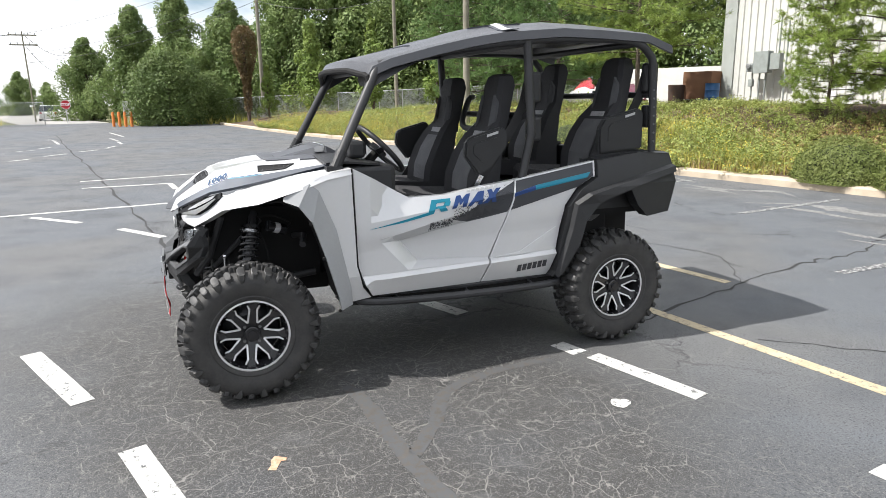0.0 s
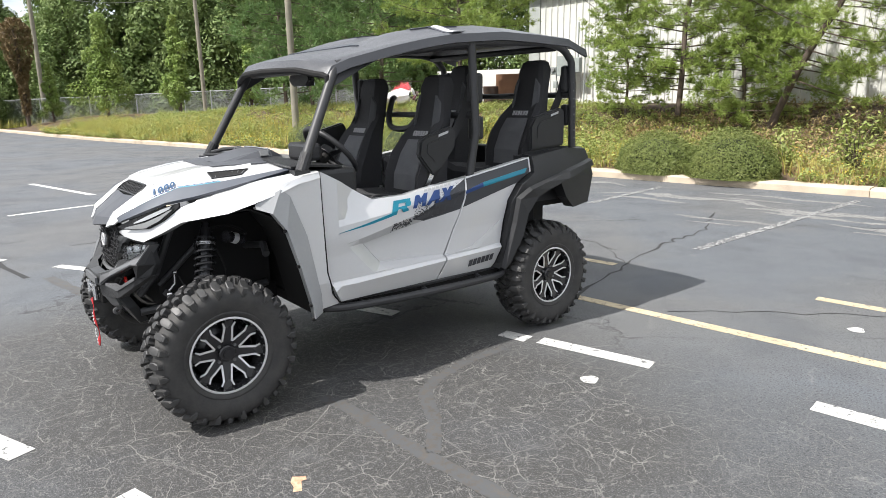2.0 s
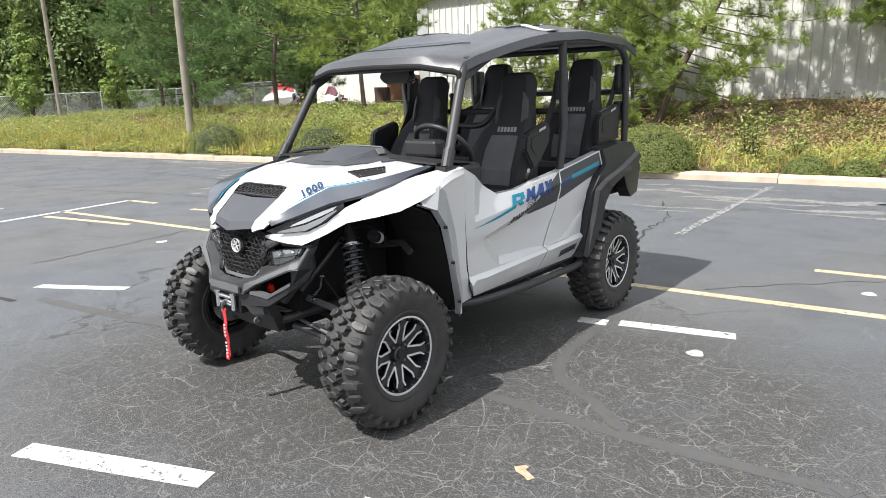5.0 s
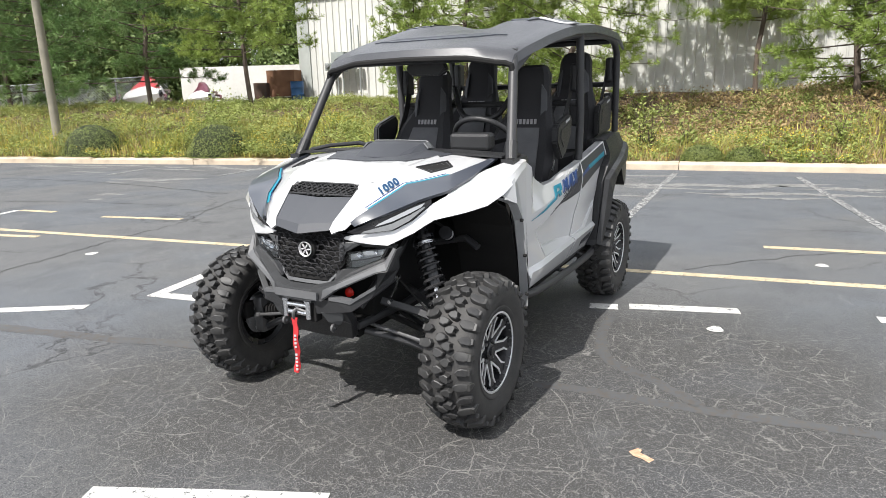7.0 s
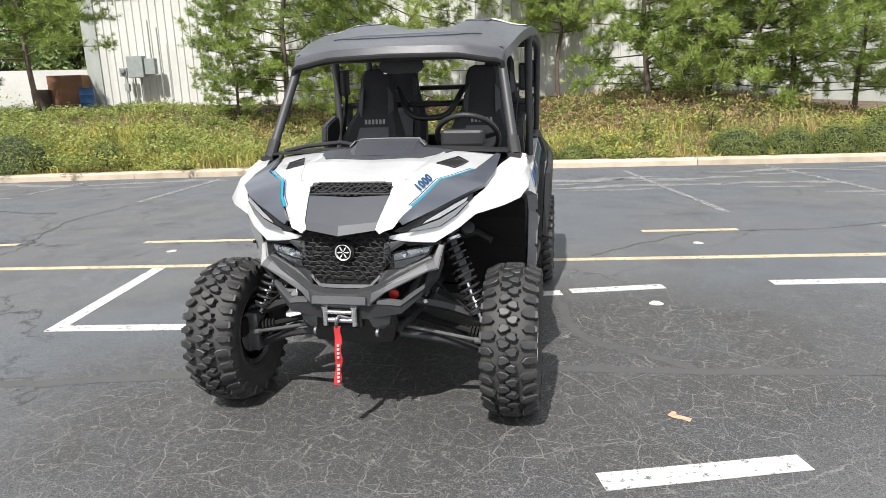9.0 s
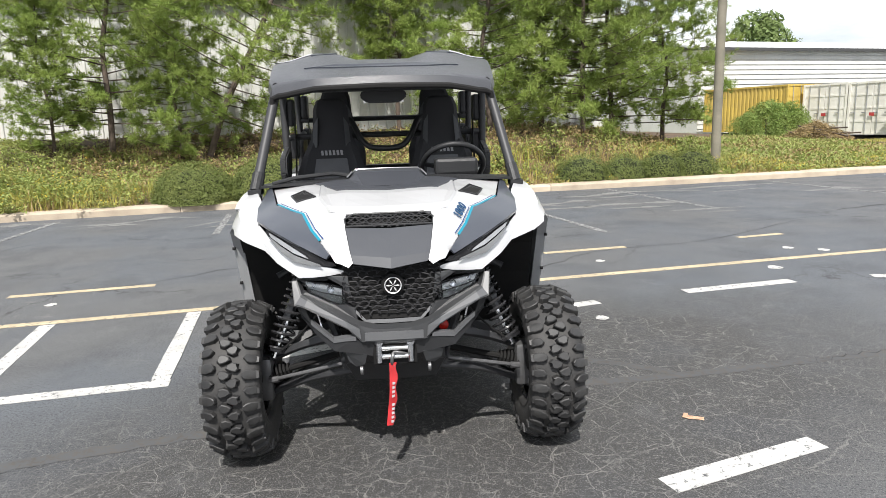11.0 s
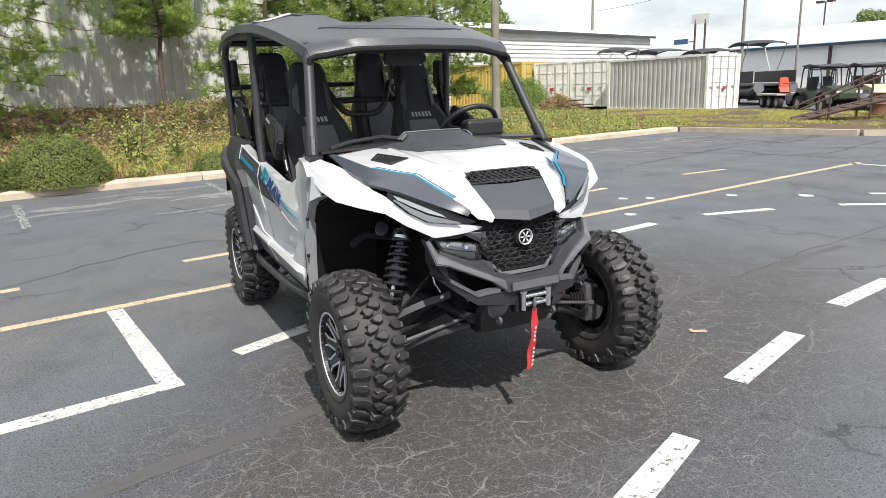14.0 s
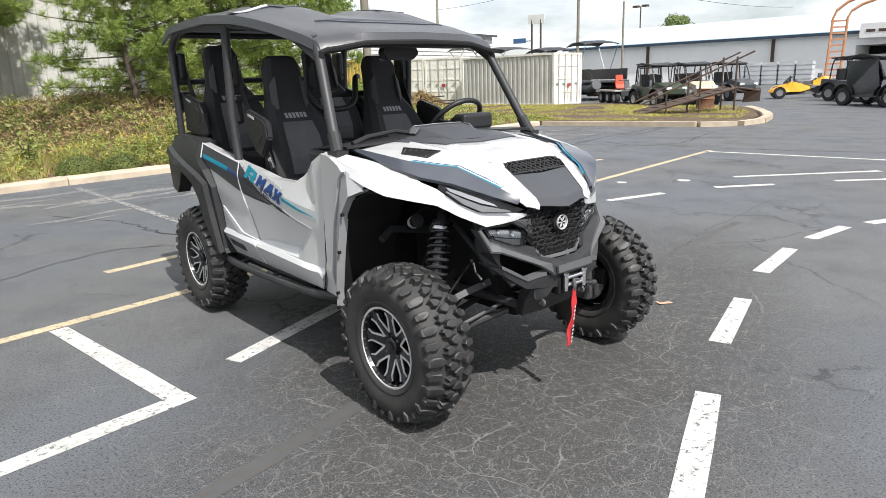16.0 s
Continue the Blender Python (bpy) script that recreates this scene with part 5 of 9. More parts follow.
utility_pole(-41.2, -47.7, 0.0, 11.0, "distant pole above the shed roof", 0.15)
vine = thing("vine_covered_snag", "dead tree trunk smothered in brown vines", "dead tree", pose(48.5, -3.9, 0.2))
b = bmesh.new()
tube(b, [(0, 0, 0), (0.1, 0, 3), (-0.1, 0.1, 6.2)], 0.14, 8, taper=0.1)
part("trunk", b, BARK, vine)
rng = random.Random(5)
verts, faces = [], []
for _ in range(6200):
    z = rng.uniform(2.2, 6.9) if rng.random() < 0.9 else rng.uniform(0.8, 2.6)
    w = (0.30 + 0.62 * smooth_step(2.8, 5.0, z) * (1 - smooth_step(6.2, 7.0, z) * 0.75)) * (1 + 0.25 * noise.noise(Vector((z * 1.7, 0, 3))))
    a, rr = rng.uniform(0, 6.28), rng.uniform(0.6, 1.0) * w
    q = Vector((rr * math.cos(a), rr * math.sin(a), z))
    d = Vector((rng.gauss(0, 0.7), rng.gauss(0, 0.7), rng.gauss(-0.6, 1))).normalized() * rng.uniform(0.07, 0.18)
    u = d.cross(Vector((0, 0, 1))) * 0.5
    k = len(verts)
    verts.extend((q - d, q + u, q + d, q - u))
    faces.append((k, k + 1, k + 2, k + 3))
c = new("vines", raw("vines", verts, faces, DEADVINE))
c.parent = vine

wires = thing("overhead_wires", "thin overhead wires strung between poles", "wires")
WIRE = material("black_wire", (0.03, 0.03, 0.03), rough=0.6)
def wire(p0, p1, sag, r=0.016):
    p0, p1 = Vector(p0), Vector(p1)
    b = bmesh.new()
    tube(b, [p0.lerp(p1, i / 14) - Vector((0, 0, sag * (1 - (2 * i / 14 - 1) ** 2))) for i in range(15)], r, 4)
    part("wire", b, WIRE, wires)
for z, sg in ((11.5, 0.6), (9.6, 0.7), (8.8, 0.8)):
    wire((53.3, -5.6, z + 0.8), (42.5, -13.7, z), sg)
    wire((42.5, -13.7, z), (17.4, -8.15, z - 2.4), sg)
    wire((53.3, -5.6, z + 0.8), (71.9, 14.0, z - 3.2), sg)
wire((71.9, 14.0, 8.2), (99.8, 13.2, 8.4), 1.0, 0.03)
wire((71.9, 14.0, 8.2), (66, 60, 8.2), 1.0, 0.03)
wire((71.9, 14.0, 7.2), (99.8, 13.2, 6.6), 1.6, 0.025)
wire((-38.3, -28.5, 8.4), (-41.2, -47.7, 8.0), 0.3, 0.015)
wire((-38.3, -28.5, 8.4), (-90, -35, 9.0), 0.6, 0.02)
wire((-8.75, -12.6, 9.3), (-38.3, -28.5, 10.5), 0.5, 0.012)


def chain_fence(pts, height, label):
    """Chain-link fence: posts, rails and a net of crossing wires."""
    f = thing("chain_link_fence", label, "fence", group="chain-link fences")
    for (x0, y0, z0), (x1, y1, z1) in zip(pts, pts[1:]):
        n = max(1, round(math.hypot(x1 - x0, y1 - y0) / 3.0))
        for i in range(n):
            a, c = Vector((x0, y0, z0)).lerp(Vector((x1, y1, z1)), i / n), Vector((x0, y0, z0)).lerp(Vector((x1, y1, z1)), (i + 1) / n)
            b = bmesh.new()
            tube(b, [a - Vector((0, 0, 0.2)), a + Vector((0, 0, height + 0.05))], 0.035, 6)
            part("post", b, GALV, f)
            b = bmesh.new()
            tube(b, [a + Vector((0, 0, height)), c + Vector((0, 0, height))], 0.025, 5)
            part("rail", b, GALV, f)
            verts, faces = [], []
            d = c - a
            side = Vector((-d.y, d.x, 0)).normalized()
            for k in range(-12, 30):
                for sgn in (1, -1):
                    t0, t1 = k / 30 * 1.0, k / 30 + sgn * height / d.length
                    e0, e1 = t0, t1
                    p, q = a + d * e0, a + d * e1 + Vector((0, 0, height))
                    lo_t, hi_t = 0.0, 1.0
                    if e1 != e0:
                        for lim in (0.0, 1.0):
                            tt = (lim - e0) / (e1 - e0)
                            if (e1 > e0) == (lim == 0.0):
                                lo_t = max(lo_t, tt)
                            else:
                                hi_t = min(hi_t, tt)
                    if hi_t - lo_t < 0.05:
                        continue
                    p, q = p.lerp(q, lo_t), p.lerp(q, hi_t)
                    w = Vector((0, 0, 0.010))
                    m = len(verts)
                    verts.extend((p - w, p + w, q + w, q - w))
                    faces.append((m, m + 1, m + 2, m + 3))
            nt = new("net", raw("net", verts, faces, GALV))
            nt.parent = f
    return f


chain_fence([(54.5, -2.4, 0.1), (50, -8.0, 0.3), (44.6, -13.0, 0.5), (33.5, -16.6, 0.6), (24.5, -18.2, 0.8)], 1.85, "grey chain-link fence in front of the woods")
chain_fence([(60.5, 5.4, 0.0), (55.5, 3.8, 0.0)], 1.8, "short run of leaning chain-link fence")
chain_fence([(57.5, 11.0, -0.1), (55.5, 14.0, -0.1), (54, 24, -0.1), (52, 34, -0.1)], 1.9, "grey chain-link fence beside the driveway")

sign = thing("traffic_sign", "red octagonal stop sign on a steel post", "road sign", pose(63.7, 10.2, -0.12, 0, 0, 0))
b = bmesh.new()
tube(b, [(0, 0, 0), (0, 0, 2.1)], 0.04, 6)
part("post", b, GALV, sign)
SIGN_WHITE = material("white_sign_print", (0.75, 0.75, 0.75), rough=0.4)
for nm, rr, dx, mt in (("rim", 0.42, -0.040, SIGN_WHITE), ("plate", 0.39, -0.046, material("red_sign_face", (0.5, 0.02, 0.03), rough=0.4))):
    b = bmesh.new()
    slab(b, [(dx, rr * math.cos(a), rr * math.sin(a)) for a in [math.pi / 8 + k * math.pi / 4 for k in range(8)]], (0.008, 0, 0))
    part(nm, b, mt, sign, m=pose(0, 0, 1.75))
cu = bpy.data.curves.new("sign_word", "FONT")
cu.body, cu.size, cu.extrude, cu.offset = "STOP", 0.30, 0.004, 0.008
cu.align_x, cu.align_y = "CENTER", "CENTER"
tmp = bpy.data.objects.new("tmp", cu)
me = bpy.data.meshes.new_from_object(tmp)
bpy.data.objects.remove(tmp)
me.materials.append(SIGN_WHITE)
ob = new("sign_word", me)
ob.parent = sign
ob.matrix_basis = pose(-0.052, 0, 1.75, 90, 0, -90)
for k in range(4):
    b = bmesh.new()
    lathe(b, [(0.0, 0.0), (0.10, 0.0), (0.10, 0.95), (0.07, 1.05), (0.0, 1.08)], 12)
    bmesh.ops.transform(b, matrix=pose(0, 0, 0, 0, -90, 0), verts=b.verts)
    single("bollard", b, material("orange_bollard", (0.62, 0.20, 0.04), rough=0.6), "orange plastic bollard at the end of the lot", "bollard", m=pose(50.6 - 0.35 * k, 5.55 - 0.42 * k, 0.0), group="orange bollards", smooth=True)


# ---- parked vehicles ----
TYRE_FAR = material("far_tyre_rubber", (0.02, 0.02, 0.02), rough=0.8)
RIM_FAR = material("far_wheel_rim", (0.35, 0.35, 0.36), rough=0.4, metal=0.6)
BLACK_FAR = material("far_black_plastic", (0.02, 0.02, 0.022), rough=0.5)


def far_wheel(parent, x, y, r, w, rim=RIM_FAR):
    b = bmesh.new()
    lathe(b, [(r * 0.55, -w / 2), (r * 0.9, -w / 2), (r, -w * 0.35), (r, w * 0.35), (r * 0.9, w / 2), (r * 0.55, w / 2)], 20, closed=True)
    wh = part("wheel", b, TYRE_FAR, parent, m=pose(x, y, r))
    b = bmesh.new()
    lathe(b, [(0.0, -w * 0.4), (r * 0.55, -w * 0.45), (r * 0.55, w * 0.45), (0.0, w * 0.4)], 16)
    part("rim", b, rim, wh)


def parked_car(m, label, paint):
    c = thing("parked_car", label, "car", m, group="parked cars")
    b = bmesh.new()
    for y0, y1 in ((-0.9, 0.9),):
        secs = []
        for x, z0, z1, w in ((-2.2, 0.45, 0.95, 0.82), (-2.1, 0.3, 1.05, 0.9), (-0.9, 0.25, 1.08, 0.92), (0.9, 0.25, 1.05, 0.92), (2.0, 0.3, 0.95, 0.88), (2.25, 0.45, 0.8, 0.8)):
            secs.append([(x, -w, z0), (x, w, z0), (x, w, z1), (x, -w, z1)])
        vs = loft(b, secs, close_u=True)
        b.faces.new(vs[0])
        b.faces.new(vs[-1])
    part("body", b, paint, c)
    b = bmesh.new()
    secs = [[(x, -w, 1.05), (x, w, 1.05), (x, w * 0.85, z), (x, -w * 0.85, z)] for x, w, z in ((-2.1, 0.85, 1.10), (-1.8, 0.86, 1.62), (0.2, 0.86, 1.66), (1.1, 0.84, 1.08))]
    vs = loft(b, secs, close_u=True)
    part("cabin", b, material("car_glass", (0.03, 0.04, 0.05), rough=0.1), c)
    b = bmesh.new()
    slab(b, [(-1.75, -0.74, 1.63), (0.2, -0.74, 1.67), (0.2, 0.74, 1.67), (-1.75, 0.74, 1.63)], (0, 0, 0.04))
    part("roof", b, paint, c)
    for x in (-1.4, 1.4):
        for y in (-0.82, 0.82):
            far_wheel(c, 0, 0, 0.34, 0.22)
            c.children[-1].matrix_basis = pose(x, y, 0.34, 0, 0, 90)
    for y in (-0.7, 0.7):
        b = bmesh.new()
        box(b, (-2.23, y - 0.12, 0.85), (-2.19, y + 0.12, 1.0))
        part("tail_lamp", b, AMBER_FAR, c)
    return c


AMBER_FAR = material("far_red_lamp", (0.4, 0.02, 0.02), rough=0.3)
WHITE_CAR = material("white_car_paint", (0.75, 0.75, 0.75), rough=0.3)
parked_car(pose(79.5, 13.9, -0.12, 0, 0, 6), "white sport utility car seen from behind on the drive", WHITE_CAR)
parked_car(pose(104.0, 14.9, -0.12, 0, 0, 40), "white parked car beyond the sign", WHITE_CAR)
parked_car(pose(112.0, 17.6, -0.12, 0, 0, 20), "pale parked car in the long grass", material("silver_car_paint", (0.5, 0.52, 0.55), rough=0.3))


FAR_LAMP = material("far_lamp", (0.6, 0.62, 0.64), rough=0.2)


def side_by_side(m, label, paint, roofed=True, doors=False):
    """A smaller off-road vehicle: tub, hood, cage, seats, wheels."""
    c = thing("off_road_buggy", label, "utility vehicle", m, group="parked off-road vehicles")
    b = bmesh.new()
    vs = loft(b, [[(x, -w, z0), (x, w, z0), (x, w * 0.9, z1), (x, -w * 0.9, z1)] for x, w, z0, z1 in ((-1.45, 0.62, 0.65, 1.0), (-0.7, 0.68, 0.35, 0.95), (0.5, 0.68, 0.35, 0.82), (0.75, 0.66, 0.5, 1.1), (1.45, 0.5, 0.55, 0.92), (1.6, 0.4, 0.6, 0.8))], close_u=True)
    b.faces.new(vs[0])
    b.faces.new(vs[-1])
    part("body", b, paint, c)
    for x in (-0.9, 0.95):
        for s in (-1, 1):
            b = bmesh.new()
            arc = [(x + 0.48 * math.cos(a), 0.42 + 0.45 * math.sin(a)) for a in [k * math.pi / 8 for k in range(9)]]
            loft(b, [[(q, s * 0.55, z) for q, z in arc], [(q, s * 0.80, z) for q, z in arc]])
            thicken(b, 0.03)
            part("fender", b, BLACK_FAR, c)
            far_wheel(c, 0, 0, 0.35, 0.26)
            c.children[-1].matrix_basis = pose(x, s * 0.66, 0.35, 0, 0, 90)
    for s in (-1, 1):
        b = bmesh.new()
        tube(b, curve_points([(0.72, s * 0.62, 1.08), (0.35, s * 0.58, 1.80), (-0.3, s * 0.60, 1.88), (-0.85, s * 0.62, 1.84), (-1.0, s * 0.62, 1.0)], 3), 0.03, 6)
        tube(b, [(-0.25, s * 0.60, 1.86), (-0.15, s * 0.66, 0.9)], 0.028, 6)
        part("cage_side", b, BLACK_FAR, c)
        b = bmesh.new()
        box(b, (-0.65, s * 0.3 - 0.22, 0.75), (-0.2, s * 0.3 + 0.22, 0.88))
        box(b, (-0.78, s * 0.3 - 0.2, 0.85), (-0.63, s * 0.3 + 0.2, 1.45))
        part("seat", b, BLACK_FAR, c)
    b = bmesh.new()
    for x, z in ((0.36, 1.80), (-0.85, 1.84)):
        tube(b, [(x, -0.58, z), (x, 0.58, z)], 0.028, 6)
    part("cross_tube", b, BLACK_FAR, c)
    if roofed:
        b = bmesh.new()
        slab(b, [(0.5, -0.58, 1.83), (0.5, 0.58, 1.83), (-0.4, 0.66, 1.94), (-1.0, 0.64, 1.89), (-1.0, -0.64, 1.89), (-0.4, -0.66, 1.94)], (0, 0, 0.05))
        part("roof", b, BLACK_FAR, c)
    if doors:
        b = bmesh.new()
        for s in (-1, 1):
            slab(b, [(0.7, s * 0.69, 0.5), (-0.8, s * 0.69, 0.5), (-0.85, s * 0.66, 1.75), (0.38, s * 0.62, 1.75)], (0, s * 0.02, 0))
        part("door_window", b, material("tinted_window", (0.03, 0.035, 0.04), rough=0.08), c)
        b = bmesh.new()
        slab(b, [(0.74, -0.6, 1.1), (0.74, 0.6, 1.1), (0.38, 0.56, 1.78), (0.38, -0.56, 1.78)], (0.02, 0, 0.02))
        part("windscreen", b, material("far_windscreen", (0.06, 0.07, 0.08), rough=0.08), c)
    for s in (-1, 1):
        b = bmesh.new()
        box(b, (1.52, s * 0.38 - 0.12, 0.78), (1.58, s * 0.38 + 0.12, 0.9))
        part("headlight", b, FAR_LAMP, c)
    return c


DARK_GREEN = material("dark_green_paint", (0.03, 0.045, 0.025), rough=0.5)
TAN = material("tan_paint", (0.50, 0.44, 0.32), (0.42, 0.37, 0.27), rough=0.5)
DARK_GREY = material("dark_grey_paint", (0.05, 0.055, 0.06), rough=0.4)
SILVER = material("silver_paint", (0.35, 0.36, 0.38), rough=0.35)
side_by_side(pose(-25.7, -13.9, 0.0, 0, 0, 62), "dark green off-road buggy behind the island", DARK_GREEN, True)
side_by_side(pose(-27.6, -13.2, 0.0, 0, 0, 50), "tan off-road buggy with black cage", TAN, True)
side_by_side(pose(-29.8, -14.6, 0.0, 0, 0, 55), "dark grey off-road buggy in a row", DARK_GREY, True)
side_by_side(pose(-32.4, -13.8, 0.0, 0, 0, 60), "black off-road buggy in a row", DARK_GREY, True)
side_by_side(pose(-33.6, -19.4, 0.0, 0, 0, 40), "dark off-road buggy beside the container", DARK_GREY, False)
side_by_side(pose(-32.4, -7.75, 0.0, 0, 0, 75), "dark off-road buggy with black roof", DARK_GREY, True)
side_by_side(pose(-28.2, -5.7, 0.0, 0, 0, 68), "dark enclosed off-road vehicle with windows", DARK_GREY, True, True)
side_by_side(pose(-26.9, -3.7, 0.0, 0, 0, 60), "silver off-road buggy by the store", SILVER, True, True)
side_by_side(pose(-31.2, -6.1, 0.0, 0, 0, 75), "dark off-road buggy with silver front", SILVER, True)

six = thing("old_amphibious_cart", "old six-wheel cart with pale running boards and an orange seat", "cart", pose(-28.7, -18.0, 0.02, 0, 0, 60))
b = bmesh.new()
box(b, (-1.1, -0.5, 0.38), (1.1, 0.5, 0.62))
part("tub", b, DARK_GREY, six)
for x in (-0.85, 0.0, 0.85):
    for y in (-0.68, 0.68):
        far_wheel(six, 0, 0, 0.30, 0.25)
        six.children[-1].matrix_basis = pose(x, y, 0.30, 0, 0, 90)
for y in (-0.72, 0.72):
    b = bmesh.new()
    box(b, (-1.2, y - 0.2, 0.63), (1.2, y + 0.2, 0.70))
    part("running_board", b, material("pale_board", (0.5, 0.47, 0.42), rough=0.7), six)
b = bmesh.new()
loft(b, [[(-0.1, -0.24, 0.70), (-0.1, 0.24, 0.70)], [(-0.28, -0.24, 0.95), (-0.28, 0.24, 0.95)], [(-0.36, -0.18, 1.45), (-0.36, 0.18, 1.45)]])
thicken(b, 0.10)
part("seat_back", b, material("orange_red_cover", (0.62, 0.07, 0.03), rough=0.6), six, "orange-red seat cover")
b = bmesh.new()
tube(b, [(0.5, 0, 0.6), (0.35, 0, 1.15), (0.3, -0.3, 1.18)], 0.025, 6)
tube(b, [(0.35, 0, 1.15), (0.3, 0.3, 1.18)], 0.025, 6)
part("steering_bar", b, BLACK_FAR, six)

trike = thing("three_wheel_motorcycle", "yellow three-wheeled motorcycle parked by the store", "motorcycle", pose(-35.0, -11.4, 0.0, 0, 0, 300))
YELLOW_BIKE = material("yellow_bike_paint", (0.70, 0.38, 0.02), (0.6, 0.32, 0.02), rough=0.3)
def hull(name, mat, rings):
    b = bmesh.new()
    vs = loft(b, [[(x, -w, z0), (x, w, z0), (x, w * 0.6, z1), (x, -w * 0.6, z1)] for x, w, z0, z1 in rings], close_u=True)
    b.faces.new(vs[0])
    b.faces.new(vs[-1])
    return part(name, b, mat, trike)


hull("nose", YELLOW_BIKE, ((0.35, 0.36, 0.34, 0.86), (0.8, 0.42, 0.30, 0.70), (1.2, 0.34, 0.30, 0.52), (1.42, 0.12, 0.34, 0.42)))
hull("side_panel", YELLOW_BIKE, ((-0.55, 0.18, 0.46, 0.66), (-0.1, 0.30, 0.34, 0.74), (0.34, 0.36, 0.32, 0.86)))
hull("frame", BLACK_FAR, ((-1.0, 0.12, 0.24, 0.56), (-0.3, 0.26, 0.18, 0.46), (0.9, 0.30, 0.18, 0.32)))
hull("tail", YELLOW_BIKE, ((-1.45, 0.30, 0.78, 1.06), (-1.1, 0.38, 0.68, 1.10), (-0.62, 0.28, 0.64, 0.86)))
hull("saddle", BLACK_FAR, ((-0.80, 0.16, 0.84, 1.02), (-0.55, 0.20, 0.70, 0.86), (-0.15, 0.18, 0.70, 0.84), (0.20, 0.14, 0.80, 0.94)))
hull("backrest", BLACK_FAR, ((-1.02, 0.18, 1.08, 1.26), (-0.86, 0.20, 1.02, 1.24)))
hull("fairing_screen", BLACK_FAR, ((0.42, 0.24, 0.84, 1.16), (0.56, 0.26, 0.82, 1.00), (0.72, 0.22, 0.72, 0.84)))
b = bmesh.new()
tube(b, [(0.35, -0.45, 1.1), (0.45, 0, 1.02), (0.35, 0.45, 1.1)], 0.03, 6)
part("handlebar", b, BLACK_FAR, trike)
for x, y in ((0.95, -0.65), (0.95, 0.65), (-0.95, 0.0)):
    far_wheel(trike, 0, 0, 0.30, 0.18)
    trike.children[-1].matrix_basis = pose(x, y, 0.30, 0, 0, 90)
for y in (-0.65, 0.65):
    b = bmesh.new()
    arc = [(0.95 + 0.36 * math.cos(a), 0.30 + 0.36 * math.sin(a)) for a in [0.3 + k * 0.3 for k in range(8)]]
    loft(b, [[(q, y - 0.13, z) for q, z in arc], [(q, y + 0.13, z) for q, z in arc]])
    thicken(b, 0.02)
    part("fender", b, YELLOW_BIKE, trike)


def canopy(m, length, width, height, label, flat=False):
    """A boat top: a bowed fabric roof on bent poles."""
    c = thing("boat_canopy", label, "boat canopy", m, group="boat canopies")
    b = bmesh.new()
    rows = []
    for i in range(6):
        t = i / 5
        x = -length / 2 + length * t
        z = height - 0.22 * (2 * t - 1) ** 2
        rows.append([(x, -width / 2, z - 0.08), (x, -width / 4, z), (x, width / 4, z), (x, width / 2, z - 0.08)])
    loft(b, rows)
    thicken(b, 0.03)
    part("fabric", b, BLACK_FAR, c)
    for y in (-width / 2 + 0.05, width / 2 - 0.05):
        for x in (-length / 2 + 0.1, length / 2 - 0.1):
            b = bmesh.new()
            tube(b, [(x, y, height - 0.25), (x * 0.3, y, 0.0)], 0.03, 5)
            part("pole", b, GALV, c)
    return c


def pontoon(m, label, top):
    """A pontoon boat on its trailer: two floats, deck, rails and seats."""
    c = thing("pontoon_boat", label, "boat", m, group="stored boats")
    for y in (-0.9, 0.9):
        b = bmesh.new()
        tube(b, [(-2.8, y, 0.75), (2.3, y, 0.75), (2.9, y, 0.95)], 0.30, 10)
        part("float", b, DARK_GREY, c)
    b = bmesh.new()
    box(b, (-2.9, -1.2, 1.06), (2.8, 1.2, 1.16))
    part("deck", b, DARK_GREY, c)
    for y in (-1.15, 1.15):
        b = bmesh.new()
        box(b, (-2.8, y - 0.03, 1.2), (2.6, y + 0.03, 1.85))
        part("rail_panel", b, top, c)
    b = bmesh.new()
    for x in (-2.0, 1.5):
        tube(b, [(x, -0.9, 0.3), (x, 0.9, 0.3)], 0.06, 6)
    for y in (-0.7, 0.7):
        tube(b, [(-2.5, y, 0.38), (3.2, y, 0.38)], 0.06, 6)
    part("trailer_frame", b, DARK_STEEL, c)
    for x in (-0.6, 0.3):
        for y in (-1.05, 1.05):
            far_wheel(c, 0, 0, 0.3, 0.2)
            c.children[-1].matrix_basis = pose(x, y, 0.3, 0, 0, 90)
    return c


pontoon(pose(-33.0, -23.2, 0.0, 0, 0, 60), "dark pontoon boat on a trailer behind the container", BLACK_FAR)
pontoon(pose(-31.0, -29.0, 0.0, 0, 0, 75), "grey pontoon boat on a trailer behind the container", DARK_GREY)
canopy(pose(-33.0, -23.2, 1.85, 0, 0, 60), 3.2, 2.2, 1.75, "black fabric boat canopy on bent poles")
canopy(pose(-31.0, -29.0, 1.85, 0, 0, 75), 4.4, 2.2, 1.65, "dark boat canopy partly furled")
canopy(pose(-26.9, -28.0, 2.79, 0, 0, 75), 2.4, 1.8, 0.75, "small black boat canopy resting on a container")
canopy(pose(-30.6, -24.6, 1.95, 0, 0, 66), 3.0, 2.0, 1.30, "dark boat canopy with slack fabric behind the container")

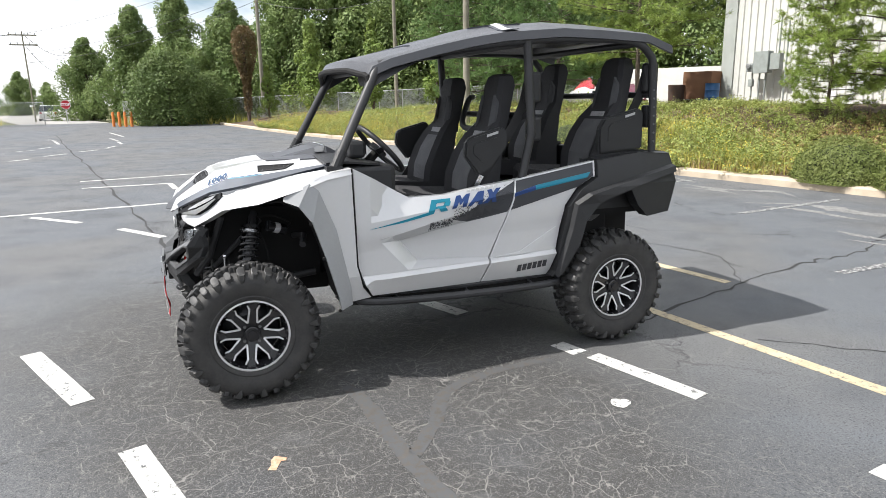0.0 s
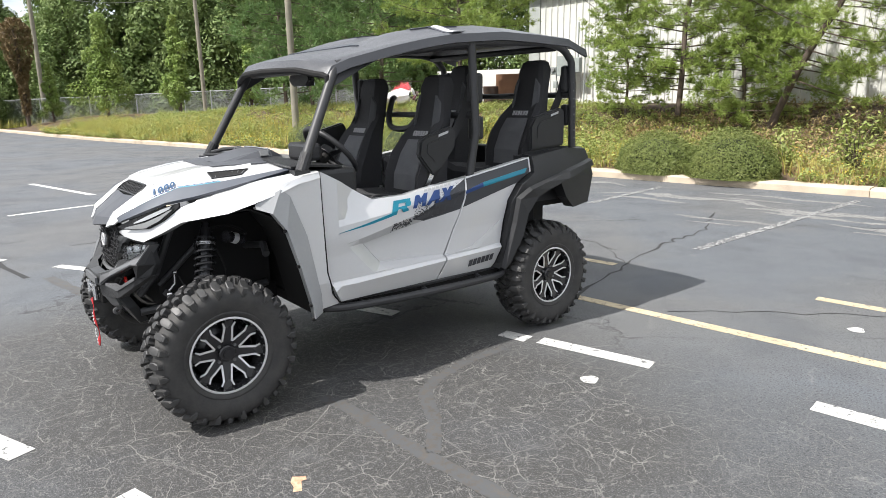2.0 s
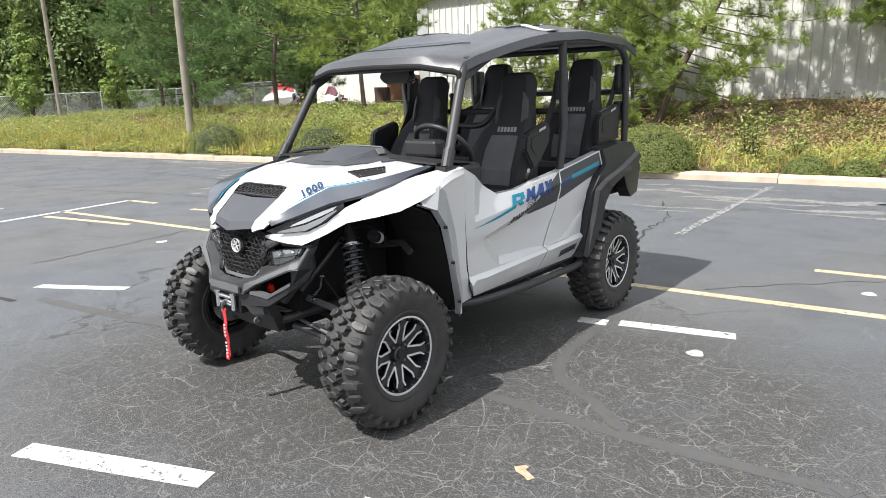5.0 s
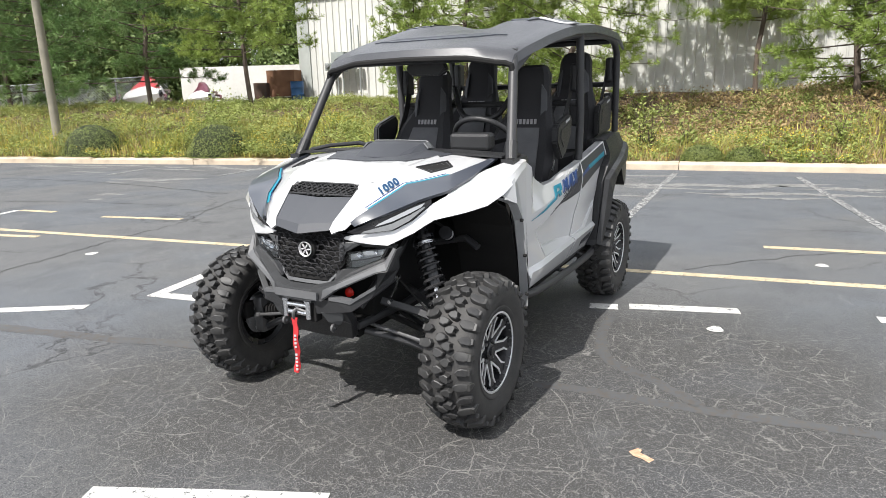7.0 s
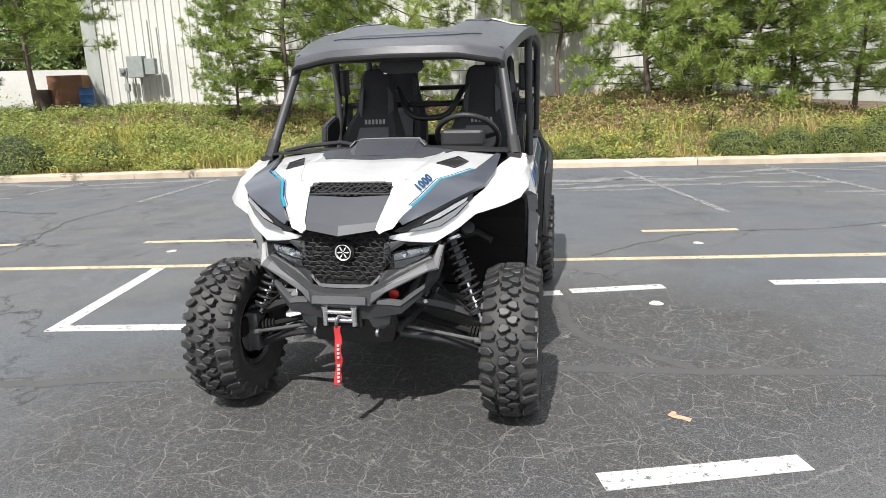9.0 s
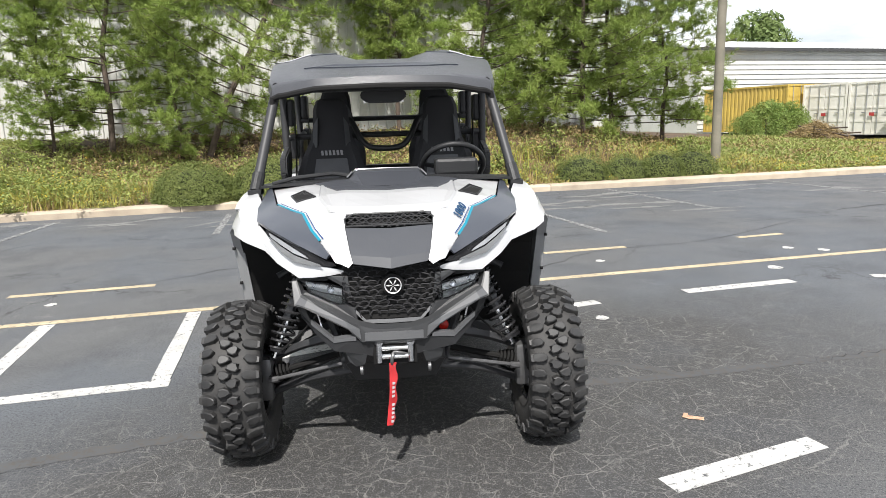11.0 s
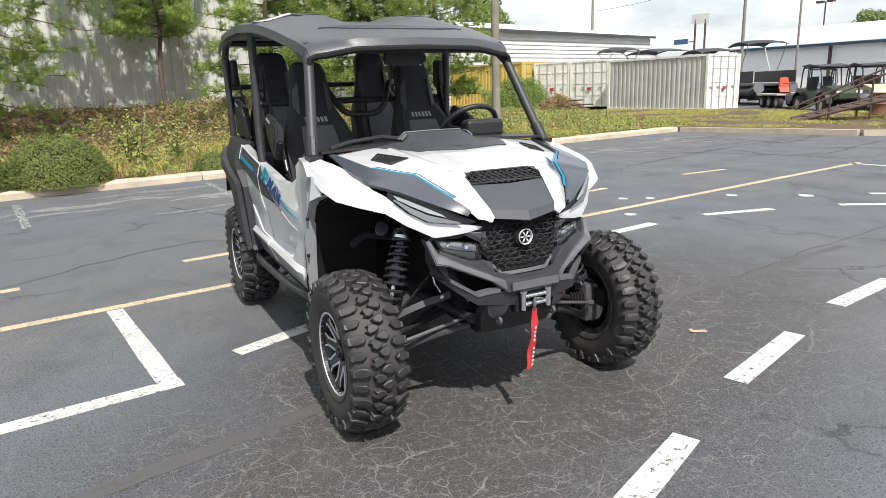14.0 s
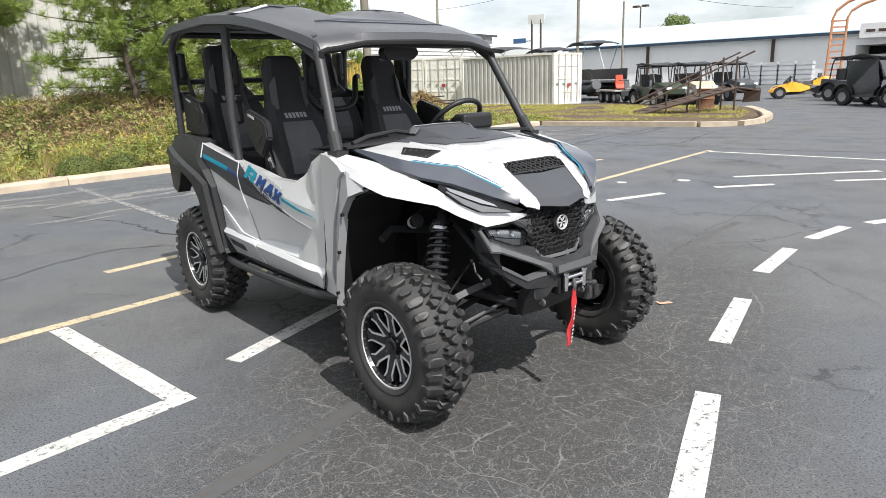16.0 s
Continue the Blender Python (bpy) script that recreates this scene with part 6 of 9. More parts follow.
# steel loading ramp with a rusty drum on the island
ramp = thing("loading_ramp", "dark steel loading ramp with railings on the island", "ramp", pose(0, 0, 0))
a0, a1 = Vector((-18.9, -10.5, 0.14)), Vector((-21.4, -8.3, 0.95))
d = (a1 - a0).normalized()
n = Vector((-d.y, d.x, 0)).normalized() * 0.6
for k in range(9):
    b = bmesh.new()
    p0 = a0.lerp(a1, k / 9)
    p1 = a0.lerp(a1, (k + 0.8) / 9)
    slab(b, [p0 - n, p1 - n, p1 + n, p0 + n], (0, 0, -0.05))
    part("plank", b, DARK_STEEL, ramp)
for s in (-1, 1):
    b = bmesh.new()
    tube(b, [a0 + n * s, a1 + n * s], 0.05, 6)
    tube(b, [a0 + n * s + Vector((0, 0, 0.35)), a1 + n * s + Vector((0, 0, 1.10)) + d * 0.5], 0.032, 6)
    part("railing", b, DARK_STEEL, ramp)
    for k in (0.25, 0.6, 0.97):
        b = bmesh.new()
        q = a0.lerp(a1, k) + n * s
        tube(b, [Vector((q.x, q.y, 0.12)), q + Vector((0, 0, 0.38 + 0.72 * k))], 0.032, 6)
        part("post", b, DARK_STEEL, ramp)
b = bmesh.new()
slab(b, [(-21.4, -7.8, 0.80), (-21.75, -7.4, 0.85), (-21.85, -7.45, 0.45), (-21.5, -7.9, 0.42)], (0.03, 0.03, 0))
tube(b, [a1 + n, (-21.4, -7.8, 0.78)], 0.03, 6)
tube(b, [a1 - n, (-21.75, -7.4, 0.82)], 0.03, 6)
part("hinged_flap", b, DARK_STEEL, ramp)
b = bmesh.new()
lathe(b, [(0.0, 0), (0.34, 0), (0.35, 0.03), (0.33, 0.06), (0.33, 0.34), (0.35, 0.37), (0.33, 0.4), (0.32, 0.7), (0.35, 0.74), (0.30, 0.74), (0.0, 0.70)], 24)
bmesh.ops.transform(b, matrix=pose(0, 0, 0, 0, -90, 0), verts=b.verts)
single("rusted_drum", b, RUST, "rusted brown steel drum by the ramp", "drum", m=pose(-22.8, -10.0, 0.12), smooth=True)
lamp_post = thing("area_light_pole", "tall area light on a thin pole above the roof", "light pole", pose(-80, -50.7, 0))
b = bmesh.new()
tube(b, [(0, 0, 0), (0, 0, 10.2)], 0.09, 8)
part("pole", b, DARK_STEEL, lamp_post)
for s in (-1, 1):
    b = bmesh.new()
    box(b, (-0.3, s * 0.7 - 0.4, 10.1), (0.3, s * 0.7 + 0.4, 10.35))
    part("lamp_head", b, DARK_STEEL, lamp_post)
board = thing("pole_sign", "tall roadside sign on two posts", "sign", pose(-53.3, -45.8, 0, 0, 0, 110))
for y in (-0.5, 0.5):
    b = bmesh.new()
    tube(b, [(y, 0, 0), (y, 0, 7.3)], 0.10, 8)
    part("post", b, DARK_STEEL, board)
b = bmesh.new()
box(b, (-0.9, -0.08, 6.9), (0.9, 0.08, 7.8))
part("panel", b, SIDING, board)
b = bmesh.new()
box(b, (-2.6, -0.09, 5.0), (-1.2, 0.07, 5.5))
tube(b, [(-1.3, 0, 5.2), (-0.5, 0, 5.2)], 0.05, 6)
part("side_panel", b, material("blue_sign", (0.05, 0.12, 0.25), rough=0.5), board)


# heap of cleared brush in front of the containers
heap = thing("brush_heap", "low heap of cut dry brush and roots on the grass", "brush", pose(-15.6, -18.9, bank_z(-15.6, -18.9) - 0.03))
rng = random.Random(91)
b = bmesh.new()
for k in range(26):
    a, r = rng.uniform(0, 6.28), rng.uniform(0.1, 0.5)
    p = Vector((r * math.cos(a), r * math.sin(a), rng.uniform(0.05, 0.45)))
    d = Vector((rng.gauss(0, 0.4), rng.gauss(0, 0.4), rng.gauss(0.05, 0.16)))
    tube(b, [p - d, p + Vector((0, 0, 0.06)), p + d], 0.03, 5, taper=0.012)
part("roots", b, BARK, heap)
verts, faces = [], []
for k in range(2600):
    a, r = rng.uniform(0, 6.28), rng.random() ** 0.7
    p = Vector((1.25 * r * math.cos(a), 0.9 * r * math.sin(a), max(0.0, 0.62 * (1 - r) ** 0.8 + rng.gauss(0, 0.06))))
    d = Vector((rng.gauss(0, 1), rng.gauss(0, 1), rng.gauss(0, 0.45))).normalized() * rng.uniform(0.10, 0.30)
    w = d.cross(Vector((rng.gauss(0, 1), rng.gauss(0, 1), 1))).normalized() * 0.012
    q = len(verts)
    verts.extend((p - w, p + w, p + d))
    faces.append((q, q + 1, q + 2))
twigs = new("dry_twigs", raw("dry_twigs", verts, faces, DRY))
twigs.parent = heap

# ---- the utility vehicle ----
BODY_WHITE = material("white_body_paint", (0.60, 0.603, 0.61), (0.57, 0.573, 0.58), rough=0.44, metal=0.30, scale=1.5, coat=0.9)
BODY_BLACK = material("black_textured_plastic", (0.018, 0.0185, 0.020), (0.026, 0.0265, 0.028), rough=0.42, scale=4, fine=220, bump=0.15, bump_scale=500, spec=0.35)
NAVY_BLACK = material("satin_navy_black", (0.020, 0.024, 0.034), (0.028, 0.032, 0.042), rough=0.36, scale=3)
ROOF_BLACK = material("charcoal_roof_plastic", (0.042, 0.044, 0.050), (0.054, 0.056, 0.063), rough=0.33, scale=3, fine=200, bump=0.12, bump_scale=420)
TUBE_BLACK = material("black_powder_coat", (0.022, 0.0225, 0.024), (0.032, 0.0325, 0.035), rough=0.50, scale=6, fine=180)
CHARCOAL = material("charcoal_bumper_plastic", (0.058, 0.060, 0.063), (0.048, 0.050, 0.053), rough=0.45, scale=5, fine=200)
RUBBER_DUSTY = material("dusty_tyre_rubber", (0.021, 0.021, 0.0215), (0.046, 0.044, 0.042), rough=0.7, scale=14, fine=90, bump=0.1, bump_scale=260)
RUBBER = material("tyre_rubber", (0.018, 0.018, 0.019), (0.036, 0.0355, 0.0345), rough=0.52, scale=9, fine=80, bump=0.06, bump_scale=300)
RIM_BLACK = material("gloss_black_wheel", (0.014, 0.014, 0.016), (0.022, 0.022, 0.024), rough=0.25, scale=6)
MACHINED = material("machined_aluminium", (0.74, 0.74, 0.75), (0.64, 0.64, 0.65), rough=0.42, metal=0.55, scale=20)
CHROME = material("bright_steel", (0.78, 0.79, 0.80), (0.66, 0.66, 0.68), rough=0.25, metal=1.0, scale=15)
STEEL = material("dull_steel_parts", (0.16, 0.16, 0.165), (0.10, 0.10, 0.10), rough=0.45, metal=0.6, scale=10)
UNDER = material("black_underbody", (0.010, 0.010, 0.0105), (0.015, 0.0145, 0.014), rough=0.75, scale=6, spec=0.2)
TEAL = material("teal_decal", (0.0, 0.20, 0.28), (0.0, 0.17, 0.26), rough=0.35, scale=2)
BLUE = material("blue_decal", (0.005, 0.040, 0.17), (0.006, 0.03, 0.12), rough=0.35, scale=2)
SIDE_NAVY = material("satin_navy_panel", (0.040, 0.046, 0.060), (0.048, 0.054, 0.068), rough=0.34, scale=3, coat=0.5)
INK = material("charcoal_decal", (0.030, 0.032, 0.038), (0.036, 0.038, 0.044), rough=0.4, scale=3)
# small printed marks, and the shade painted on the door's upper facet
GREY_INK_SHADE = material("grey_print_and_shade", (0.46, 0.465, 0.47), (0.40, 0.405, 0.41), rough=0.4, scale=3)
SEAT_PRINT = material("grey_seat_print", (0.36, 0.36, 0.37), rough=0.7)
PIPING = material("white_edge_piping", (0.66, 0.66, 0.67), (0.58, 0.58, 0.59), rough=0.4)
SEAT_BLACK = material("black_seat_fabric", (0.027, 0.027, 0.030), (0.034, 0.034, 0.037), rough=0.85, scale=8, fine=240, bump=0.3, bump_scale=600)
SEAT_ACCENT = material("dark_grey_seat_panel", (0.085, 0.087, 0.093), (0.07, 0.072, 0.078), rough=0.85, scale=8, fine=240, bump=0.4, bump_scale=600)
SEAT_GREY = material("grey_seat_fabric", (0.14, 0.142, 0.148), (0.11, 0.112, 0.118), rough=0.9, scale=8, fine=240, bump=0.4, bump_scale=600)
PALE_INK = material("pale_grey_print", (0.45, 0.45, 0.46), rough=0.6)
RED = material("red_webbing", (0.52, 0.025, 0.03), (0.40, 0.02, 0.025), rough=0.75, scale=12, fine=150)
WEBBING = material("black_webbing", (0.02, 0.02, 0.021), rough=0.8)
AMBER_RED = material("red_reflector", (0.40, 0.015, 0.01), rough=0.2)
LAMP_LENS = glass_material("clear_lamp_lens", (0.75, 0.78, 0.80), 0.06)
LAMP_WHITE = material("frosted_light_bar", (0.34, 0.35, 0.37), (0.28, 0.29, 0.31), rough=0.15, scale=4, coat=1.0)
SPRING = material("black_spring_steel", (0.03, 0.03, 0.032), rough=0.2, scale=8, coat=0.6)
PANEL_GREY = material("satin_charcoal_panel", (0.042, 0.045, 0.053), (0.052, 0.055, 0.063), rough=0.46, scale=3, fine=180)
BUMPER_DARK = material("dark_bumper_plastic", (0.030, 0.031, 0.033), (0.040, 0.041, 0.043), rough=0.5, scale=5, fine=200)
BUMPER_GREY = material("grey_bumper_plastic", (0.10, 0.102, 0.106), (0.080, 0.082, 0.086), rough=0.42, scale=5, fine=200)
NET_BLACK = material("black_net", (0.020, 0.020, 0.022), rough=0.6, scale=8, spec=0.25)
LAMP_GREY = material("smoked_lamp_plastic", (0.17, 0.175, 0.18), (0.13, 0.135, 0.14), rough=0.12, scale=6, coat=1.0)
EMBLEM = material("silver_emblem", (0.60, 0.60, 0.61), (0.52, 0.52, 0.53), rough=0.35, scale=20)
FACET_GREY = material("pale_grey_facet", (0.60, 0.605, 0.61), (0.55, 0.555, 0.56), rough=0.35, scale=2)
FLARE_GREY = material("pale_silver_plastic", (0.33, 0.337, 0.345), (0.29, 0.297, 0.305), rough=0.42, scale=2)
NUMBER_BLUE = material("deep_blue_number", (0.0, 0.05, 0.12), (0.004, 0.02, 0.08), rough=0.35, scale=9)

utv = thing("utility_vehicle", "white and black four-seat off-road vehicle on knobby tyres", "utility vehicle")


# -- wheels --
TREADS = 16


def tyre_meshes():
    """The smooth carcass, and the tread blocks of one pitch; each is turned round the tyre."""
    b = bmesh.new()
    prof = [(0.198, -0.105), (0.212, -0.117), (0.222, -0.119), (0.228, -0.115), (0.255, -0.124), (0.285, -0.129), (0.318, -0.125), (0.340, -0.106), (0.350, -0.060), (0.353, 0.0)]
    prof = prof + [(r, -x) for r, x in prof[-2::-1]]
    lathe(b, prof + [(0.19, 0.09), (0.19, -0.09)], 72, closed=True)
    carcass = mesh_of("tyre", b, RUBBER_DUSTY, True)

    def pt(a, x, r):
        return (x, r * math.cos(a), r * math.sin(a))

    base = lambda x: 0.350 - 1.7 * max(0.0, abs(x) - 0.07) ** 1.5 - 0.006
    top = lambda x: 0.380 - 1.35 * max(0.0, abs(x) - 0.05) ** 1.5
    blocks = []

    def block(lo, hi, bevel=0.0035):
        m = bmesh.new()
        lo, hi = [m.verts.new(p) for p in lo], [m.verts.new(p) for p in hi]
        k = len(lo)
        cap = m.faces.new(hi)
        for i in range(k):
            m.faces.new((lo[i], lo[(i + 1) % k], hi[(i + 1) % k], hi[i]))
        bmesh.ops.bevel(m, geom=list(cap.edges), offset=bevel, segments=1, affect="EDGES")
        blocks.append(mesh_of("tread_block", m, RUBBER))

    def lug(a, s, corners, drop=0.0, shrink=0.80):
        corners = [(a + t, s * x) for t, x in corners]
        ca = sum(q[0] for q in corners) / len(corners)
        cx = sum(q[1] for q in corners) / len(corners)
        block([pt(t, x, base(x)) for t, x in corners], [pt(ca + (t - ca) * shrink, cx + (x - cx) * shrink, top(x) - drop) for t, x in corners])

    def side_lug(a, s, corners):
        corners = [(a + t, r) for t, r in corners]
        ca, cr = sum(q[0] for q in corners) / len(corners), sum(q[1] for q in corners) / len(corners)
        out = lambda r: 0.112 if r > 0.335 else 0.126 if r < 0.31 else 0.121
        block([pt(t, s * out(r), r) for t, r in corners], [pt(ca + (t - ca) * 0.84, s * (out(r) + (0.020 if r > 0.335 else 0.009)), cr + (r - cr) * 0.88) for t, r in corners], 0.0025)

    step = 2 * math.pi / TREADS
    for s in (-1, 1):
        a = step / 4 if s > 0 else 0.0
        lug(a, s, [(-0.030, -0.010), (0.016, -0.016), (0.056, 0.006), (0.074, 0.034), (0.034, 0.050), (0.004, 0.036), (-0.042, 0.042), (-0.068, 0.018)])
        lug(a + step / 2, s, [(-0.018, -0.016), (0.034, -0.008), (0.066, 0.020), (0.046, 0.046), (0.0, 0.038), (-0.030, 0.054), (-0.074, 0.036), (-0.054, 0.006)], 0.001)
        lug(a + step / 4, s, [(-0.058, 0.066), (-0.016, 0.052), (0.030, 0.056), (0.060, 0.074), (0.070, 0.104), (0.050, 0.128), (-0.052, 0.128), (-0.070, 0.098)], 0.0, 0.84)
        lug(a + 3 * step / 4, s, [(-0.048, 0.078), (0.010, 0.060), (0.054, 0.076), (0.062, 0.118), (0.030, 0.130), (-0.044, 0.126), (-0.062, 0.100)], 0.002, 0.84)
        side_lug(a + step / 4, s, [(-0.052, 0.352), (0.050, 0.352), (0.060, 0.322), (0.028, 0.300), (-0.012, 0.306), (-0.040, 0.326)])
        side_lug(a + 3 * step / 4, s, [(-0.046, 0.350), (0.032, 0.350), (0.040, 0.332), (-0.004, 0.322), (-0.040, 0.330)])
    return carcass, blocks


def rim_meshes():
    """Black barrel with spokes, machined faces, and the hub cap. The outer side looks along +x."""
    b = bmesh.new()
    lathe(b, [(0.204, 0.098), (0.198, 0.108), (0.186, 0.106), (0.180, 0.085), (0.168, 0.03), (0.165, -0.09), (0.19, -0.10), (0.20, -0.095), (0.19, 0.0)], 48, closed=True)
    lathe(b, [(0.0, 0.020), (0.10, 0.016), (0.15, -0.01), (0.166, -0.03)], 32)

    def bar(a0, r0, a1, r1, w0, w1, x0, x1, d):
        p0 = Vector((0, math.cos(a0), math.sin(a0))) * r0
        p1 = Vector((0, math.cos(a1), math.sin(a1))) * r1
        s = (p1 - p0).cross(Vector((1, 0, 0))).normalized()
        pts = [p0 + s * w0 + Vector((x0, 0, 0)), p1 + s * w1 + Vector((x1, 0, 0)), p1 - s * w1 + Vector((x1, 0, 0)), p0 - s * w0 + Vector((x0, 0, 0))]
        return pts, (-d, 0, 0)

    m = bmesh.new()
    sp = bmesh.new()
    a = math.pi / 8
    rise = lambda r: 0.060 + (r - 0.045) * 0.227
    slab(sp, *bar(a, 0.040, a, 0.100, 0.020, 0.019, rise(0.040), rise(0.100), 0.03))
    slab(sp, *bar(a, 0.100, a, 0.187, 0.019, 0.022, rise(0.100), rise(0.187), 0.03))
    # a machined V round the window between this spoke and the next
    for s in (-1, 1):
        v = math.pi / 4
        slab(m, *bar(v, 0.066, v + s * 0.255, 0.143, 0.0048, 0.0048, rise(0.066) + 0.003, rise(0.143) + 0.003, 0.005))
        slab(m, *bar(v + s * 0.255, 0.141, v + s * 0.200, 0.168, 0.0048, 0.0038, rise(0.141) + 0.003, rise(0.168) + 0.003, 0.005))
    ring = bmesh.new()
    lathe(ring, [(0.199, 0.1095), (0.190, 0.1105), (0.188, 0.106), (0.198, 0.104)], 48, closed=True)
    h = bmesh.new()
    lathe(h, [(0.0, 0.088), (0.022, 0.088), (0.024, 0.080), (0.036, 0.080), (0.042, 0.074), (0.044, 0.04)], 24)
    nut, bolt = bmesh.new(), bmesh.new()
    tube(nut, [(0.03, 0.056, 0), (0.072, 0.056, 0)], 0.0085, 6)
    tube(bolt, [(0.095, 0.1835, 0), (0.107, 0.1835, 0)], 0.004, 5)
    return (mesh_of("wheel", b, RIM_BLACK), mesh_of("spoke", sp, RIM_BLACK), mesh_of("spoke_face", m, MACHINED), mesh_of("rim_ring", ring, MACHINED, True),
            mesh_of("hub_cap", h, RIM_BLACK, True), mesh_of("lug_nut", nut, STEEL), mesh_of("rim_bolt", bolt, STEEL))


TYRE, TREAD_BLOCKS = tyre_meshes()
RIM, SPOKE, SPOKE_FACE, RIM_RING, HUB_CAP, LUG_NUT, RIM_BOLT = rim_meshes()
for x, y, turn in ((-0.745, 1.155, 0.0), (0.735, 1.150, 0.0), (-0.745, -1.185, 0.0), (0.735, -1.17, 0.0)):
    wheel = new("wheel", RIM)
    wheel.parent = utv
    wheel.matrix_basis = pose(x, y, 0.377, 0, 0, (180 if x < 0 else 0) + turn) @ pose(0, 0, 0, 17 if y > 0 else 40)
    for nm, me, lb in (("tyre", TYRE, "black knobby off-road tyre"), ("rim_ring", RIM_RING, ""), ("hub_cap", HUB_CAP, "")):
        ob = new(nm, me)
        ob.parent = wheel
        if lb:
            tagged(ob, lb)
    for k in range(8):
        for nm, me in (("spoke", SPOKE), ("spoke_face", SPOKE_FACE)):
            ob = new(nm, me)
            ob.parent = wheel
            ob.matrix_basis = pose(0, 0, 0, 45 * k)
    for nm, me, count, start in (("lug_nut", LUG_NUT, 4, 23), ("rim_bolt", RIM_BOLT, 24, 0)):
        for k in range(count):
            ob = new(nm, me)
            ob.parent = wheel
            ob.matrix_basis = pose(0, 0, 0, start + 360 / count * k)
    for k in range(TREADS):
        for me in TREAD_BLOCKS:
            ob = new("tread_block", me)
            ob.parent = wheel
            ob.matrix_basis = pose(0, 0, 0, 360 / TREADS * k)


# -- body panels --
def panel(outline, depth_at, cuts=(), thick=0.016, s=1):
    """A side panel: an outline in (y, z), cut along lines, pushed out to x = depth_at(y, z)."""
    b = bmesh.new()
    b.faces.new([b.verts.new((0, y, z)) for y, z in outline])
    for (y0, z0), (y1, z1) in cuts:
        bmesh.ops.bisect_plane(b, geom=b.verts[:] + b.edges[:] + b.faces[:], plane_co=(0, y0, z0), plane_no=(0, -(z1 - z0), y1 - y0))
    bmesh.ops.triangulate(b, faces=[f for f in b.faces if len(f.verts) > 4])
    for v in b.verts:
        v.co.x = s * depth_at(v.co.y, v.co.z)
    back = bmesh.ops.extrude_face_region(b, geom=b.faces[:])
    for v in [g for g in back["geom"] if isinstance(g, bmesh.types.BMVert)]:
        v.co.x -= s * thick
    return b


def ridge_z(y):
    return 0.585 - (y - 0.5) * 0.040


RELIEF = (  # outer and inner edge of the inset face of the front door: band above, chevron in front, shelf below
    (((0.411, 0.820), (-0.376, 1.005)), ((0.254, 0.796), (-0.377, 0.935))),
    (((0.241, 0.627), (0.411, 0.820)), ((0.156, 0.664), (0.270, 0.797))),
    (((-0.270, 0.630), (0.241, 0.627)), ((-0.276, 0.648), (0.146, 0.668))),
)


def between(pair, f):
    (o0, o1), (i0, i1) = pair
    return tuple(tuple(a + (c - a) * f for a, c in zip(p, q)) for p, q in ((o0, i0), (o1, i1)))


def line_side(p, q, y, z):
    """Signed distance of (y, z) from the line p to q."""
    dy, dz = q[0] - p[0], q[1] - p[1]
    return ((y - p[0]) * dz - (z - p[1]) * dy) / math.hypot(dy, dz)


def inset(y, z):
    """0 outside the relief of the front door, 1 on its inset face."""
    k = 1.0
    for (o0, o1), (i0, i1) in RELIEF:
        ins = line_side(o0, o1, 0.0, 0.76)
        a, c = line_side(o0, o1, y, z) / (1 if ins > 0 else -1), line_side(i0, i1, y, z) / (1 if ins > 0 else -1)
        k = min(k, 0.0 if a <= 0 else 1.0 if c >= 0 else a / (a - c))
    return k * smooth_step(-0.46, -0.10, y)


def crest(y, z):
    """Height over the crease under the door's upper edge, above which the panel leans in."""
    return z - 0.922 - (0.452 - y) * 0.135


def door_x(y, z):
    zr = ridge_z(y)
    if z < zr:
        return 0.786 - (zr - z) * 0.42
    up = z - zr
    base = 0.786 - 0.85 * min(up, 0.020) - (0.008 if up > 0.023 else 0.0) + 0.014 * smooth_step(0.16, 0.28, up)
    k = inset(y, z)
    base -= 0.050 * k + (0.016 * smooth_step(-0.30, -0.05, y) if k > 0.90 * smooth_step(-0.46, -0.10, y) and y > -0.30 else 0.0)
    base -= 0.34 * max(0.0, min(crest(y, z), (0.455 - y) * 1.2))
    if y > 0.3:
        base -= (y - 0.3) * 0.10
    return base


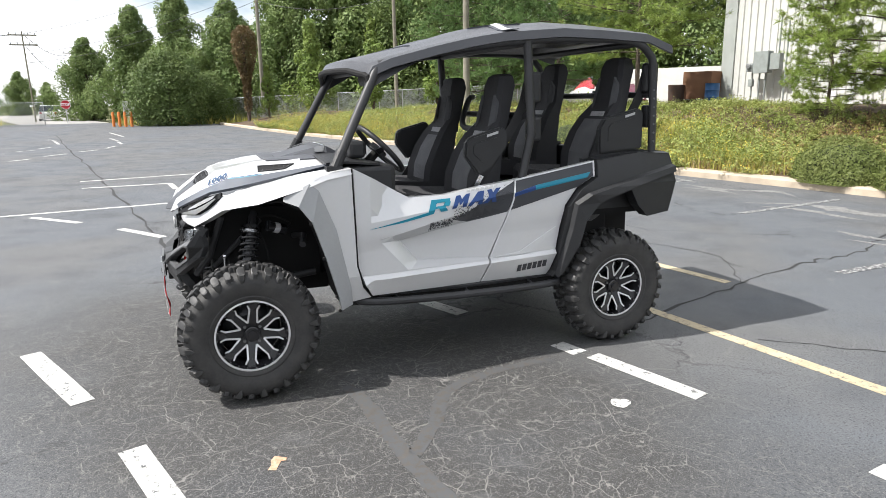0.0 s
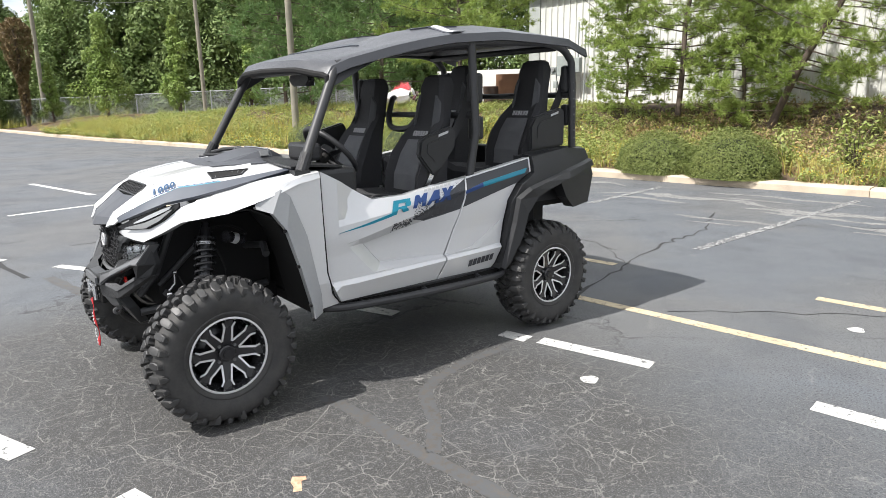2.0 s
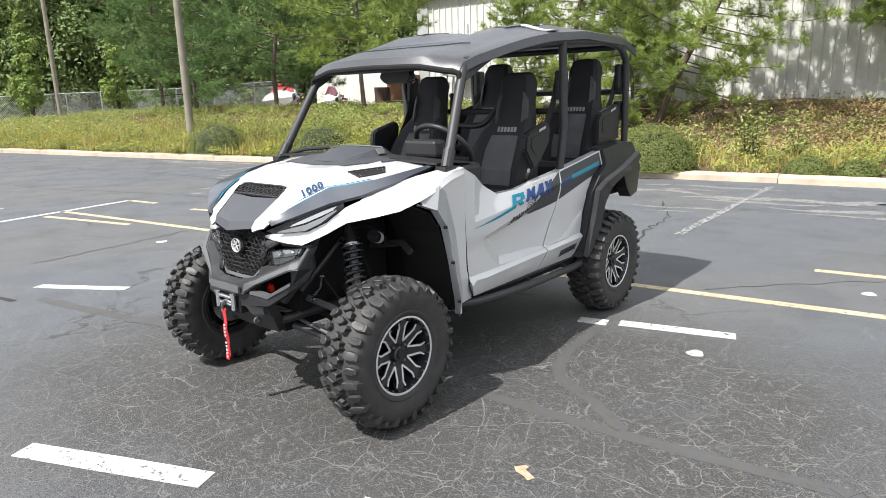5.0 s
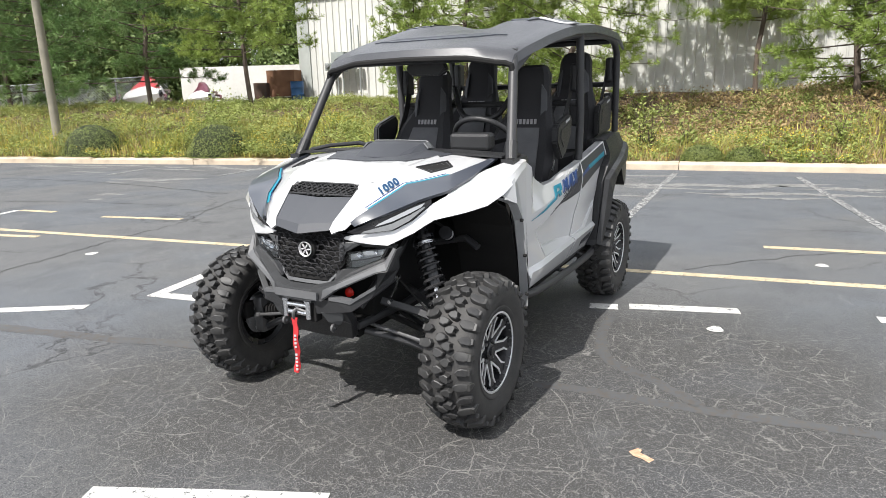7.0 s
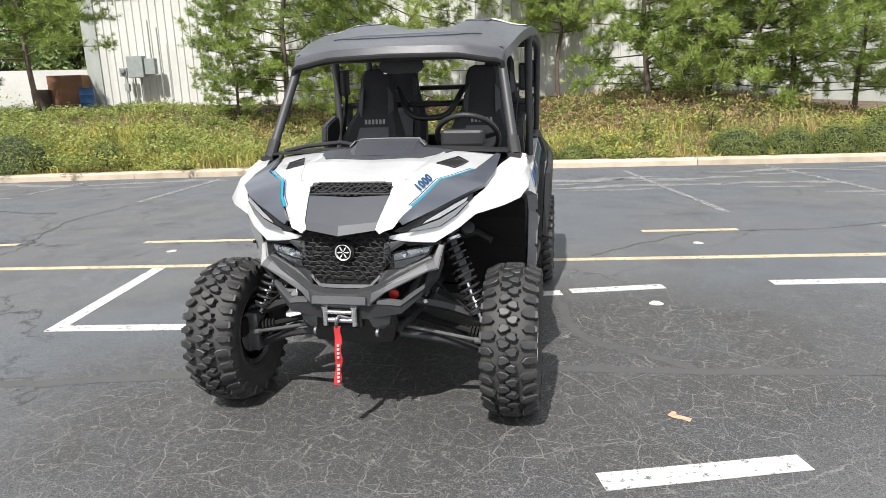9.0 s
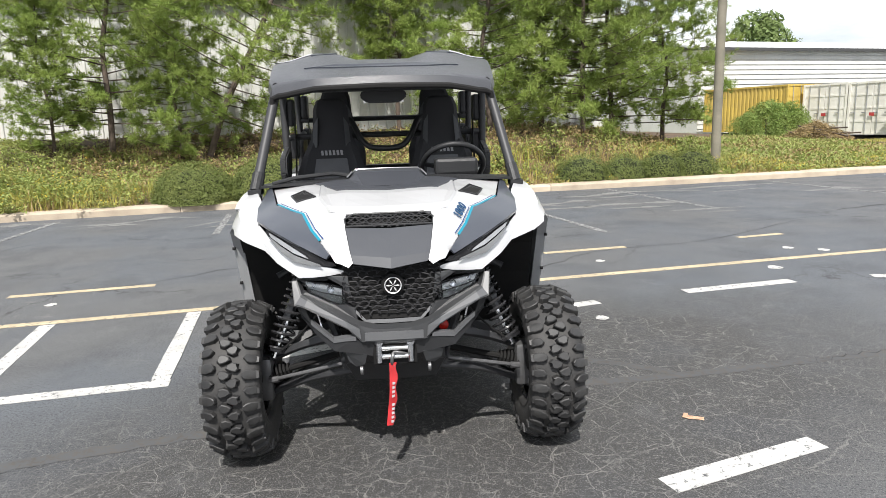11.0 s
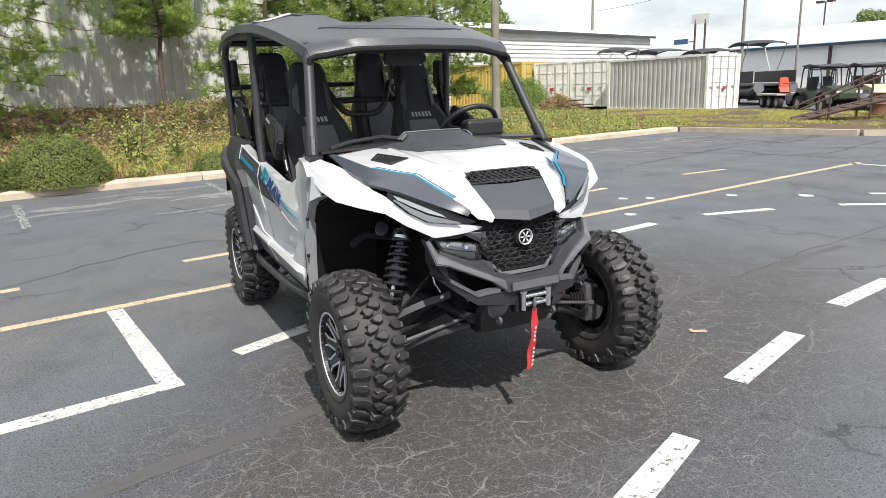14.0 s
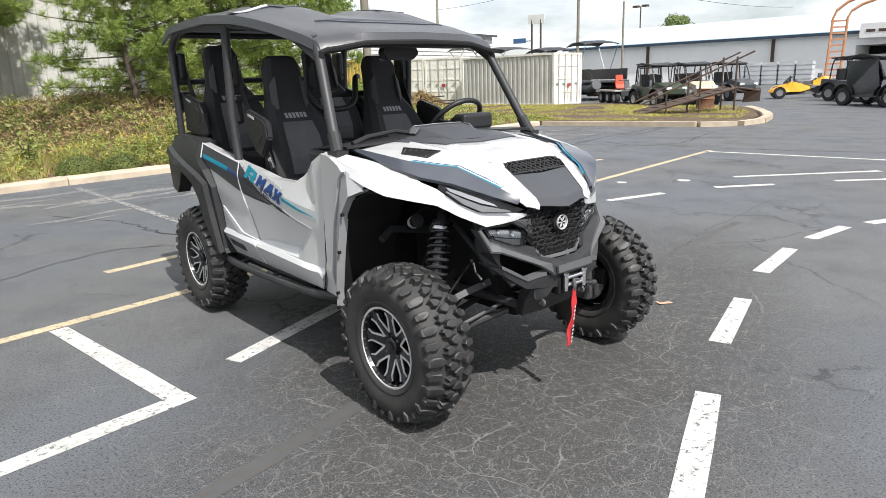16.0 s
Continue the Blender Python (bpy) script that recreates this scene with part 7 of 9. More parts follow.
for s in (-1, 1):
    z_cuts = [((0.6, z), (-1.1, z)) for z in (0.53, 0.66, 0.70, 0.75, 0.80, 0.85, 0.9, 0.96, 1.02, 1.07, 1.12)]
    ridge_cut = [((0.5, ridge_z(0.5)), (-0.7, ridge_z(-0.7))), ((0.5, ridge_z(0.5) + 0.020), (-0.7, ridge_z(-0.7) + 0.020)), ((0.5, ridge_z(0.5) + 0.0235), (-0.7, ridge_z(-0.7) + 0.0235)), ((0.452, 0.922), (-0.548, 1.057)), ((0.5, ridge_z(0.5) + 0.16), (-0.7, ridge_z(-0.7) + 0.16))]
    y_cuts = [((y, 0.4), (y, 1.3)) for y in (0.453, 0.38, 0.3, 0.22, 0.15, 0.1, 0.05, 0.0, -0.05, -0.1, -0.15, -0.2, -0.25, -0.3, -0.36, -0.41, -0.46, -0.55, -0.65, -0.75, -0.85, -0.95)] + [edge for pair in RELIEF for edge in (pair[0], pair[1], between(pair, 0.90), between(pair, 0.86))]
    b = panel([(0.545, 1.235), (0.42, 1.168), (0.29, 1.092), (0.22, 1.052), (0.0, 1.055), (-0.2, 1.085), (-0.462, 1.118), (-0.44, 1.0), (-0.36, 0.8), (-0.272, 0.6), (-0.238, 0.492), (0.455, 0.488), (0.50, 0.56), (0.533, 0.68)], door_x, z_cuts + ridge_cut + y_cuts, 0.05, s)
    front_door = part("front_door", b, BODY_WHITE, utv, "white moulded half door with angular creases")
    b = panel([(-0.472, 1.120), (-0.75, 1.163), (-1.035, 1.208), (-1.02, 1.115), (-0.90, 1.05), (-0.815, 0.94), (-0.735, 0.52), (-0.715, 0.488), (-0.248, 0.492), (-0.282, 0.6), (-0.37, 0.8), (-0.45, 1.0)], door_x, z_cuts + ridge_cut + y_cuts, 0.05, s)
    rear_door = part("rear_door", b, BODY_WHITE, utv, "white rear half door with dark upper band")

    def decal(name, outline, mat, parent, lift=0.0035, thick=0.003):
        b = panel(outline, lambda y, z: door_x(y, z) + lift, z_cuts + ridge_cut + y_cuts, thick, s)
        return part(name, b, mat, parent)

    # dark band, grey lead-in painting the shade of the down-facing facet, stripes
    decal("dark_band", [(-0.193, 0.975), (-0.460, 1.112), (-0.438, 0.995), (-0.408, 0.930), (-0.157, 0.876), (-0.060, 0.900)], INK, front_door)
    decal("grey_band", [(0.405, 0.821), (0.10, 0.893), (-0.055, 0.896), (-0.150, 0.874), (0.252, 0.798)], GREY_INK_SHADE, front_door, 0.0025)
    b = bmesh.new()
    rng = random.Random(4)
    for _ in range(620):
        y = rng.uniform(-0.44, 0.10)
        t = rng.random() ** 1.5
        z = 0.890 + (0.04 - y) * 0.33 + t * 0.085 - 0.02
        if y > -0.05:
            z = 0.872 + (0.10 - y) * 0.12 + rng.gauss(0, 0.012)
        w = rng.uniform(0.0016, 0.0042) * (1.2 - t)
        x = s * (door_x(y, z) + 0.004)
        slab(b, [(x, y - w, z - w), (x, y + w, z - w), (x, y + w, z + w), (x, y - w, z + w)], (-s * 0.002, 0, 0))
    part("pixel_fade", b, INK, front_door, kind="stuff")
    decal("teal_stripe", [(0.462, 0.884), (0.106, 0.962), (0.112, 0.944), (0.24, 0.918)], TEAL, front_door, 0.005)
    decal("dark_band", [(-0.472, 1.112), (-0.75, 1.157), (-1.030, 1.202), (-1.018, 1.120), (-0.905, 1.053), (-0.418, 0.935), (-0.448, 1.0)], INK, rear_door)
    decal("teal_stripe", [(-0.60, 1.080), (-1.0, 1.143), (-0.972, 1.110), (-0.60, 1.052)], TEAL, rear_door, 0.005)
    decal("blue_stripe", [(-0.455, 1.040), (-0.60, 1.080), (-0.60, 1.052), (-0.452, 1.018)], BLUE, rear_door, 0.005)
    decal("silver_edge", [(-0.470, 1.123), (-0.75, 1.166), (-1.038, 1.212), (-1.024, 1.112), (-1.014, 1.112), (-1.026, 1.203), (-0.75, 1.158), (-0.470, 1.115)], PIPING, rear_door, 0.007)
    decal("silver_edge", [(-0.466, 1.124), (-0.474, 1.122), (-0.452, 0.998), (-0.372, 0.80), (-0.252, 0.50), (-0.245, 0.50), (-0.364, 0.80), (-0.443, 1.0)], PIPING, rear_door, 0.004)
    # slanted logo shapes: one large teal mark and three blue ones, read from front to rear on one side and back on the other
    def mark(corners, outline):
        out = []
        for u, v in outline:
            p0, p1 = Vector(corners[0]).lerp(Vector(corners[1]), u), Vector(corners[3]).lerp(Vector(corners[2]), u)
            y, z = p0.lerp(p1, v)
            if s > 0:
                ym = -0.242 - y
                y, z = ym, z + 0.20 * (y - ym)
            out.append((y, z))
        return out

    def bar(u0, u1, v0, v1):
        return [(u0, v0), (u1, v0), (u1, v1), (u0, v1)]
    BIG, SMALL = ((0.118, 0.945), (-0.012, 0.966), (-0.040, 1.036), (0.086, 1.030)), ((-0.038, 0.972), (-0.328, 0.998), (-0.360, 1.080), (-0.072, 1.046))
    for cn, outline, mt in ((BIG, bar(0, 0.30, 0, 1), TEAL), (BIG, bar(0.30, 0.94, 0.74, 1), TEAL), (BIG, bar(0.70, 1.0, 0.40, 0.74), TEAL), (BIG, bar(0.30, 0.80, 0.34, 0.50), TEAL), (BIG, [(0.48, 0.34), (0.66, 0), (1.0, 0), (0.80, 0.34)], TEAL),
                            (SMALL, [(0, 0), (0.09, 0), (0.10, 0.50), (0.155, 0.22), (0.21, 0.50), (0.22, 0), (0.31, 0), (0.31, 1), (0.22, 1), (0.155, 0.66), (0.09, 1), (0, 1)], BLUE),
                            (SMALL, [(0.34, 0), (0.44, 0), (0.475, 0.24), (0.565, 0.24), (0.57, 0), (0.67, 0), (0.63, 1), (0.49, 1)], BLUE),
                            (SMALL, [(0.68, 0), (0.79, 0), (0.855, 0.28), (0.90, 0), (1.0, 0), (0.925, 0.50), (1.02, 1), (0.91, 1), (0.855, 0.72), (0.81, 1), (0.70, 1), (0.785, 0.50)], BLUE)):
        decal("logo_mark", mark(cn, outline), mt, front_door, 0.007)
    for k in range(7):
        decal("small_mark", mark(SMALL, bar(0.22 + k * 0.105, 0.29 + k * 0.105, 1.12, 1.30)), GREY_INK_SHADE, front_door, 0.006)
    for k in range(6):
        y0 = -0.488 - k * 0.036
        decal("word_bar", [(y0, 0.535 + k * 0.003), (y0 - 0.026, 0.537 + k * 0.003), (y0 - 0.026, 0.583 + k * 0.003), (y0, 0.581 + k * 0.003)], INK, rear_door, 0.005)
    # grey facet of the rear door
    b = panel([(-0.295, 0.640), (-0.47, 0.648), (-0.56, 0.655), (-0.752, 0.775), (-0.760, 0.810), (-0.50, 0.668)], lambda y, z: door_x(y, z) + 0.006, z_cuts + ridge_cut, 0.008, s)
    part("facet", b, FACET_GREY, rear_door)
    # door edge seams
    b = bmesh.new()
    tube(b, [(s * 0.752, 0.553, 1.235), (s * 0.768, 0.542, 0.68), (s * 0.760, 0.505, 0.54), (s * 0.748, 0.462, 0.484)], 0.0035, 6)
    part("seam_trim", b, UNDER, front_door)

    # front fender: side panel behind the arch, silver flare, crown
    def fender_x(y, z):
        x = 0.768 + 0.03 * smooth_step(0.55, 0.85, y)
        if z < 0.62:
            x -= (0.62 - z) * 0.25
        return x
    b = panel([(0.560, 1.236), (0.66, 1.225), (0.76, 1.19), (0.795, 1.165), (0.75, 1.13), (0.66, 0.90), (0.585, 0.56), (0.585, 0.462), (0.46, 0.478), (0.512, 0.545), (0.548, 0.68)], fender_x, [((0.9, z), (0.4, z)) for z in (0.56, 0.62, 0.78, 0.92, 1.05, 1.15)] + [((0.66, 0.4), (0.66, 1.3)), ((0.575, 1.16), (0.73, 1.19))], 0.05, s)
    fender = part("front_fender", b, BODY_WHITE, utv, "white front fender panel with angular flare")
    R = [(0.94, 1.105, 0.795), (0.80, 1.170, 0.800), (0.75, 1.130, 0.798), (0.66, 0.905, 0.785), (0.585, 0.560, 0.766), (0.578, 0.455, 0.756)]
    A = [(0.945, 1.085, 0.815), (0.87, 1.055, 0.842), (0.80, 0.960, 0.846), (0.735, 0.760, 0.838), (0.672, 0.530, 0.825), (0.655, 0.445, 0.815)]
    if s > 0:
        R, A = [[(y, z, x * 0.968) for y, z, x in row] for row in (R, A)]
    b = bmesh.new()
    loft(b, [[(s * x, y, z) for y, z, x in R], [(s * x, y, z) for y, z, x in A], [(s * (x - 0.05), y - 0.004, z - 0.004) for y, z, x in A]])
    thicken(b, 0.01)
    part("fender_flare", b, FLARE_GREY, fender, "pale silver-grey fender flare")
    for i in range(4):
        y, z, x = A[2 + min(i, 3)]
        b = bmesh.new()
        tube(b, [(s * (x - 0.01), y + 0.012, z), (s * (x + 0.004), y + 0.012, z)], 0.009, 8)
        part("rivet", b, UNDER, fender)
    # crown from the hood edge out over the wheel, and the cheek that carries it on under the lamp
    f = 0.968 if s > 0 else 1.0
    K = (0.612, 1.165, 1.134)
    seam = [K, (0.606, 1.212, 1.080), (0.575, 1.252, 1.022)]
    C0 = [(0.735, 0.565, 1.243), (0.690, 0.70, 1.232), (0.655, 0.82, 1.212), (0.622, 0.96, 1.183), (0.610, 1.08, 1.157), K]
    C1 = [(0.765 * f, 0.56, 1.238), (0.782 * f, 0.70, 1.215), (0.785 * f, 0.81, 1.188), (0.768 * f, 0.96, 1.160), (0.728 * f, 1.08, 1.132), (0.668 * f, 1.165, 1.108)]
    C2 = [(0.773 * f, 0.56, 1.206), (0.795 * f, 0.70, 1.186), (0.805 * f, 0.80, 1.152), (0.805 * f, 0.95, 1.110), (0.772 * f, 1.07, 1.072), (0.705 * f, 1.165, 1.052)]
    b = bmesh.new()
    loft(b, [[(s * x, y, z) for x, y, z in row + [seam[k]]] for k, row in enumerate((C0, C1, C2))] + [[(s * (x - 0.05), y - 0.03, z + 0.004) for x, y, z in C2 + [seam[2]]]])
    thicken(b, 0.006)
    part("fender_crown", b, BODY_WHITE, fender, smooth=True)
    U = [(0.566, 1.240, 1.100), (0.50, 1.307, 1.030), (0.43, 1.364, 0.988), (0.34, 1.417, 0.978), (0.262, 1.452, 0.972), (0.205, 1.462, 0.958)]
    L = [(0.550, 1.279, 1.005), (0.510, 1.322, 0.974), (0.41, 1.396, 0.920), (0.34, 1.428, 0.927), (0.270, 1.452, 0.937), (0.212, 1.460, 0.948)]
    M = [((a[0] + c[0]) / 2 + 0.002, (a[1] + c[1]) / 2 + 0.002, (a[2] + c[2]) / 2) for a, c in zip(U, L)]
    b = bmesh.new()
    loft(b, [[(s * x, y - 0.006, z - 0.003) for x, y, z in [seam[k]] + row] for k, row in enumerate((U, M, L))] + [[(s * x * 0.96, y - 0.06, z) for x, y, z in [seam[2]] + L]])
    thicken(b, 0.006)
    part("cheek", b, BODY_WHITE, utv, "white cheek panel under the headlight", smooth=True)

    # upper lamp: dark housing, pale light bar and a grey lower facet
    H = [(0.238, 1.466, 0.982), (0.32, 1.425, 1.020), (0.42, 1.360, 1.062), (0.50, 1.295, 1.098), (0.565, 1.240, 1.120)]
    G = [(0.262, 1.450, 0.973), (0.34, 1.414, 0.979), (0.43, 1.361, 0.989), (0.50, 1.304, 1.031), (0.566, 1.240, 1.101)]

    def lamp_at(j, v, out=0.0):
        i = min(int(j), 3)
        top, low = Vector(H[i]).lerp(Vector(H[i + 1]), j - i), Vector(G[i]).lerp(Vector(G[i + 1]), j - i)
        p = top.lerp(low, v)
        return (s * p.x, p.y + out, p.z)

    b = bmesh.new()
    loft(b, [[lamp_at(j, v, 0.002) for j in range(5)] for v in (0, 0.5, 1.02)])
    thicken(b, 0.012)
    lamp = part("headlight", b, RIM_BLACK, utv, "slim dark headlight with a frosted light bar")
    b = bmesh.new()
    loft(b, [[lamp_at(j, v, 0.018) for j, v in ((1.5, 0.36), (2.2, 0.22), (3.0, 0.18), (3.75, 0.22))], [lamp_at(j, v, 0.019) for j, v in ((1.35, 0.50), (2.05, 0.48), (2.85, 0.48), (3.55, 0.55))]])
    thicken(b, 0.006)
    part("light_bar", b, LAMP_WHITE, lamp, "frosted light bar")
    b = bmesh.new()
    loft(b, [[lamp_at(j, v, 0.017) for j, v in ((0.75, 0.70), (1.3, 0.64), (2.05, 0.60), (2.9, 0.60), (3.7, 0.70))], [lamp_at(j, v, 0.019) for j, v in ((0.5, 0.98), (1.2, 0.99), (2.0, 0.99), (2.9, 0.98), (3.75, 0.96))]])
    thicken(b, 0.006)
    part("lower_facet", b, LAMP_GREY, lamp, "smoked grey lower lamp facet")
    # lower lamp
    q = [(0.203, 1.425, 0.874), (0.300, 1.396, 0.890), (0.400, 1.364, 0.903), (0.374, 1.374, 0.852), (0.265, 1.408, 0.800), (0.205, 1.425, 0.790)]
    b = bmesh.new()
    slab(b, [(s * x, y, z) for x, y, z in q], (0, -0.05, 0))
    lower = part("fog_lamp", b, RIM_BLACK, utv, "dark recessed lamp with clear lens")
    cx, cy, cz = [sum(p[i] for p in q) / 6 for i in range(3)]
    b = bmesh.new()
    slab(b, [(s * x, y + 0.010, z) for x, y, z in ((0.222, 1.418, 0.868), (0.300, 1.394, 0.884), (0.386, 1.366, 0.896), (0.372, 1.371, 0.868), (0.300, 1.394, 0.850), (0.222, 1.418, 0.838))], (0, -0.006, 0))
    part("reflector", b, LAMP_WHITE, lower)
    b = bmesh.new()
    slab(b, [(s * x, y + 0.008, z) for x, y, z in ((0.225, 1.418, 0.832), (0.300, 1.394, 0.844), (0.366, 1.373, 0.860), (0.355, 1.378, 0.848), (0.262, 1.406, 0.806), (0.225, 1.418, 0.802))], (0, -0.006, 0))
    part("lower_reflector", b, LAMP_GREY, lower)
    for px, py, pz, pr in ((0.272, 1.413, 0.868, 0.016), (0.345, 1.390, 0.882, 0.010)):
        b = bmesh.new()
        lathe(b, [(0.0, 0.001), (pr * 0.5, 0.002), (pr, 0.008), (pr, 0.0)], 14)
        part("bulb_cup", b, CHROME, lower, m=pose(s * px, py, pz, 0, 0, 90))
    b = bmesh.new()
    slab(b, [(s * (cx + (x - cx) * 0.95), cy + (y - cy) * 0.95 + 0.030, cz + (z - cz) * 0.95) for x, y, z in q], (0, -0.005, 0))
    part("lens", b, LAMP_LENS, lower)

# -- hood --
# stations from the lip to the windscreen; at each the centre, panel edge, ridge, white edge and outer edge
HOOD = (
    ((0.0, 1.540, 0.978), (0.163, 1.500, 0.997), (0.183, 1.512, 0.980), (0.238, 1.484, 0.998), (0.240, 1.464, 0.984)),
    ((0.0, 1.520, 1.020), (0.173, 1.482, 1.032), (0.212, 1.474, 1.056), (0.272, 1.436, 1.040), (0.300, 1.440, 1.012)),
    ((0.0, 1.368, 1.125), (0.198, 1.352, 1.132), (0.240, 1.345, 1.150), (0.345, 1.318, 1.106), (0.420, 1.362, 1.064)),
    ((0.0, 1.285, 1.176), (0.195, 1.287, 1.180), (0.256, 1.272, 1.184), (0.395, 1.180, 1.164), (0.520, 1.285, 1.110)),
    ((0.0, 1.245, 1.206), (0.200, 1.240, 1.208), (0.262, 1.210, 1.210), (0.452, 1.115, 1.173), (0.606, 1.160, 1.139)),
    ((0.0, 1.020, 1.242), (0.205, 1.020, 1.252), (0.285, 1.020, 1.247), (0.535, 1.015, 1.192), (0.632, 0.975, 1.176)),
    ((0.0, 0.660, 1.278), (0.210, 0.660, 1.282), (0.310, 0.660, 1.276), (0.615, 0.640, 1.246), (0.630, 0.620, 1.242)),
)


def hood_cols(t):
    f = t * (len(HOOD) - 1)
    i = min(int(f), len(HOOD) - 2)
    return [Vector(a).lerp(Vector(c), f - i) for a, c in zip(HOOD[i], HOOD[i + 1])]


def hood_edge(t):
    """Where the white of the hood meets its dark side panel."""
    return hood_cols(t)[3].x


def hood_point(x, t, lift=0.0):
    """A point on the hood: x across, t from 0 at the lip to 1 at the windscreen."""
    cols = hood_cols(t)
    u = abs(x)
    for a, c in zip(cols, cols[1:]):
        if u <= c.x or c is cols[-1]:
            p = a.lerp(c, (u - a.x) / max(1e-4, c.x - a.x))
            break
    return Vector((u if x >= 0 else -u, p.y, p.z + lift))


ts = [0, 1 / 12, 1 / 6, 0.25, 1 / 3, 0.417, 0.5, 0.583, 2 / 3, 0.75, 5 / 6, 0.9, 1.0]


def hood_rows(t):
    c = hood_cols(t)
    half = [c[0], c[0].lerp(c[1], 0.5), c[1], c[2], c[2].lerp(c[3], 0.5) + Vector((0, 0, 0.003)), c[3]]
    return [Vector((-v.x, v.y, v.z)) for v in half[:0:-1]] + half


b = bmesh.new()
vs = [[b.verts.new(p) for p in hood_rows(t)] for t in ts]
for i in range(len(ts) - 1):
    for j in range(10):
        if ts[i] < 0.49 and 3 <= j <= 6:
            continue
        b.faces.new((vs[i][j], vs[i][j + 1], vs[i + 1][j + 1], vs[i + 1][j]))
thicken(b, 0.012)
hood = part("hood", b, BODY_WHITE, utv, "white sculpted hood with black scoop")
# black centre panel between lip and scoop
b = bmesh.new()
loft(b, [[hood_cols(t)[0].lerp(hood_cols(t)[1], abs(k)) * 1.0 + Vector(((-2 if k < 0 else 0) * hood_cols(t)[1].x * abs(k), 0, -0.004)) for k in (-0.985, -0.5, 0, 0.5, 0.985)] for t in (0.0, 0.06, 1 / 6, 0.25, 1 / 3)])
thicken(b, 0.012)
part("hood_panel", b, PANEL_GREY, hood, "satin charcoal centre panel with a folded lip")
# scoop with a wire net
mouth = [(-0.193, 0.335), (0.193, 0.335), (0.200, 0.43), (0.158, 0.497), (-0.158, 0.497), (-0.200, 0.43)]
b = bmesh.new()
vs = loft(b, [[hood_point(x, t, 0.001) for x, t in mouth], [hood_point(x * 0.97, t, -0.012) + Vector((0, -0.05, 0)) for x, t in mouth]], close_u=True)
b.faces.new(vs[1])
thicken(b, 0.004)
part("scoop_back", b, UNDER, hood)
b = bmesh.new()
tube(b, [hood_point(x, t, 0.0) for x, t in mouth], 0.005, 6, closed=True)
part("scoop_rim", b, BODY_BLACK, hood)
b = bmesh.new()
rng = random.Random(12)
for k in range(-7, 8):
    for d in (-1, 1):
        run = []
        for i in range(4):
            t = 0.34 + 0.052 * i
            x = k * 0.034 + d * (i - 1.5) * 0.026 + rng.uniform(-0.004, 0.004)
            if abs(x) < 0.19 - max(0, i - 2) * 0.03:
                run.append(hood_point(x, t, -0.002))
        if len(run) > 1:
            tube(b, run, 0.0036, 5)
for t in (0.375, 0.445):
    tube(b, [hood_point(-0.19 + 0.38 * k / 14, t + rng.uniform(-0.01, 0.01), 0.0) for k in range(15)], 0.003, 5)
part("scoop_net", b, NET_BLACK, hood, "black wire net in the scoop")
for s in (-1, 1):
    # dark side panel of the hood, teal edge, vent
    b = bmesh.new()
    loft(b, [[hood_cols(t)[3].lerp(hood_cols(t)[4], k / 4) * 1.0 + Vector((0.009, 0.012, 0.013)) for t in ts[1:]] for k in range(5)])
    for v in b.verts:
        v.co.x *= s
    thicken(b, 0.014)
    side = part("hood_side", b, SIDE_NAVY, utv, "satin charcoal hood side panel", smooth=True)
    run = (0.24, 0.333, 0.42, 0.5, 0.58, 0.667, 0.75, 0.833)
    for nm, d0, d1, mt in (("teal_line", -0.001, 0.011, TEAL), ("blue_line", -0.013, -0.009, BLUE)):
        b = bmesh.new()
        loft(b, [[hood_point(s * (hood_edge(t) + d), t, 0.016) for t in run] for d in (d0, d1)])
        thicken(b, 0.002)
        part(nm, b, mt, side)
    b = bmesh.new()
    pts = [hood_point(s * 0.355, 0.835, 0.004), hood_point(s * 0.445, 0.825, 0.004), hood_point(s * 0.490, 0.895, 0.004), hood_point(s * 0.430, 0.925, 0.004)]
    slab(b, pts, (0, 0, -0.010))
    vent = part("hood_vent", b, UNDER, hood, "black hood vent")
    b = bmesh.new()
    tube(b, [p + Vector((0, 0, 0.001)) for p in pts], 0.0045, 6, closed=True)
    part("vent_rim", b, BODY_BLACK, vent)
    for k in range(6):
        b = bmesh.new()
        t = (k + 0.6) / 6.2
        p, q = pts[0].lerp(pts[3], t), pts[1].lerp(pts[2], t)
        p, q = p.lerp(q, 0.10), q.lerp(p, 0.10)
        slab(b, [p, q, q + Vector((0, -0.010, 0.002)), p + Vector((0, -0.010, 0.002))], (0, 0, -0.003))
        part("slat", b, CHARCOAL, vent)
    # raised white crease from the scoop back to the vent
    b = bmesh.new()
    loft(b, [[hood_point(s * (x + d), t, h) for x, t in ((0.262, 0.50), (0.285, 0.66), (0.33, 0.82), (0.345, 0.95))] for d, h in ((-0.035, 0.0), (0.0, 0.010), (0.012, 0.0))])
    thicken(b, 0.006)
    part("crease", b, BODY_WHITE, hood)
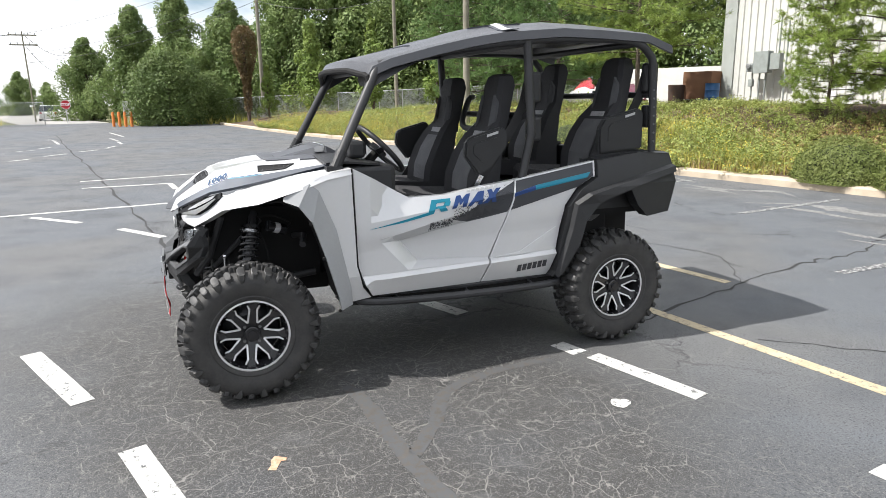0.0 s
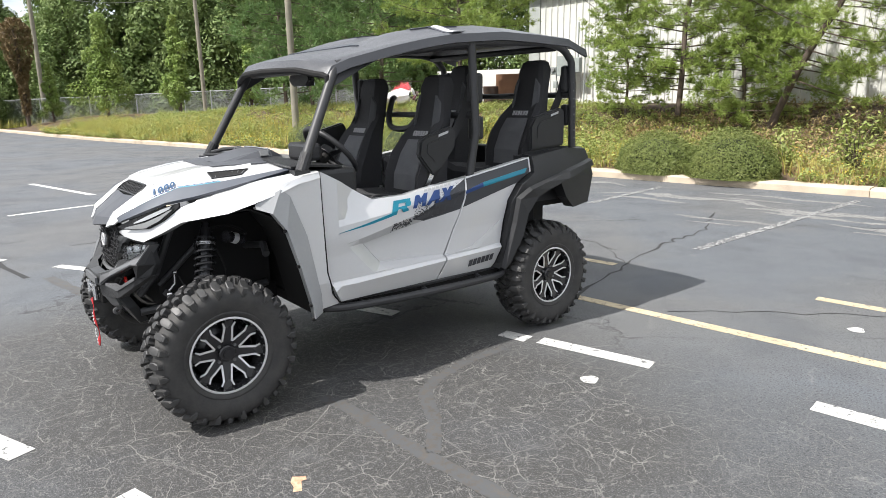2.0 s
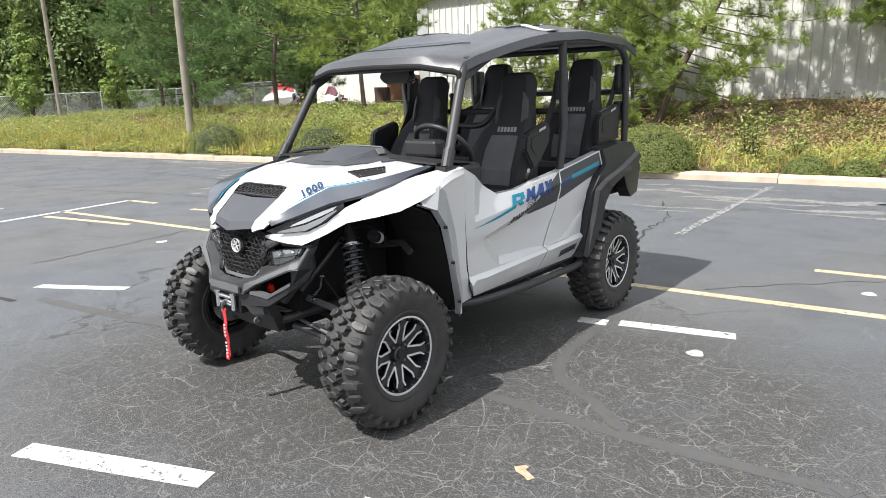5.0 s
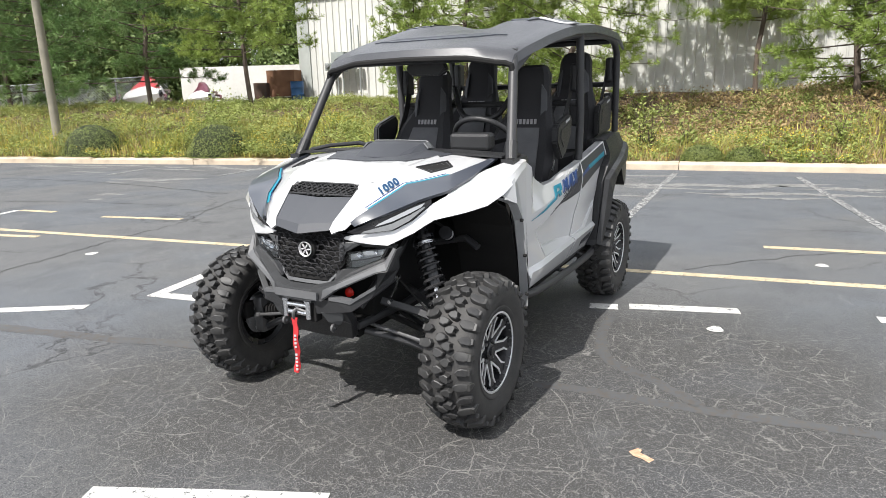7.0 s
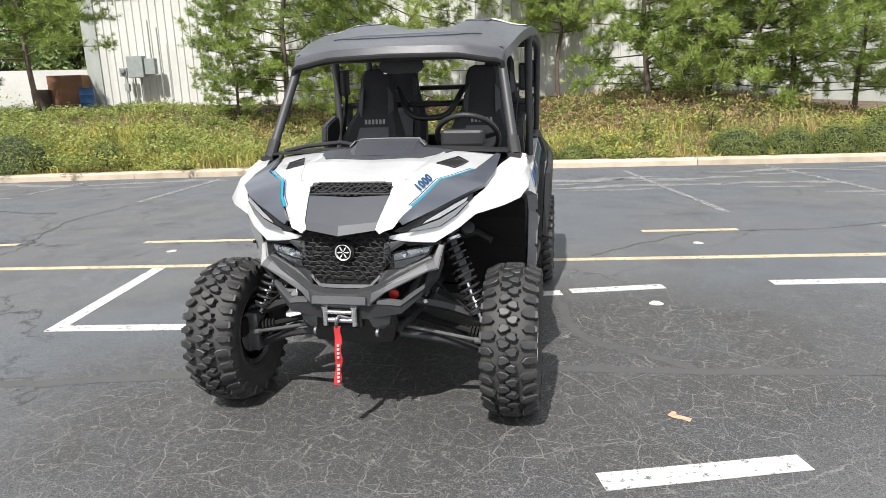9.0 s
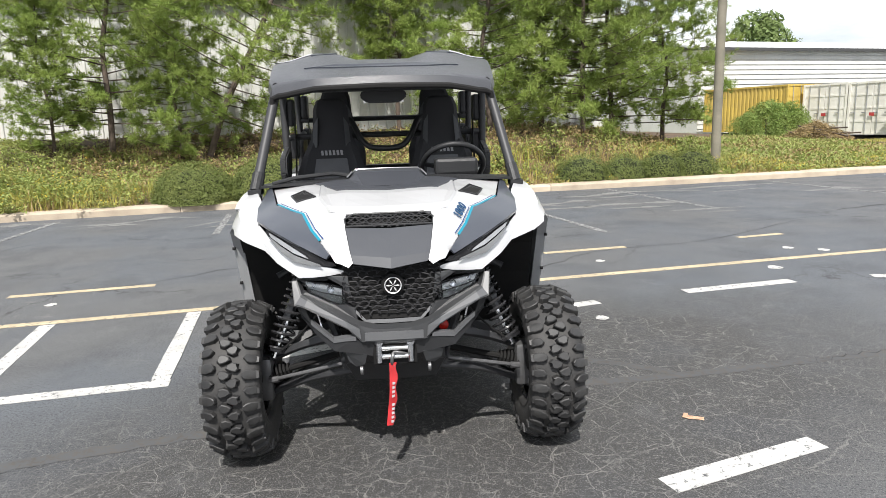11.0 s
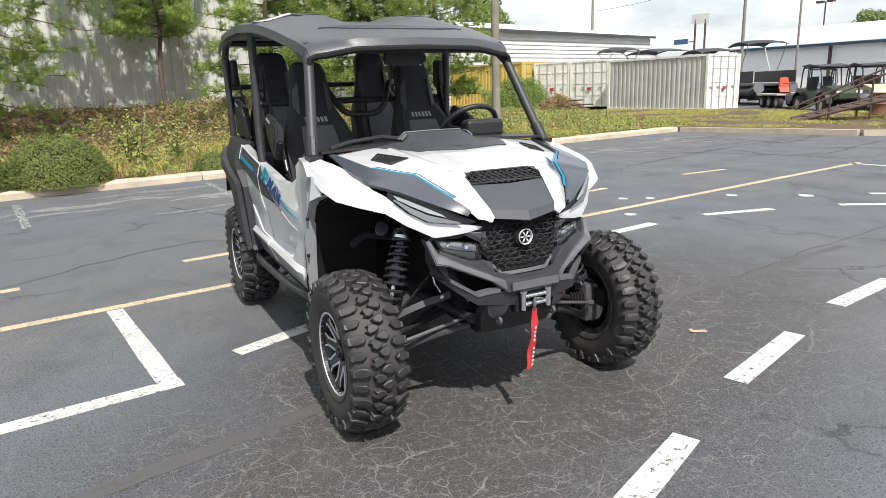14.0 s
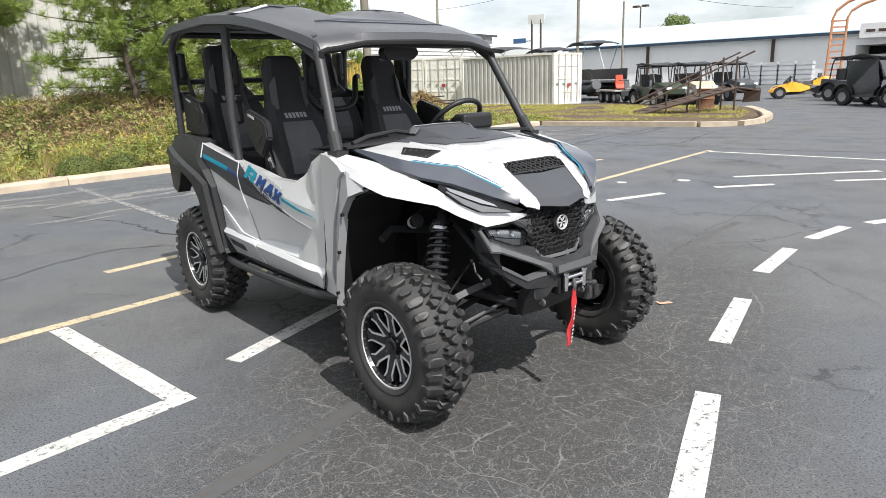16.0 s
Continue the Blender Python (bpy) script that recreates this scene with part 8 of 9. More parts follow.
# number on the hood, bold and slanted
cu = bpy.data.curves.new("hood_number", "FONT")
cu.body, cu.size, cu.extrude, cu.offset, cu.shear, cu.space_character = "1000", 1.0, 0.03, 0.040, 0.22, 1.16
tmp = bpy.data.objects.new("tmp", cu)
me = bpy.data.meshes.new_from_object(tmp)
bpy.data.objects.remove(tmp)
me.materials.append(NUMBER_BLUE)
xs, zs = [v.co.x for v in me.vertices], [v.co.y for v in me.vertices]
me.transform(Matrix.Diagonal((0.122 / (max(xs) - min(xs)), 0.046 / (max(zs) - min(zs)), 0.03, 1)))
ob = new("hood_number", me)
ob.parent = utv
def on_white(t, k):
    cols = hood_cols(t)
    v = cols[2].lerp(cols[3], k)
    return Vector((-v.x, v.y, v.z))


o = on_white(0.37, 0.70)
ax = (on_white(0.545, 0.70) - o).normalized()
up = on_white(0.50, 0.35) - o
up = (up - ax * up.dot(ax)).normalized()
nz = ax.cross(up)
o += nz * 0.010
ob.matrix_basis = Matrix(((ax.x, up.x, nz.x, o.x), (ax.y, up.y, nz.y, o.y), (ax.z, up.z, nz.z, o.z), (0, 0, 0, 1)))
tagged(ob, "blue slanted number decal")

# -- nose: grille, bumper, winch --
b = bmesh.new()
slab(b, [(-0.235, 1.446, 0.968), (0.235, 1.446, 0.968), (0.205, 1.452, 0.83), (0.125, 1.470, 0.735), (-0.125, 1.470, 0.735), (-0.205, 1.452, 0.83)], (0, -0.04, 0))
grille = part("grille", b, UNDER, utv, "black honeycomb grille with round emblem")
b = bmesh.new()
rng = random.Random(31)
r = 0.0240
jit = {}
for j in range(-7, 9):
    for i in range(-12, 13):
        cx = i * r * 1.74 + (r * 0.87 if j % 2 else 0)
        cz = 0.850 + j * r * 0.92
        half = 0.215 - max(0.0, 0.86 - cz) * 0.60
        if abs(cx) < half and 0.742 < cz < 0.965:
            yy = 1.460 + (0.965 - cz) * 0.10
            hexa = []
            for k in range(6):
                a = k * math.pi / 3
                hx, hz = cx + r * 1.05 * math.cos(a), cz + r * 0.60 * math.sin(a)
                key = (round(hx / 0.008), round(hz / 0.008))
                if key not in jit:
                    jit[key] = (rng.uniform(-0.006, 0.006), rng.uniform(-0.005, 0.005), rng.uniform(-0.003, 0.004))
                dx, dz, dy = jit[key]
                hexa.append((max(-half, min(half, hx + dx)), yy + dy, hz + dz))
            for k in range(6):
                if k < 3 or rng.random() < 0.15:
                    tube(b, [hexa[k], hexa[(k + 1) % 6]], 0.0030, 4)
part("grille_net", b, NET_BLACK, grille, "uneven black wire mesh")
b = bmesh.new()
lathe(b, [(0.034, 0.0), (0.038, 0.010), (0.036, 0.014), (0.0335, 0.012), (0.033, 0.0)], 32, closed=True)
for k in range(6):
    a = k * math.pi / 3
    c, d = math.cos(a), math.sin(a)
    slab(b, [(0.011, 0.003 * c, 0.003 * d), (0.011, 0.021 * c - 0.0030 * d, 0.021 * d + 0.0030 * c), (0.011, 0.030 * c, 0.030 * d), (0.011, 0.021 * c + 0.0030 * d, 0.021 * d - 0.0030 * c)], (-0.006, 0, 0))
part("emblem", b, EMBLEM, grille, "round bright silver emblem", m=pose(-0.004, 1.486, 0.888, 0, 0, 90))
b = bmesh.new()
lathe(b, [(0.0, 0.004), (0.048, 0.003), (0.052, -0.02)], 28)
part("emblem_disc", b, UNDER, grille, m=pose(-0.004, 1.480, 0.888, 0, 0, 90))

low = [(0.0, 1.580, 0.662), (0.075, 1.578, 0.662), (0.140, 1.565, 0.664), (0.200, 1.532, 0.712), (0.390, 1.465, 0.800), (0.432, 1.442, 0.806), (0.447, 1.372, 0.900)]
high = [(0.0, 1.568, 0.716), (0.075, 1.566, 0.716), (0.150, 1.556, 0.734), (0.205, 1.520, 0.752), (0.372, 1.436, 0.832), (0.402, 1.408, 0.846), (0.424, 1.370, 0.903)]
full = lambda row: [(-x, y, z) for x, y, z in row[:0:-1]] + row
b = bmesh.new()
loft(b, [full([(x, y - 0.05, z + 0.004) for x, y, z in low]), full(low), full(high), full([(x * 0.985, y - 0.045, z + 0.010) for x, y, z in high])])
thicken(b, 0.008)
bumper = part("bumper", b, BUMPER_DARK, utv, "charcoal angular front bumper with winch")
band = [Vector(a).lerp(Vector(c), 0.80) + Vector((0, 0.004, 0)) for a, c in zip(low, high)], [Vector(a).lerp(Vector(c), 0.16) + Vector((0, 0.006, 0)) for a, c in zip(low, high)]
for sx in (-1, 1):
    b = bmesh.new()
    loft(b, [[(sx * v.x, v.y, v.z) for v in row[2:]] for row in band])
    thicken(b, 0.004)
    part("bumper_face", b, BUMPER_GREY, bumper, "lighter grey bumper face")
b = bmesh.new()
loft(b, [[(v[0], v[1], v[2]) for v in ((-0.125, 1.574, 0.672), (0.125, 1.574, 0.672))], [(-0.125, 1.572, 0.706), (0.125, 1.572, 0.706)]])
thicken(b, 0.012)
part("bumper_face", b, BUMPER_GREY, bumper, "lighter grey bumper face")
b = bmesh.new()
loft(b, [[(x, y, 0.722 + 0.05 * max(0, abs(x) - 0.12) / 0.05) for x, y in ((-0.17, 1.476), (-0.12, 1.492), (0, 1.500), (0.12, 1.492), (0.17, 1.476))], [(x, y, 0.738 + 0.05 * max(0, abs(x) - 0.12) / 0.05) for x, y in ((-0.17, 1.470), (-0.12, 1.486), (0, 1.494), (0.12, 1.486), (0.17, 1.470))]])
thicken(b, 0.012)
part("grille_lip", b, BUMPER_GREY, bumper)
for s in (-1, 1):
    def strut(name, pts, depth, mat, parent=bumper, bevel=0.006):
        b = bmesh.new()
        slab(b, [(s * x, y, z) for x, y, z in pts], depth)
        if bevel:
            bmesh.ops.bevel(b, geom=b.edges[:], offset=bevel, segments=1, affect="EDGES")
        return part(name, b, mat, parent)
    strut("side_arm", [(0.385, 1.452, 0.797), (0.430, 1.436, 0.800), (0.444, 1.366, 0.892), (0.438, 1.350, 0.80), (0.418, 1.375, 0.740), (0.366, 1.436, 0.716)], (-s * 0.012, -0.03, 0), BODY_BLACK, bevel=0.003)
    b = bmesh.new()
    lo_ = [(0.0, 1.552, 0.590), (0.10, 1.553, 0.594), (0.265, 1.510, 0.610), (0.345, 1.452, 0.672), (0.418, 1.378, 0.738)]
    hi_ = [(0.0, 1.562, 0.662), (0.10, 1.562, 0.662), (0.175, 1.538, 0.668), (0.262, 1.508, 0.650), (0.364, 1.440, 0.716)]
    loft(b, [[(s * x, y - 0.04, z) for x, y, z in lo_], [(s * x, y, z) for x, y, z in lo_], [(s * x, y, z) for x, y, z in hi_], [(s * x, y - 0.04, z) for x, y, z in hi_]])
    thicken(b, 0.006)
    part("lower_bar", b, BODY_BLACK, bumper)
    b = bmesh.new()
    ed = [(0.165, 1.544, 0.668), (0.215, 1.528, 0.662), (0.264, 1.512, 0.652), (0.366, 1.444, 0.720)]
    loft(b, [[(s * x, y + 0.002, z - 0.004) for x, y, z in ed], [(s * x, y + 0.001, z + 0.013) for x, y, z in ed], [(s * x, y - 0.03, z + 0.016) for x, y, z in ed]])
    thicken(b, 0.006)
    part("lower_edge", b, BUMPER_GREY, bumper)
    strut("lamp_bracket", [(0.190, 1.468, 0.930), (0.262, 1.446, 0.932), (0.285, 1.432, 0.922), (0.215, 1.452, 0.888), (0.192, 1.462, 0.84), (0.176, 1.470, 0.83), (0.190, 1.468, 0.88)], (0, -0.03, 0), CHARCOAL, bevel=0.003)
    strut("lamp_brow", [(0.262, 1.440, 0.930), (0.34, 1.420, 0.925), (0.424, 1.372, 0.915), (0.428, 1.368, 0.902), (0.29, 1.412, 0.905)], (0, -0.03, 0), BODY_BLACK, bevel=0)
    strut("lamp_shelf", [(0.165, 1.470, 0.790), (0.20, 1.462, 0.800), (0.27, 1.430, 0.806), (0.385, 1.395, 0.856), (0.402, 1.402, 0.845), (0.205, 1.50, 0.75), (0.155, 1.49, 0.735)], (0, -0.04, 0), BODY_BLACK, bevel=0.003)
    if s < 0:
        b = bmesh.new()
        lathe(b, [(0.0, 0.012), (0.022, 0.010), (0.024, 0.0), (0.0, 0.0)], 16)
        part("reflector", b, AMBER_RED, bumper, "round red reflector", m=pose(s * 0.222, 1.452, 0.687, 0, 0, 90))
    b = bmesh.new()
    lathe(b, [(0.010, -0.008), (0.021, -0.006), (0.021, 0.006), (0.010, 0.008)], 16, closed=True)
    part("tow_ring", b, STEEL, bumper, m=pose(s * 0.150, 1.502, 0.512))
strut("skid_plate", [(0.0, 1.552, 0.604), (-0.125, 1.548, 0.604), (-0.222, 1.502, 0.600), (-0.226, 1.46, 0.53), (-0.185, 1.40, 0.425), (0.0, 1.40, 0.420), (0.185, 1.40, 0.425), (0.226, 1.46, 0.53), (0.222, 1.502, 0.600), (0.125, 1.548, 0.604)], (0, -0.05, 0.01), BODY_BLACK, bevel=0.004)
for s in (-1, 1):
    strut("skid_facet", [(0.120, 1.552, 0.602), (0.215, 1.512, 0.598), (0.205, 1.498, 0.555), (0.175, 1.488, 0.525), (0.135, 1.520, 0.545)], (0, -0.01, 0), CHARCOAL, bevel=0)
winch = part("winch", boxed((0.19, 0.05, 0.115), 0.008, (0, 1.535, 0.607)), UNDER, utv, "front winch with chrome fairlead and red strap")
for x in (-0.068, 0.068):
    b = bmesh.new()
    tube(b, [(x, 1.580, 0.572), (x, 1.580, 0.650)], 0.013, 10)
    tube(b, [(x, 1.580, 0.652), (x, 1.580, 0.662)], 0.018, 8)
    part("roller", b, CHROME, winch, "bright steel fairlead roller")
for z in (0.594, 0.632):
    b = bmesh.new()
    tube(b, [(-0.066, 1.572, z), (0.066, 1.572, z)], 0.012, 10)
    part("roller", b, CHROME, winch, "bright steel fairlead roller")
b = bmesh.new()
tube(b, curve_points([(-0.05, 1.572, 0.600), (-0.02, 1.58, 0.610), (0.005, 1.578, 0.612), (0.012, 1.592, 0.60), (0.016, 1.592, 0.575), (0.014, 1.58, 0.556), (0.002, 1.584, 0.552)], 4), 0.008, 6)
part("hook", b, STEEL, winch)
b = bmesh.new()
strap = curve_points([(0.012, 1.588, 0.570), (0.014, 1.592, 0.50), (0.018, 1.586, 0.42), (0.028, 1.576, 0.34), (0.036, 1.580, 0.278)], 5)
loft(b, [[p + Vector((-0.0155 + 0.004 * math.sin(i), 0, 0)) for i, p in enumerate(strap)], [p + Vector((0.0155, 0.006 * math.cos(i * 0.7), 0)) for i, p in enumerate(strap)]])
thicken(b, 0.004)
strap_ob = part("strap", b, RED, winch, "red webbing pull strap")
for k in range(9):
    b = bmesh.new()
    z = 0.485 - k * 0.020 - (0.02 if k > 3 else 0)
    slab(b, [(0.006 + 0.0016 * k, 1.5965 - 0.0012 * k, z), (0.018 + 0.0016 * k, 1.5985 - 0.0012 * k, z), (0.018 + 0.0016 * k, 1.5985 - 0.0012 * k, z - 0.012), (0.006 + 0.0016 * k, 1.5965 - 0.0012 * k, z - 0.009)], (0, -0.002, 0))
    part("word_bar", b, PALE_INK, strap_ob)

# -- chassis, wells and suspension --
b = bmesh.new()
box(b, (-0.70, -0.84, 0.43), (0.70, 0.60, 0.485))
box(b, (-0.19, 0.60, 0.42), (0.19, 1.36, 0.52))
box(b, (-0.36, -1.60, 0.45), (0.36, -0.84, 0.80))
part("chassis", b, UNDER, utv)
b = bmesh.new()
box(b, (-0.25, 0.66, 0.52), (0.25, 1.30, 0.98))
box(b, (-0.72, 0.56, 0.50), (0.72, 0.60, 1.18))
part("nose_frame", b, UNDER, utv)
for sx in (-1, 1):
    b = bmesh.new()
    tube(b, [(sx * 0.24, 1.40, 0.60), (sx * 0.30, 1.32, 0.72), (sx * 0.36, 1.24, 0.96)], 0.020, 8)
    tube(b, [(sx * 0.22, 1.40, 0.50), (sx * 0.28, 1.05, 0.52), (sx * 0.30, 0.70, 0.56)], 0.022, 8)
    tube(b, [(sx * 0.26, 1.30, 0.64), (sx * 0.33, 1.02, 0.92)], 0.016, 8)
    part("front_frame", b, TUBE_BLACK, utv)
for s in (-1, 1):
    arcs = [(1.30, 1.03), (1.10, 1.060), (0.95, 1.080), (0.85, 1.03), (0.77, 0.92), (0.705, 0.74), (0.645, 0.47)]
    b = bmesh.new()
    loft(b, [[(s * min(0.775, 0.775 - (y - 0.90) * 0.62), y, z) for y, z in arcs[1:]], [(s * 0.42, y - 0.02, z) for y, z in arcs[1:]]])
    thicken(b, 0.008)
    part("wheel_well", b, UNDER, utv)
    rear_arc = [(-0.80, 0.52), (-0.90, 0.78), (-1.02, 0.935), (-1.32, 1.02), (-1.5, 0.95), (-1.56, 0.85)]
    b = bmesh.new()
    loft(b, [[(s * 0.78, y, z) for y, z in rear_arc], [(s * 0.37, y, z) for y, z in rear_arc]])
    thicken(b, 0.008)
    part("wheel_well", b, UNDER, utv)
    for y0, top_y, top_z in ((1.155, 1.065, 0.945), (-1.185, -1.22, 1.0)):
        # shock with coil spring
        lo, hi = Vector((s * 0.588, y0 + 0.025, 0.48)), Vector((s * 0.392, top_y, top_z))
        d = (hi - lo).normalized()
        b = bmesh.new()
        tube(b, [lo + d * 0.20, hi], 0.033, 12)
        tube(b, [hi - d * 0.07, hi - d * 0.055], 0.058, 14)
        tube(b, [hi - d * 0.03, hi + d * 0.03], 0.024, 10)
        tube(b, [lo + d * 0.035, lo + d * 0.05], 0.056, 14)
        shock = part("shock_absorber", b, RIM_BLACK, utv, "coil-over shock absorber with black spring")
        u = d.orthogonal().normalized()
        w = d.cross(u)
        coil = []
        length = (hi - lo).length - 0.12
        for k in range(11 * 14 + 1):
            a = k / 14 * 2 * math.pi
            coil.append(lo + d * (0.05 + length * k / (11 * 14)) + (u * math.cos(a) + w * math.sin(a)) * 0.053)
        b = bmesh.new()
        tube(b, coil, 0.0080, 6)
        part("spring", b, SPRING, shock)
        b = bmesh.new()
        tube(b, [lo, lo + d * 0.22], 0.015, 10)
        part("shaft", b, CHROME, shock, "bright steel damper shaft")
        b = bmesh.new()
        tube(b, [hi - d * 0.10, hi - d * 0.085], 0.060, 14)
        part("preload_ring", b, CHROME, shock)
        b = bmesh.new()
        for base_y in (y0 + 0.16, y0 - 0.18):
            tube(b, curve_points([(s * 0.20, base_y, 0.445), (s * 0.42, (base_y + y0) / 2, 0.385), (s * 0.63, y0, 0.285)], 5), 0.019, 8)
        part("lower_arm", b, TUBE_BLACK, utv)
        b = bmesh.new()
        for base_y in (y0 + 0.12, y0 - 0.14):
            tube(b, curve_points([(s * 0.28, base_y, 0.60), (s * 0.45, (base_y + y0) / 2, 0.545), (s * 0.62, y0, 0.465)], 5), 0.022, 4)
        part("upper_arm", b, TUBE_BLACK, utv)
        b = bmesh.new()
        tube(b, [(s * 0.22, y0, 0.49), (s * 0.62, y0, 0.385)], 0.016, 8)
        for k in range(6):
            c0 = Vector((s * 0.52, y0, 0.411)).lerp(Vector((s * 0.62, y0, 0.385)), k / 6)
            c1 = Vector((s * 0.52, y0, 0.411)).lerp(Vector((s * 0.62, y0, 0.385)), (k + 0.6) / 6)
            tube(b, [c0, c1], 0.030 + 0.005 * k, 10)
        part("drive_shaft", b, UNDER, utv)
        b = boxed((0.07, 0.11, 0.22), 0.02, (s * 0.632, y0, 0.375))
        part("knuckle", b, STEEL, utv)
        b = bmesh.new()
        lathe(b, [(0.05, -0.006), (0.125, -0.006), (0.125, 0.006), (0.05, 0.006)], 28, closed=True)
        part("brake_disc", b, CHROME, utv, m=pose(s * 0.665, y0, 0.377), smooth=True)
        b = boxed((0.05, 0.07, 0.10), 0.012, (s * 0.665, y0 + 0.10, 0.42))
        part("brake_caliper", b, UNDER, utv)
    b = bmesh.new()
    tube(b, [(s * 0.22, 1.29, 0.475), (s * 0.60, 1.255, 0.395)], 0.0095, 8)
    tube(b, [(s * 0.56, 1.258, 0.400), (s * 0.605, 1.254, 0.393)], 0.016, 8)
    part("tie_rod", b, STEEL, utv, "dull steel tie rod")
    b = bmesh.new()
    tube(b, curve_points([(s * 0.40, 1.05, 0.9), (s * 0.46, 1.0, 0.72), (s * 0.56, 1.06, 0.60), (s * 0.62, 1.12, 0.46)], 5), 0.006, 6)
    part("brake_hose", b, UNDER, utv)
    b = bmesh.new()
    tube(b, [(s * 0.33, 1.27, 0.62), (s * 0.345, 1.24, 0.66), (s * 0.36, 1.24, 0.72)], 0.007, 6)
    tube(b, [(s * 0.33, 1.262, 0.60), (s * 0.33, 1.285, 0.60)], 0.011, 8)
    tube(b, [(s * 0.36, 1.232, 0.72), (s * 0.36, 1.25, 0.72)], 0.011, 8)
    part("sway_link", b, CHROME, utv, "bright sway bar link")
    b = bmesh.new()
    tube(b, curve_points([(s * 0.36, 1.22, 0.70), (s * 0.45, 1.20, 0.60), (s * 0.56, 1.22, 0.515)], 4), 0.005, 6)
    part("brake_pipe", b, UNDER, utv)
    # oil reservoir of the shock, with a pale label, and the steering boot behind it
    b = bmesh.new()
    tube(b, [(s * 0.50, 0.99, 0.905), (s * 0.47, 0.90, 0.872)], 0.030, 14)
    tube(b, [(s * 0.503, 1.00, 0.909), (s * 0.498, 0.985, 0.903)], 0.033, 14)
    reservoir = part("reservoir", b, RIM_BLACK, utv, "black shock reservoir with a pale label")
    b = bmesh.new()
    tube(b, [(s * 0.492, 0.965, 0.896), (s * 0.482, 0.935, 0.885)], 0.0308, 14)
    part("label_band", b, PALE_INK, reservoir)
    b = bmesh.new()
    tube(b, curve_points([(s * 0.47, 0.90, 0.872), (s * 0.42, 0.86, 0.90), (s * 0.40, 0.95, 0.95), (s * 0.395, 1.06, 0.94)], 4), 0.008, 6)
    part("reservoir_hose", b, UNDER, reservoir)
    b = bmesh.new()
    tube(b, [(s * 0.30, 0.82, 0.80), (s * 0.52, 0.80, 0.84), (s * 0.60, 0.82, 0.80)], 0.020, 8)
    part("well_brace", b, TUBE_BLACK, utv)
    # nerf bar under the doors
    b = bmesh.new()
    tube(b, curve_points([(s * 0.66, 0.56, 0.455), (s * 0.735, 0.44, 0.448), (s * 0.765, 0.1, 0.438), (s * 0.772, -0.4, 0.432), (s * 0.760, -0.76, 0.438), (s * 0.66, -0.84, 0.46)], 5), 0.024, 10)
    tube(b, curve_points([(s * 0.70, 0.40, 0.485), (s * 0.715, -0.2, 0.478), (s * 0.70, -0.80, 0.485)], 5), 0.018, 8)
    for y in (0.3, -0.15, -0.6):
        tube(b, [(s * 0.765, y, 0.435), (s * 0.66, y, 0.462)], 0.014, 8)
    part("nerf_bar", b, TUBE_BLACK, utv, "black tubular side step")

b = bmesh.new()
lathe(b, [(0.0, -0.2), (0.10, -0.19), (0.115, -0.16), (0.115, 0.16), (0.10, 0.19), (0.05, 0.2), (0.045, 0.18), (0.0, 0.18)], 24)
part("muffler", b, STEEL, utv, "dark round muffler", m=pose(-0.45, -1.10, 0.90, 0, 0, 180), smooth=True)

# -- rear quarters and cargo bed --
for s in (-1, 1):
    def rear_x(y, z):
        x = 0.800 + 0.035 * smooth_step(-0.75, -0.95, y) * smooth_step(1.16, 1.02, z)
        x -= 0.05 * smooth_step(-1.35, -1.70, y)
        if z > 1.15:
            x -= (z - 1.15) * 0.45
        return x
    b = panel([(-0.722, 0.490), (-0.795, 0.520), (-0.872, 0.64), (-0.925, 0.83), (-1.02, 0.94), (-1.28, 1.018), (-1.335, 0.915), (-1.42, 0.835), (-1.62, 0.85), (-1.68, 1.05), (-1.665, 1.222), (-1.40, 1.252), (-1.048, 1.216), (-1.030, 1.110), (-0.908, 1.044), (-0.824, 0.93), (-0.745, 0.52)],
              rear_x, [((-0.5, z), (-1.8, z)) for z in (0.8, 0.95, 1.05, 1.15, 1.20)] + [((y, 0.4), (y, 1.4)) for y in (-0.95, -1.1, -1.35, -1.55)], 0.09, s)
    quarter = part("rear_fender", b, BODY_BLACK, utv, "black moulded rear quarter panel and flare")
    fl = [(-0.735, 0.50), (-0.825, 0.80), (-0.855, 0.96), (-0.95, 1.02), (-1.12, 1.06), (-1.34, 1.11), (-1.52, 1.14), (-1.66, 1.165)]
    fi = [(-0.790, 0.525), (-0.885, 0.70), (-0.925, 0.85), (-1.02, 0.955), (-1.14, 1.00), (-1.33, 1.05), (-1.52, 1.09), (-1.67, 1.115)]
    b = bmesh.new()
    loft(b, [[(s * (rear_x(y, z) + 0.004), y, z) for y, z in fl], [(s * (rear_x(y, z) + 0.034), y - 0.012, z - 0.012) for y, z in fl], [(s * (rear_x(y, z) + 0.036), y, z) for y, z in fi], [(s * (rear_x(y, z) - 0.01), y, z) for y, z in fi]])
    thicken(b, 0.008)
    part("fender_flare", b, BODY_BLACK, quarter)
    b = bmesh.new()
    slab(b, [(s * 0.775, -1.06, 1.212), (s * 0.745, -1.40, 1.252), (s * 0.72, -1.66, 1.232), (s * 0.66, -1.66, 1.245), (s * 0.66, -1.40, 1.268), (s * 0.68, -1.04, 1.232)], (0, 0, -0.03))
    part("bed_rail", b, BODY_BLACK, quarter)
bed = part("cargo_bed", boxed((1.34, 0.06, 0.38), 0.015, (0, -1.645, 1.03)), BODY_BLACK, utv, "black cargo bed behind the seats")
b = bmesh.new()
box(b, (-0.66, -1.62, 0.84), (0.66, -1.0, 0.88))
part("bed_floor", b, UNDER, bed)
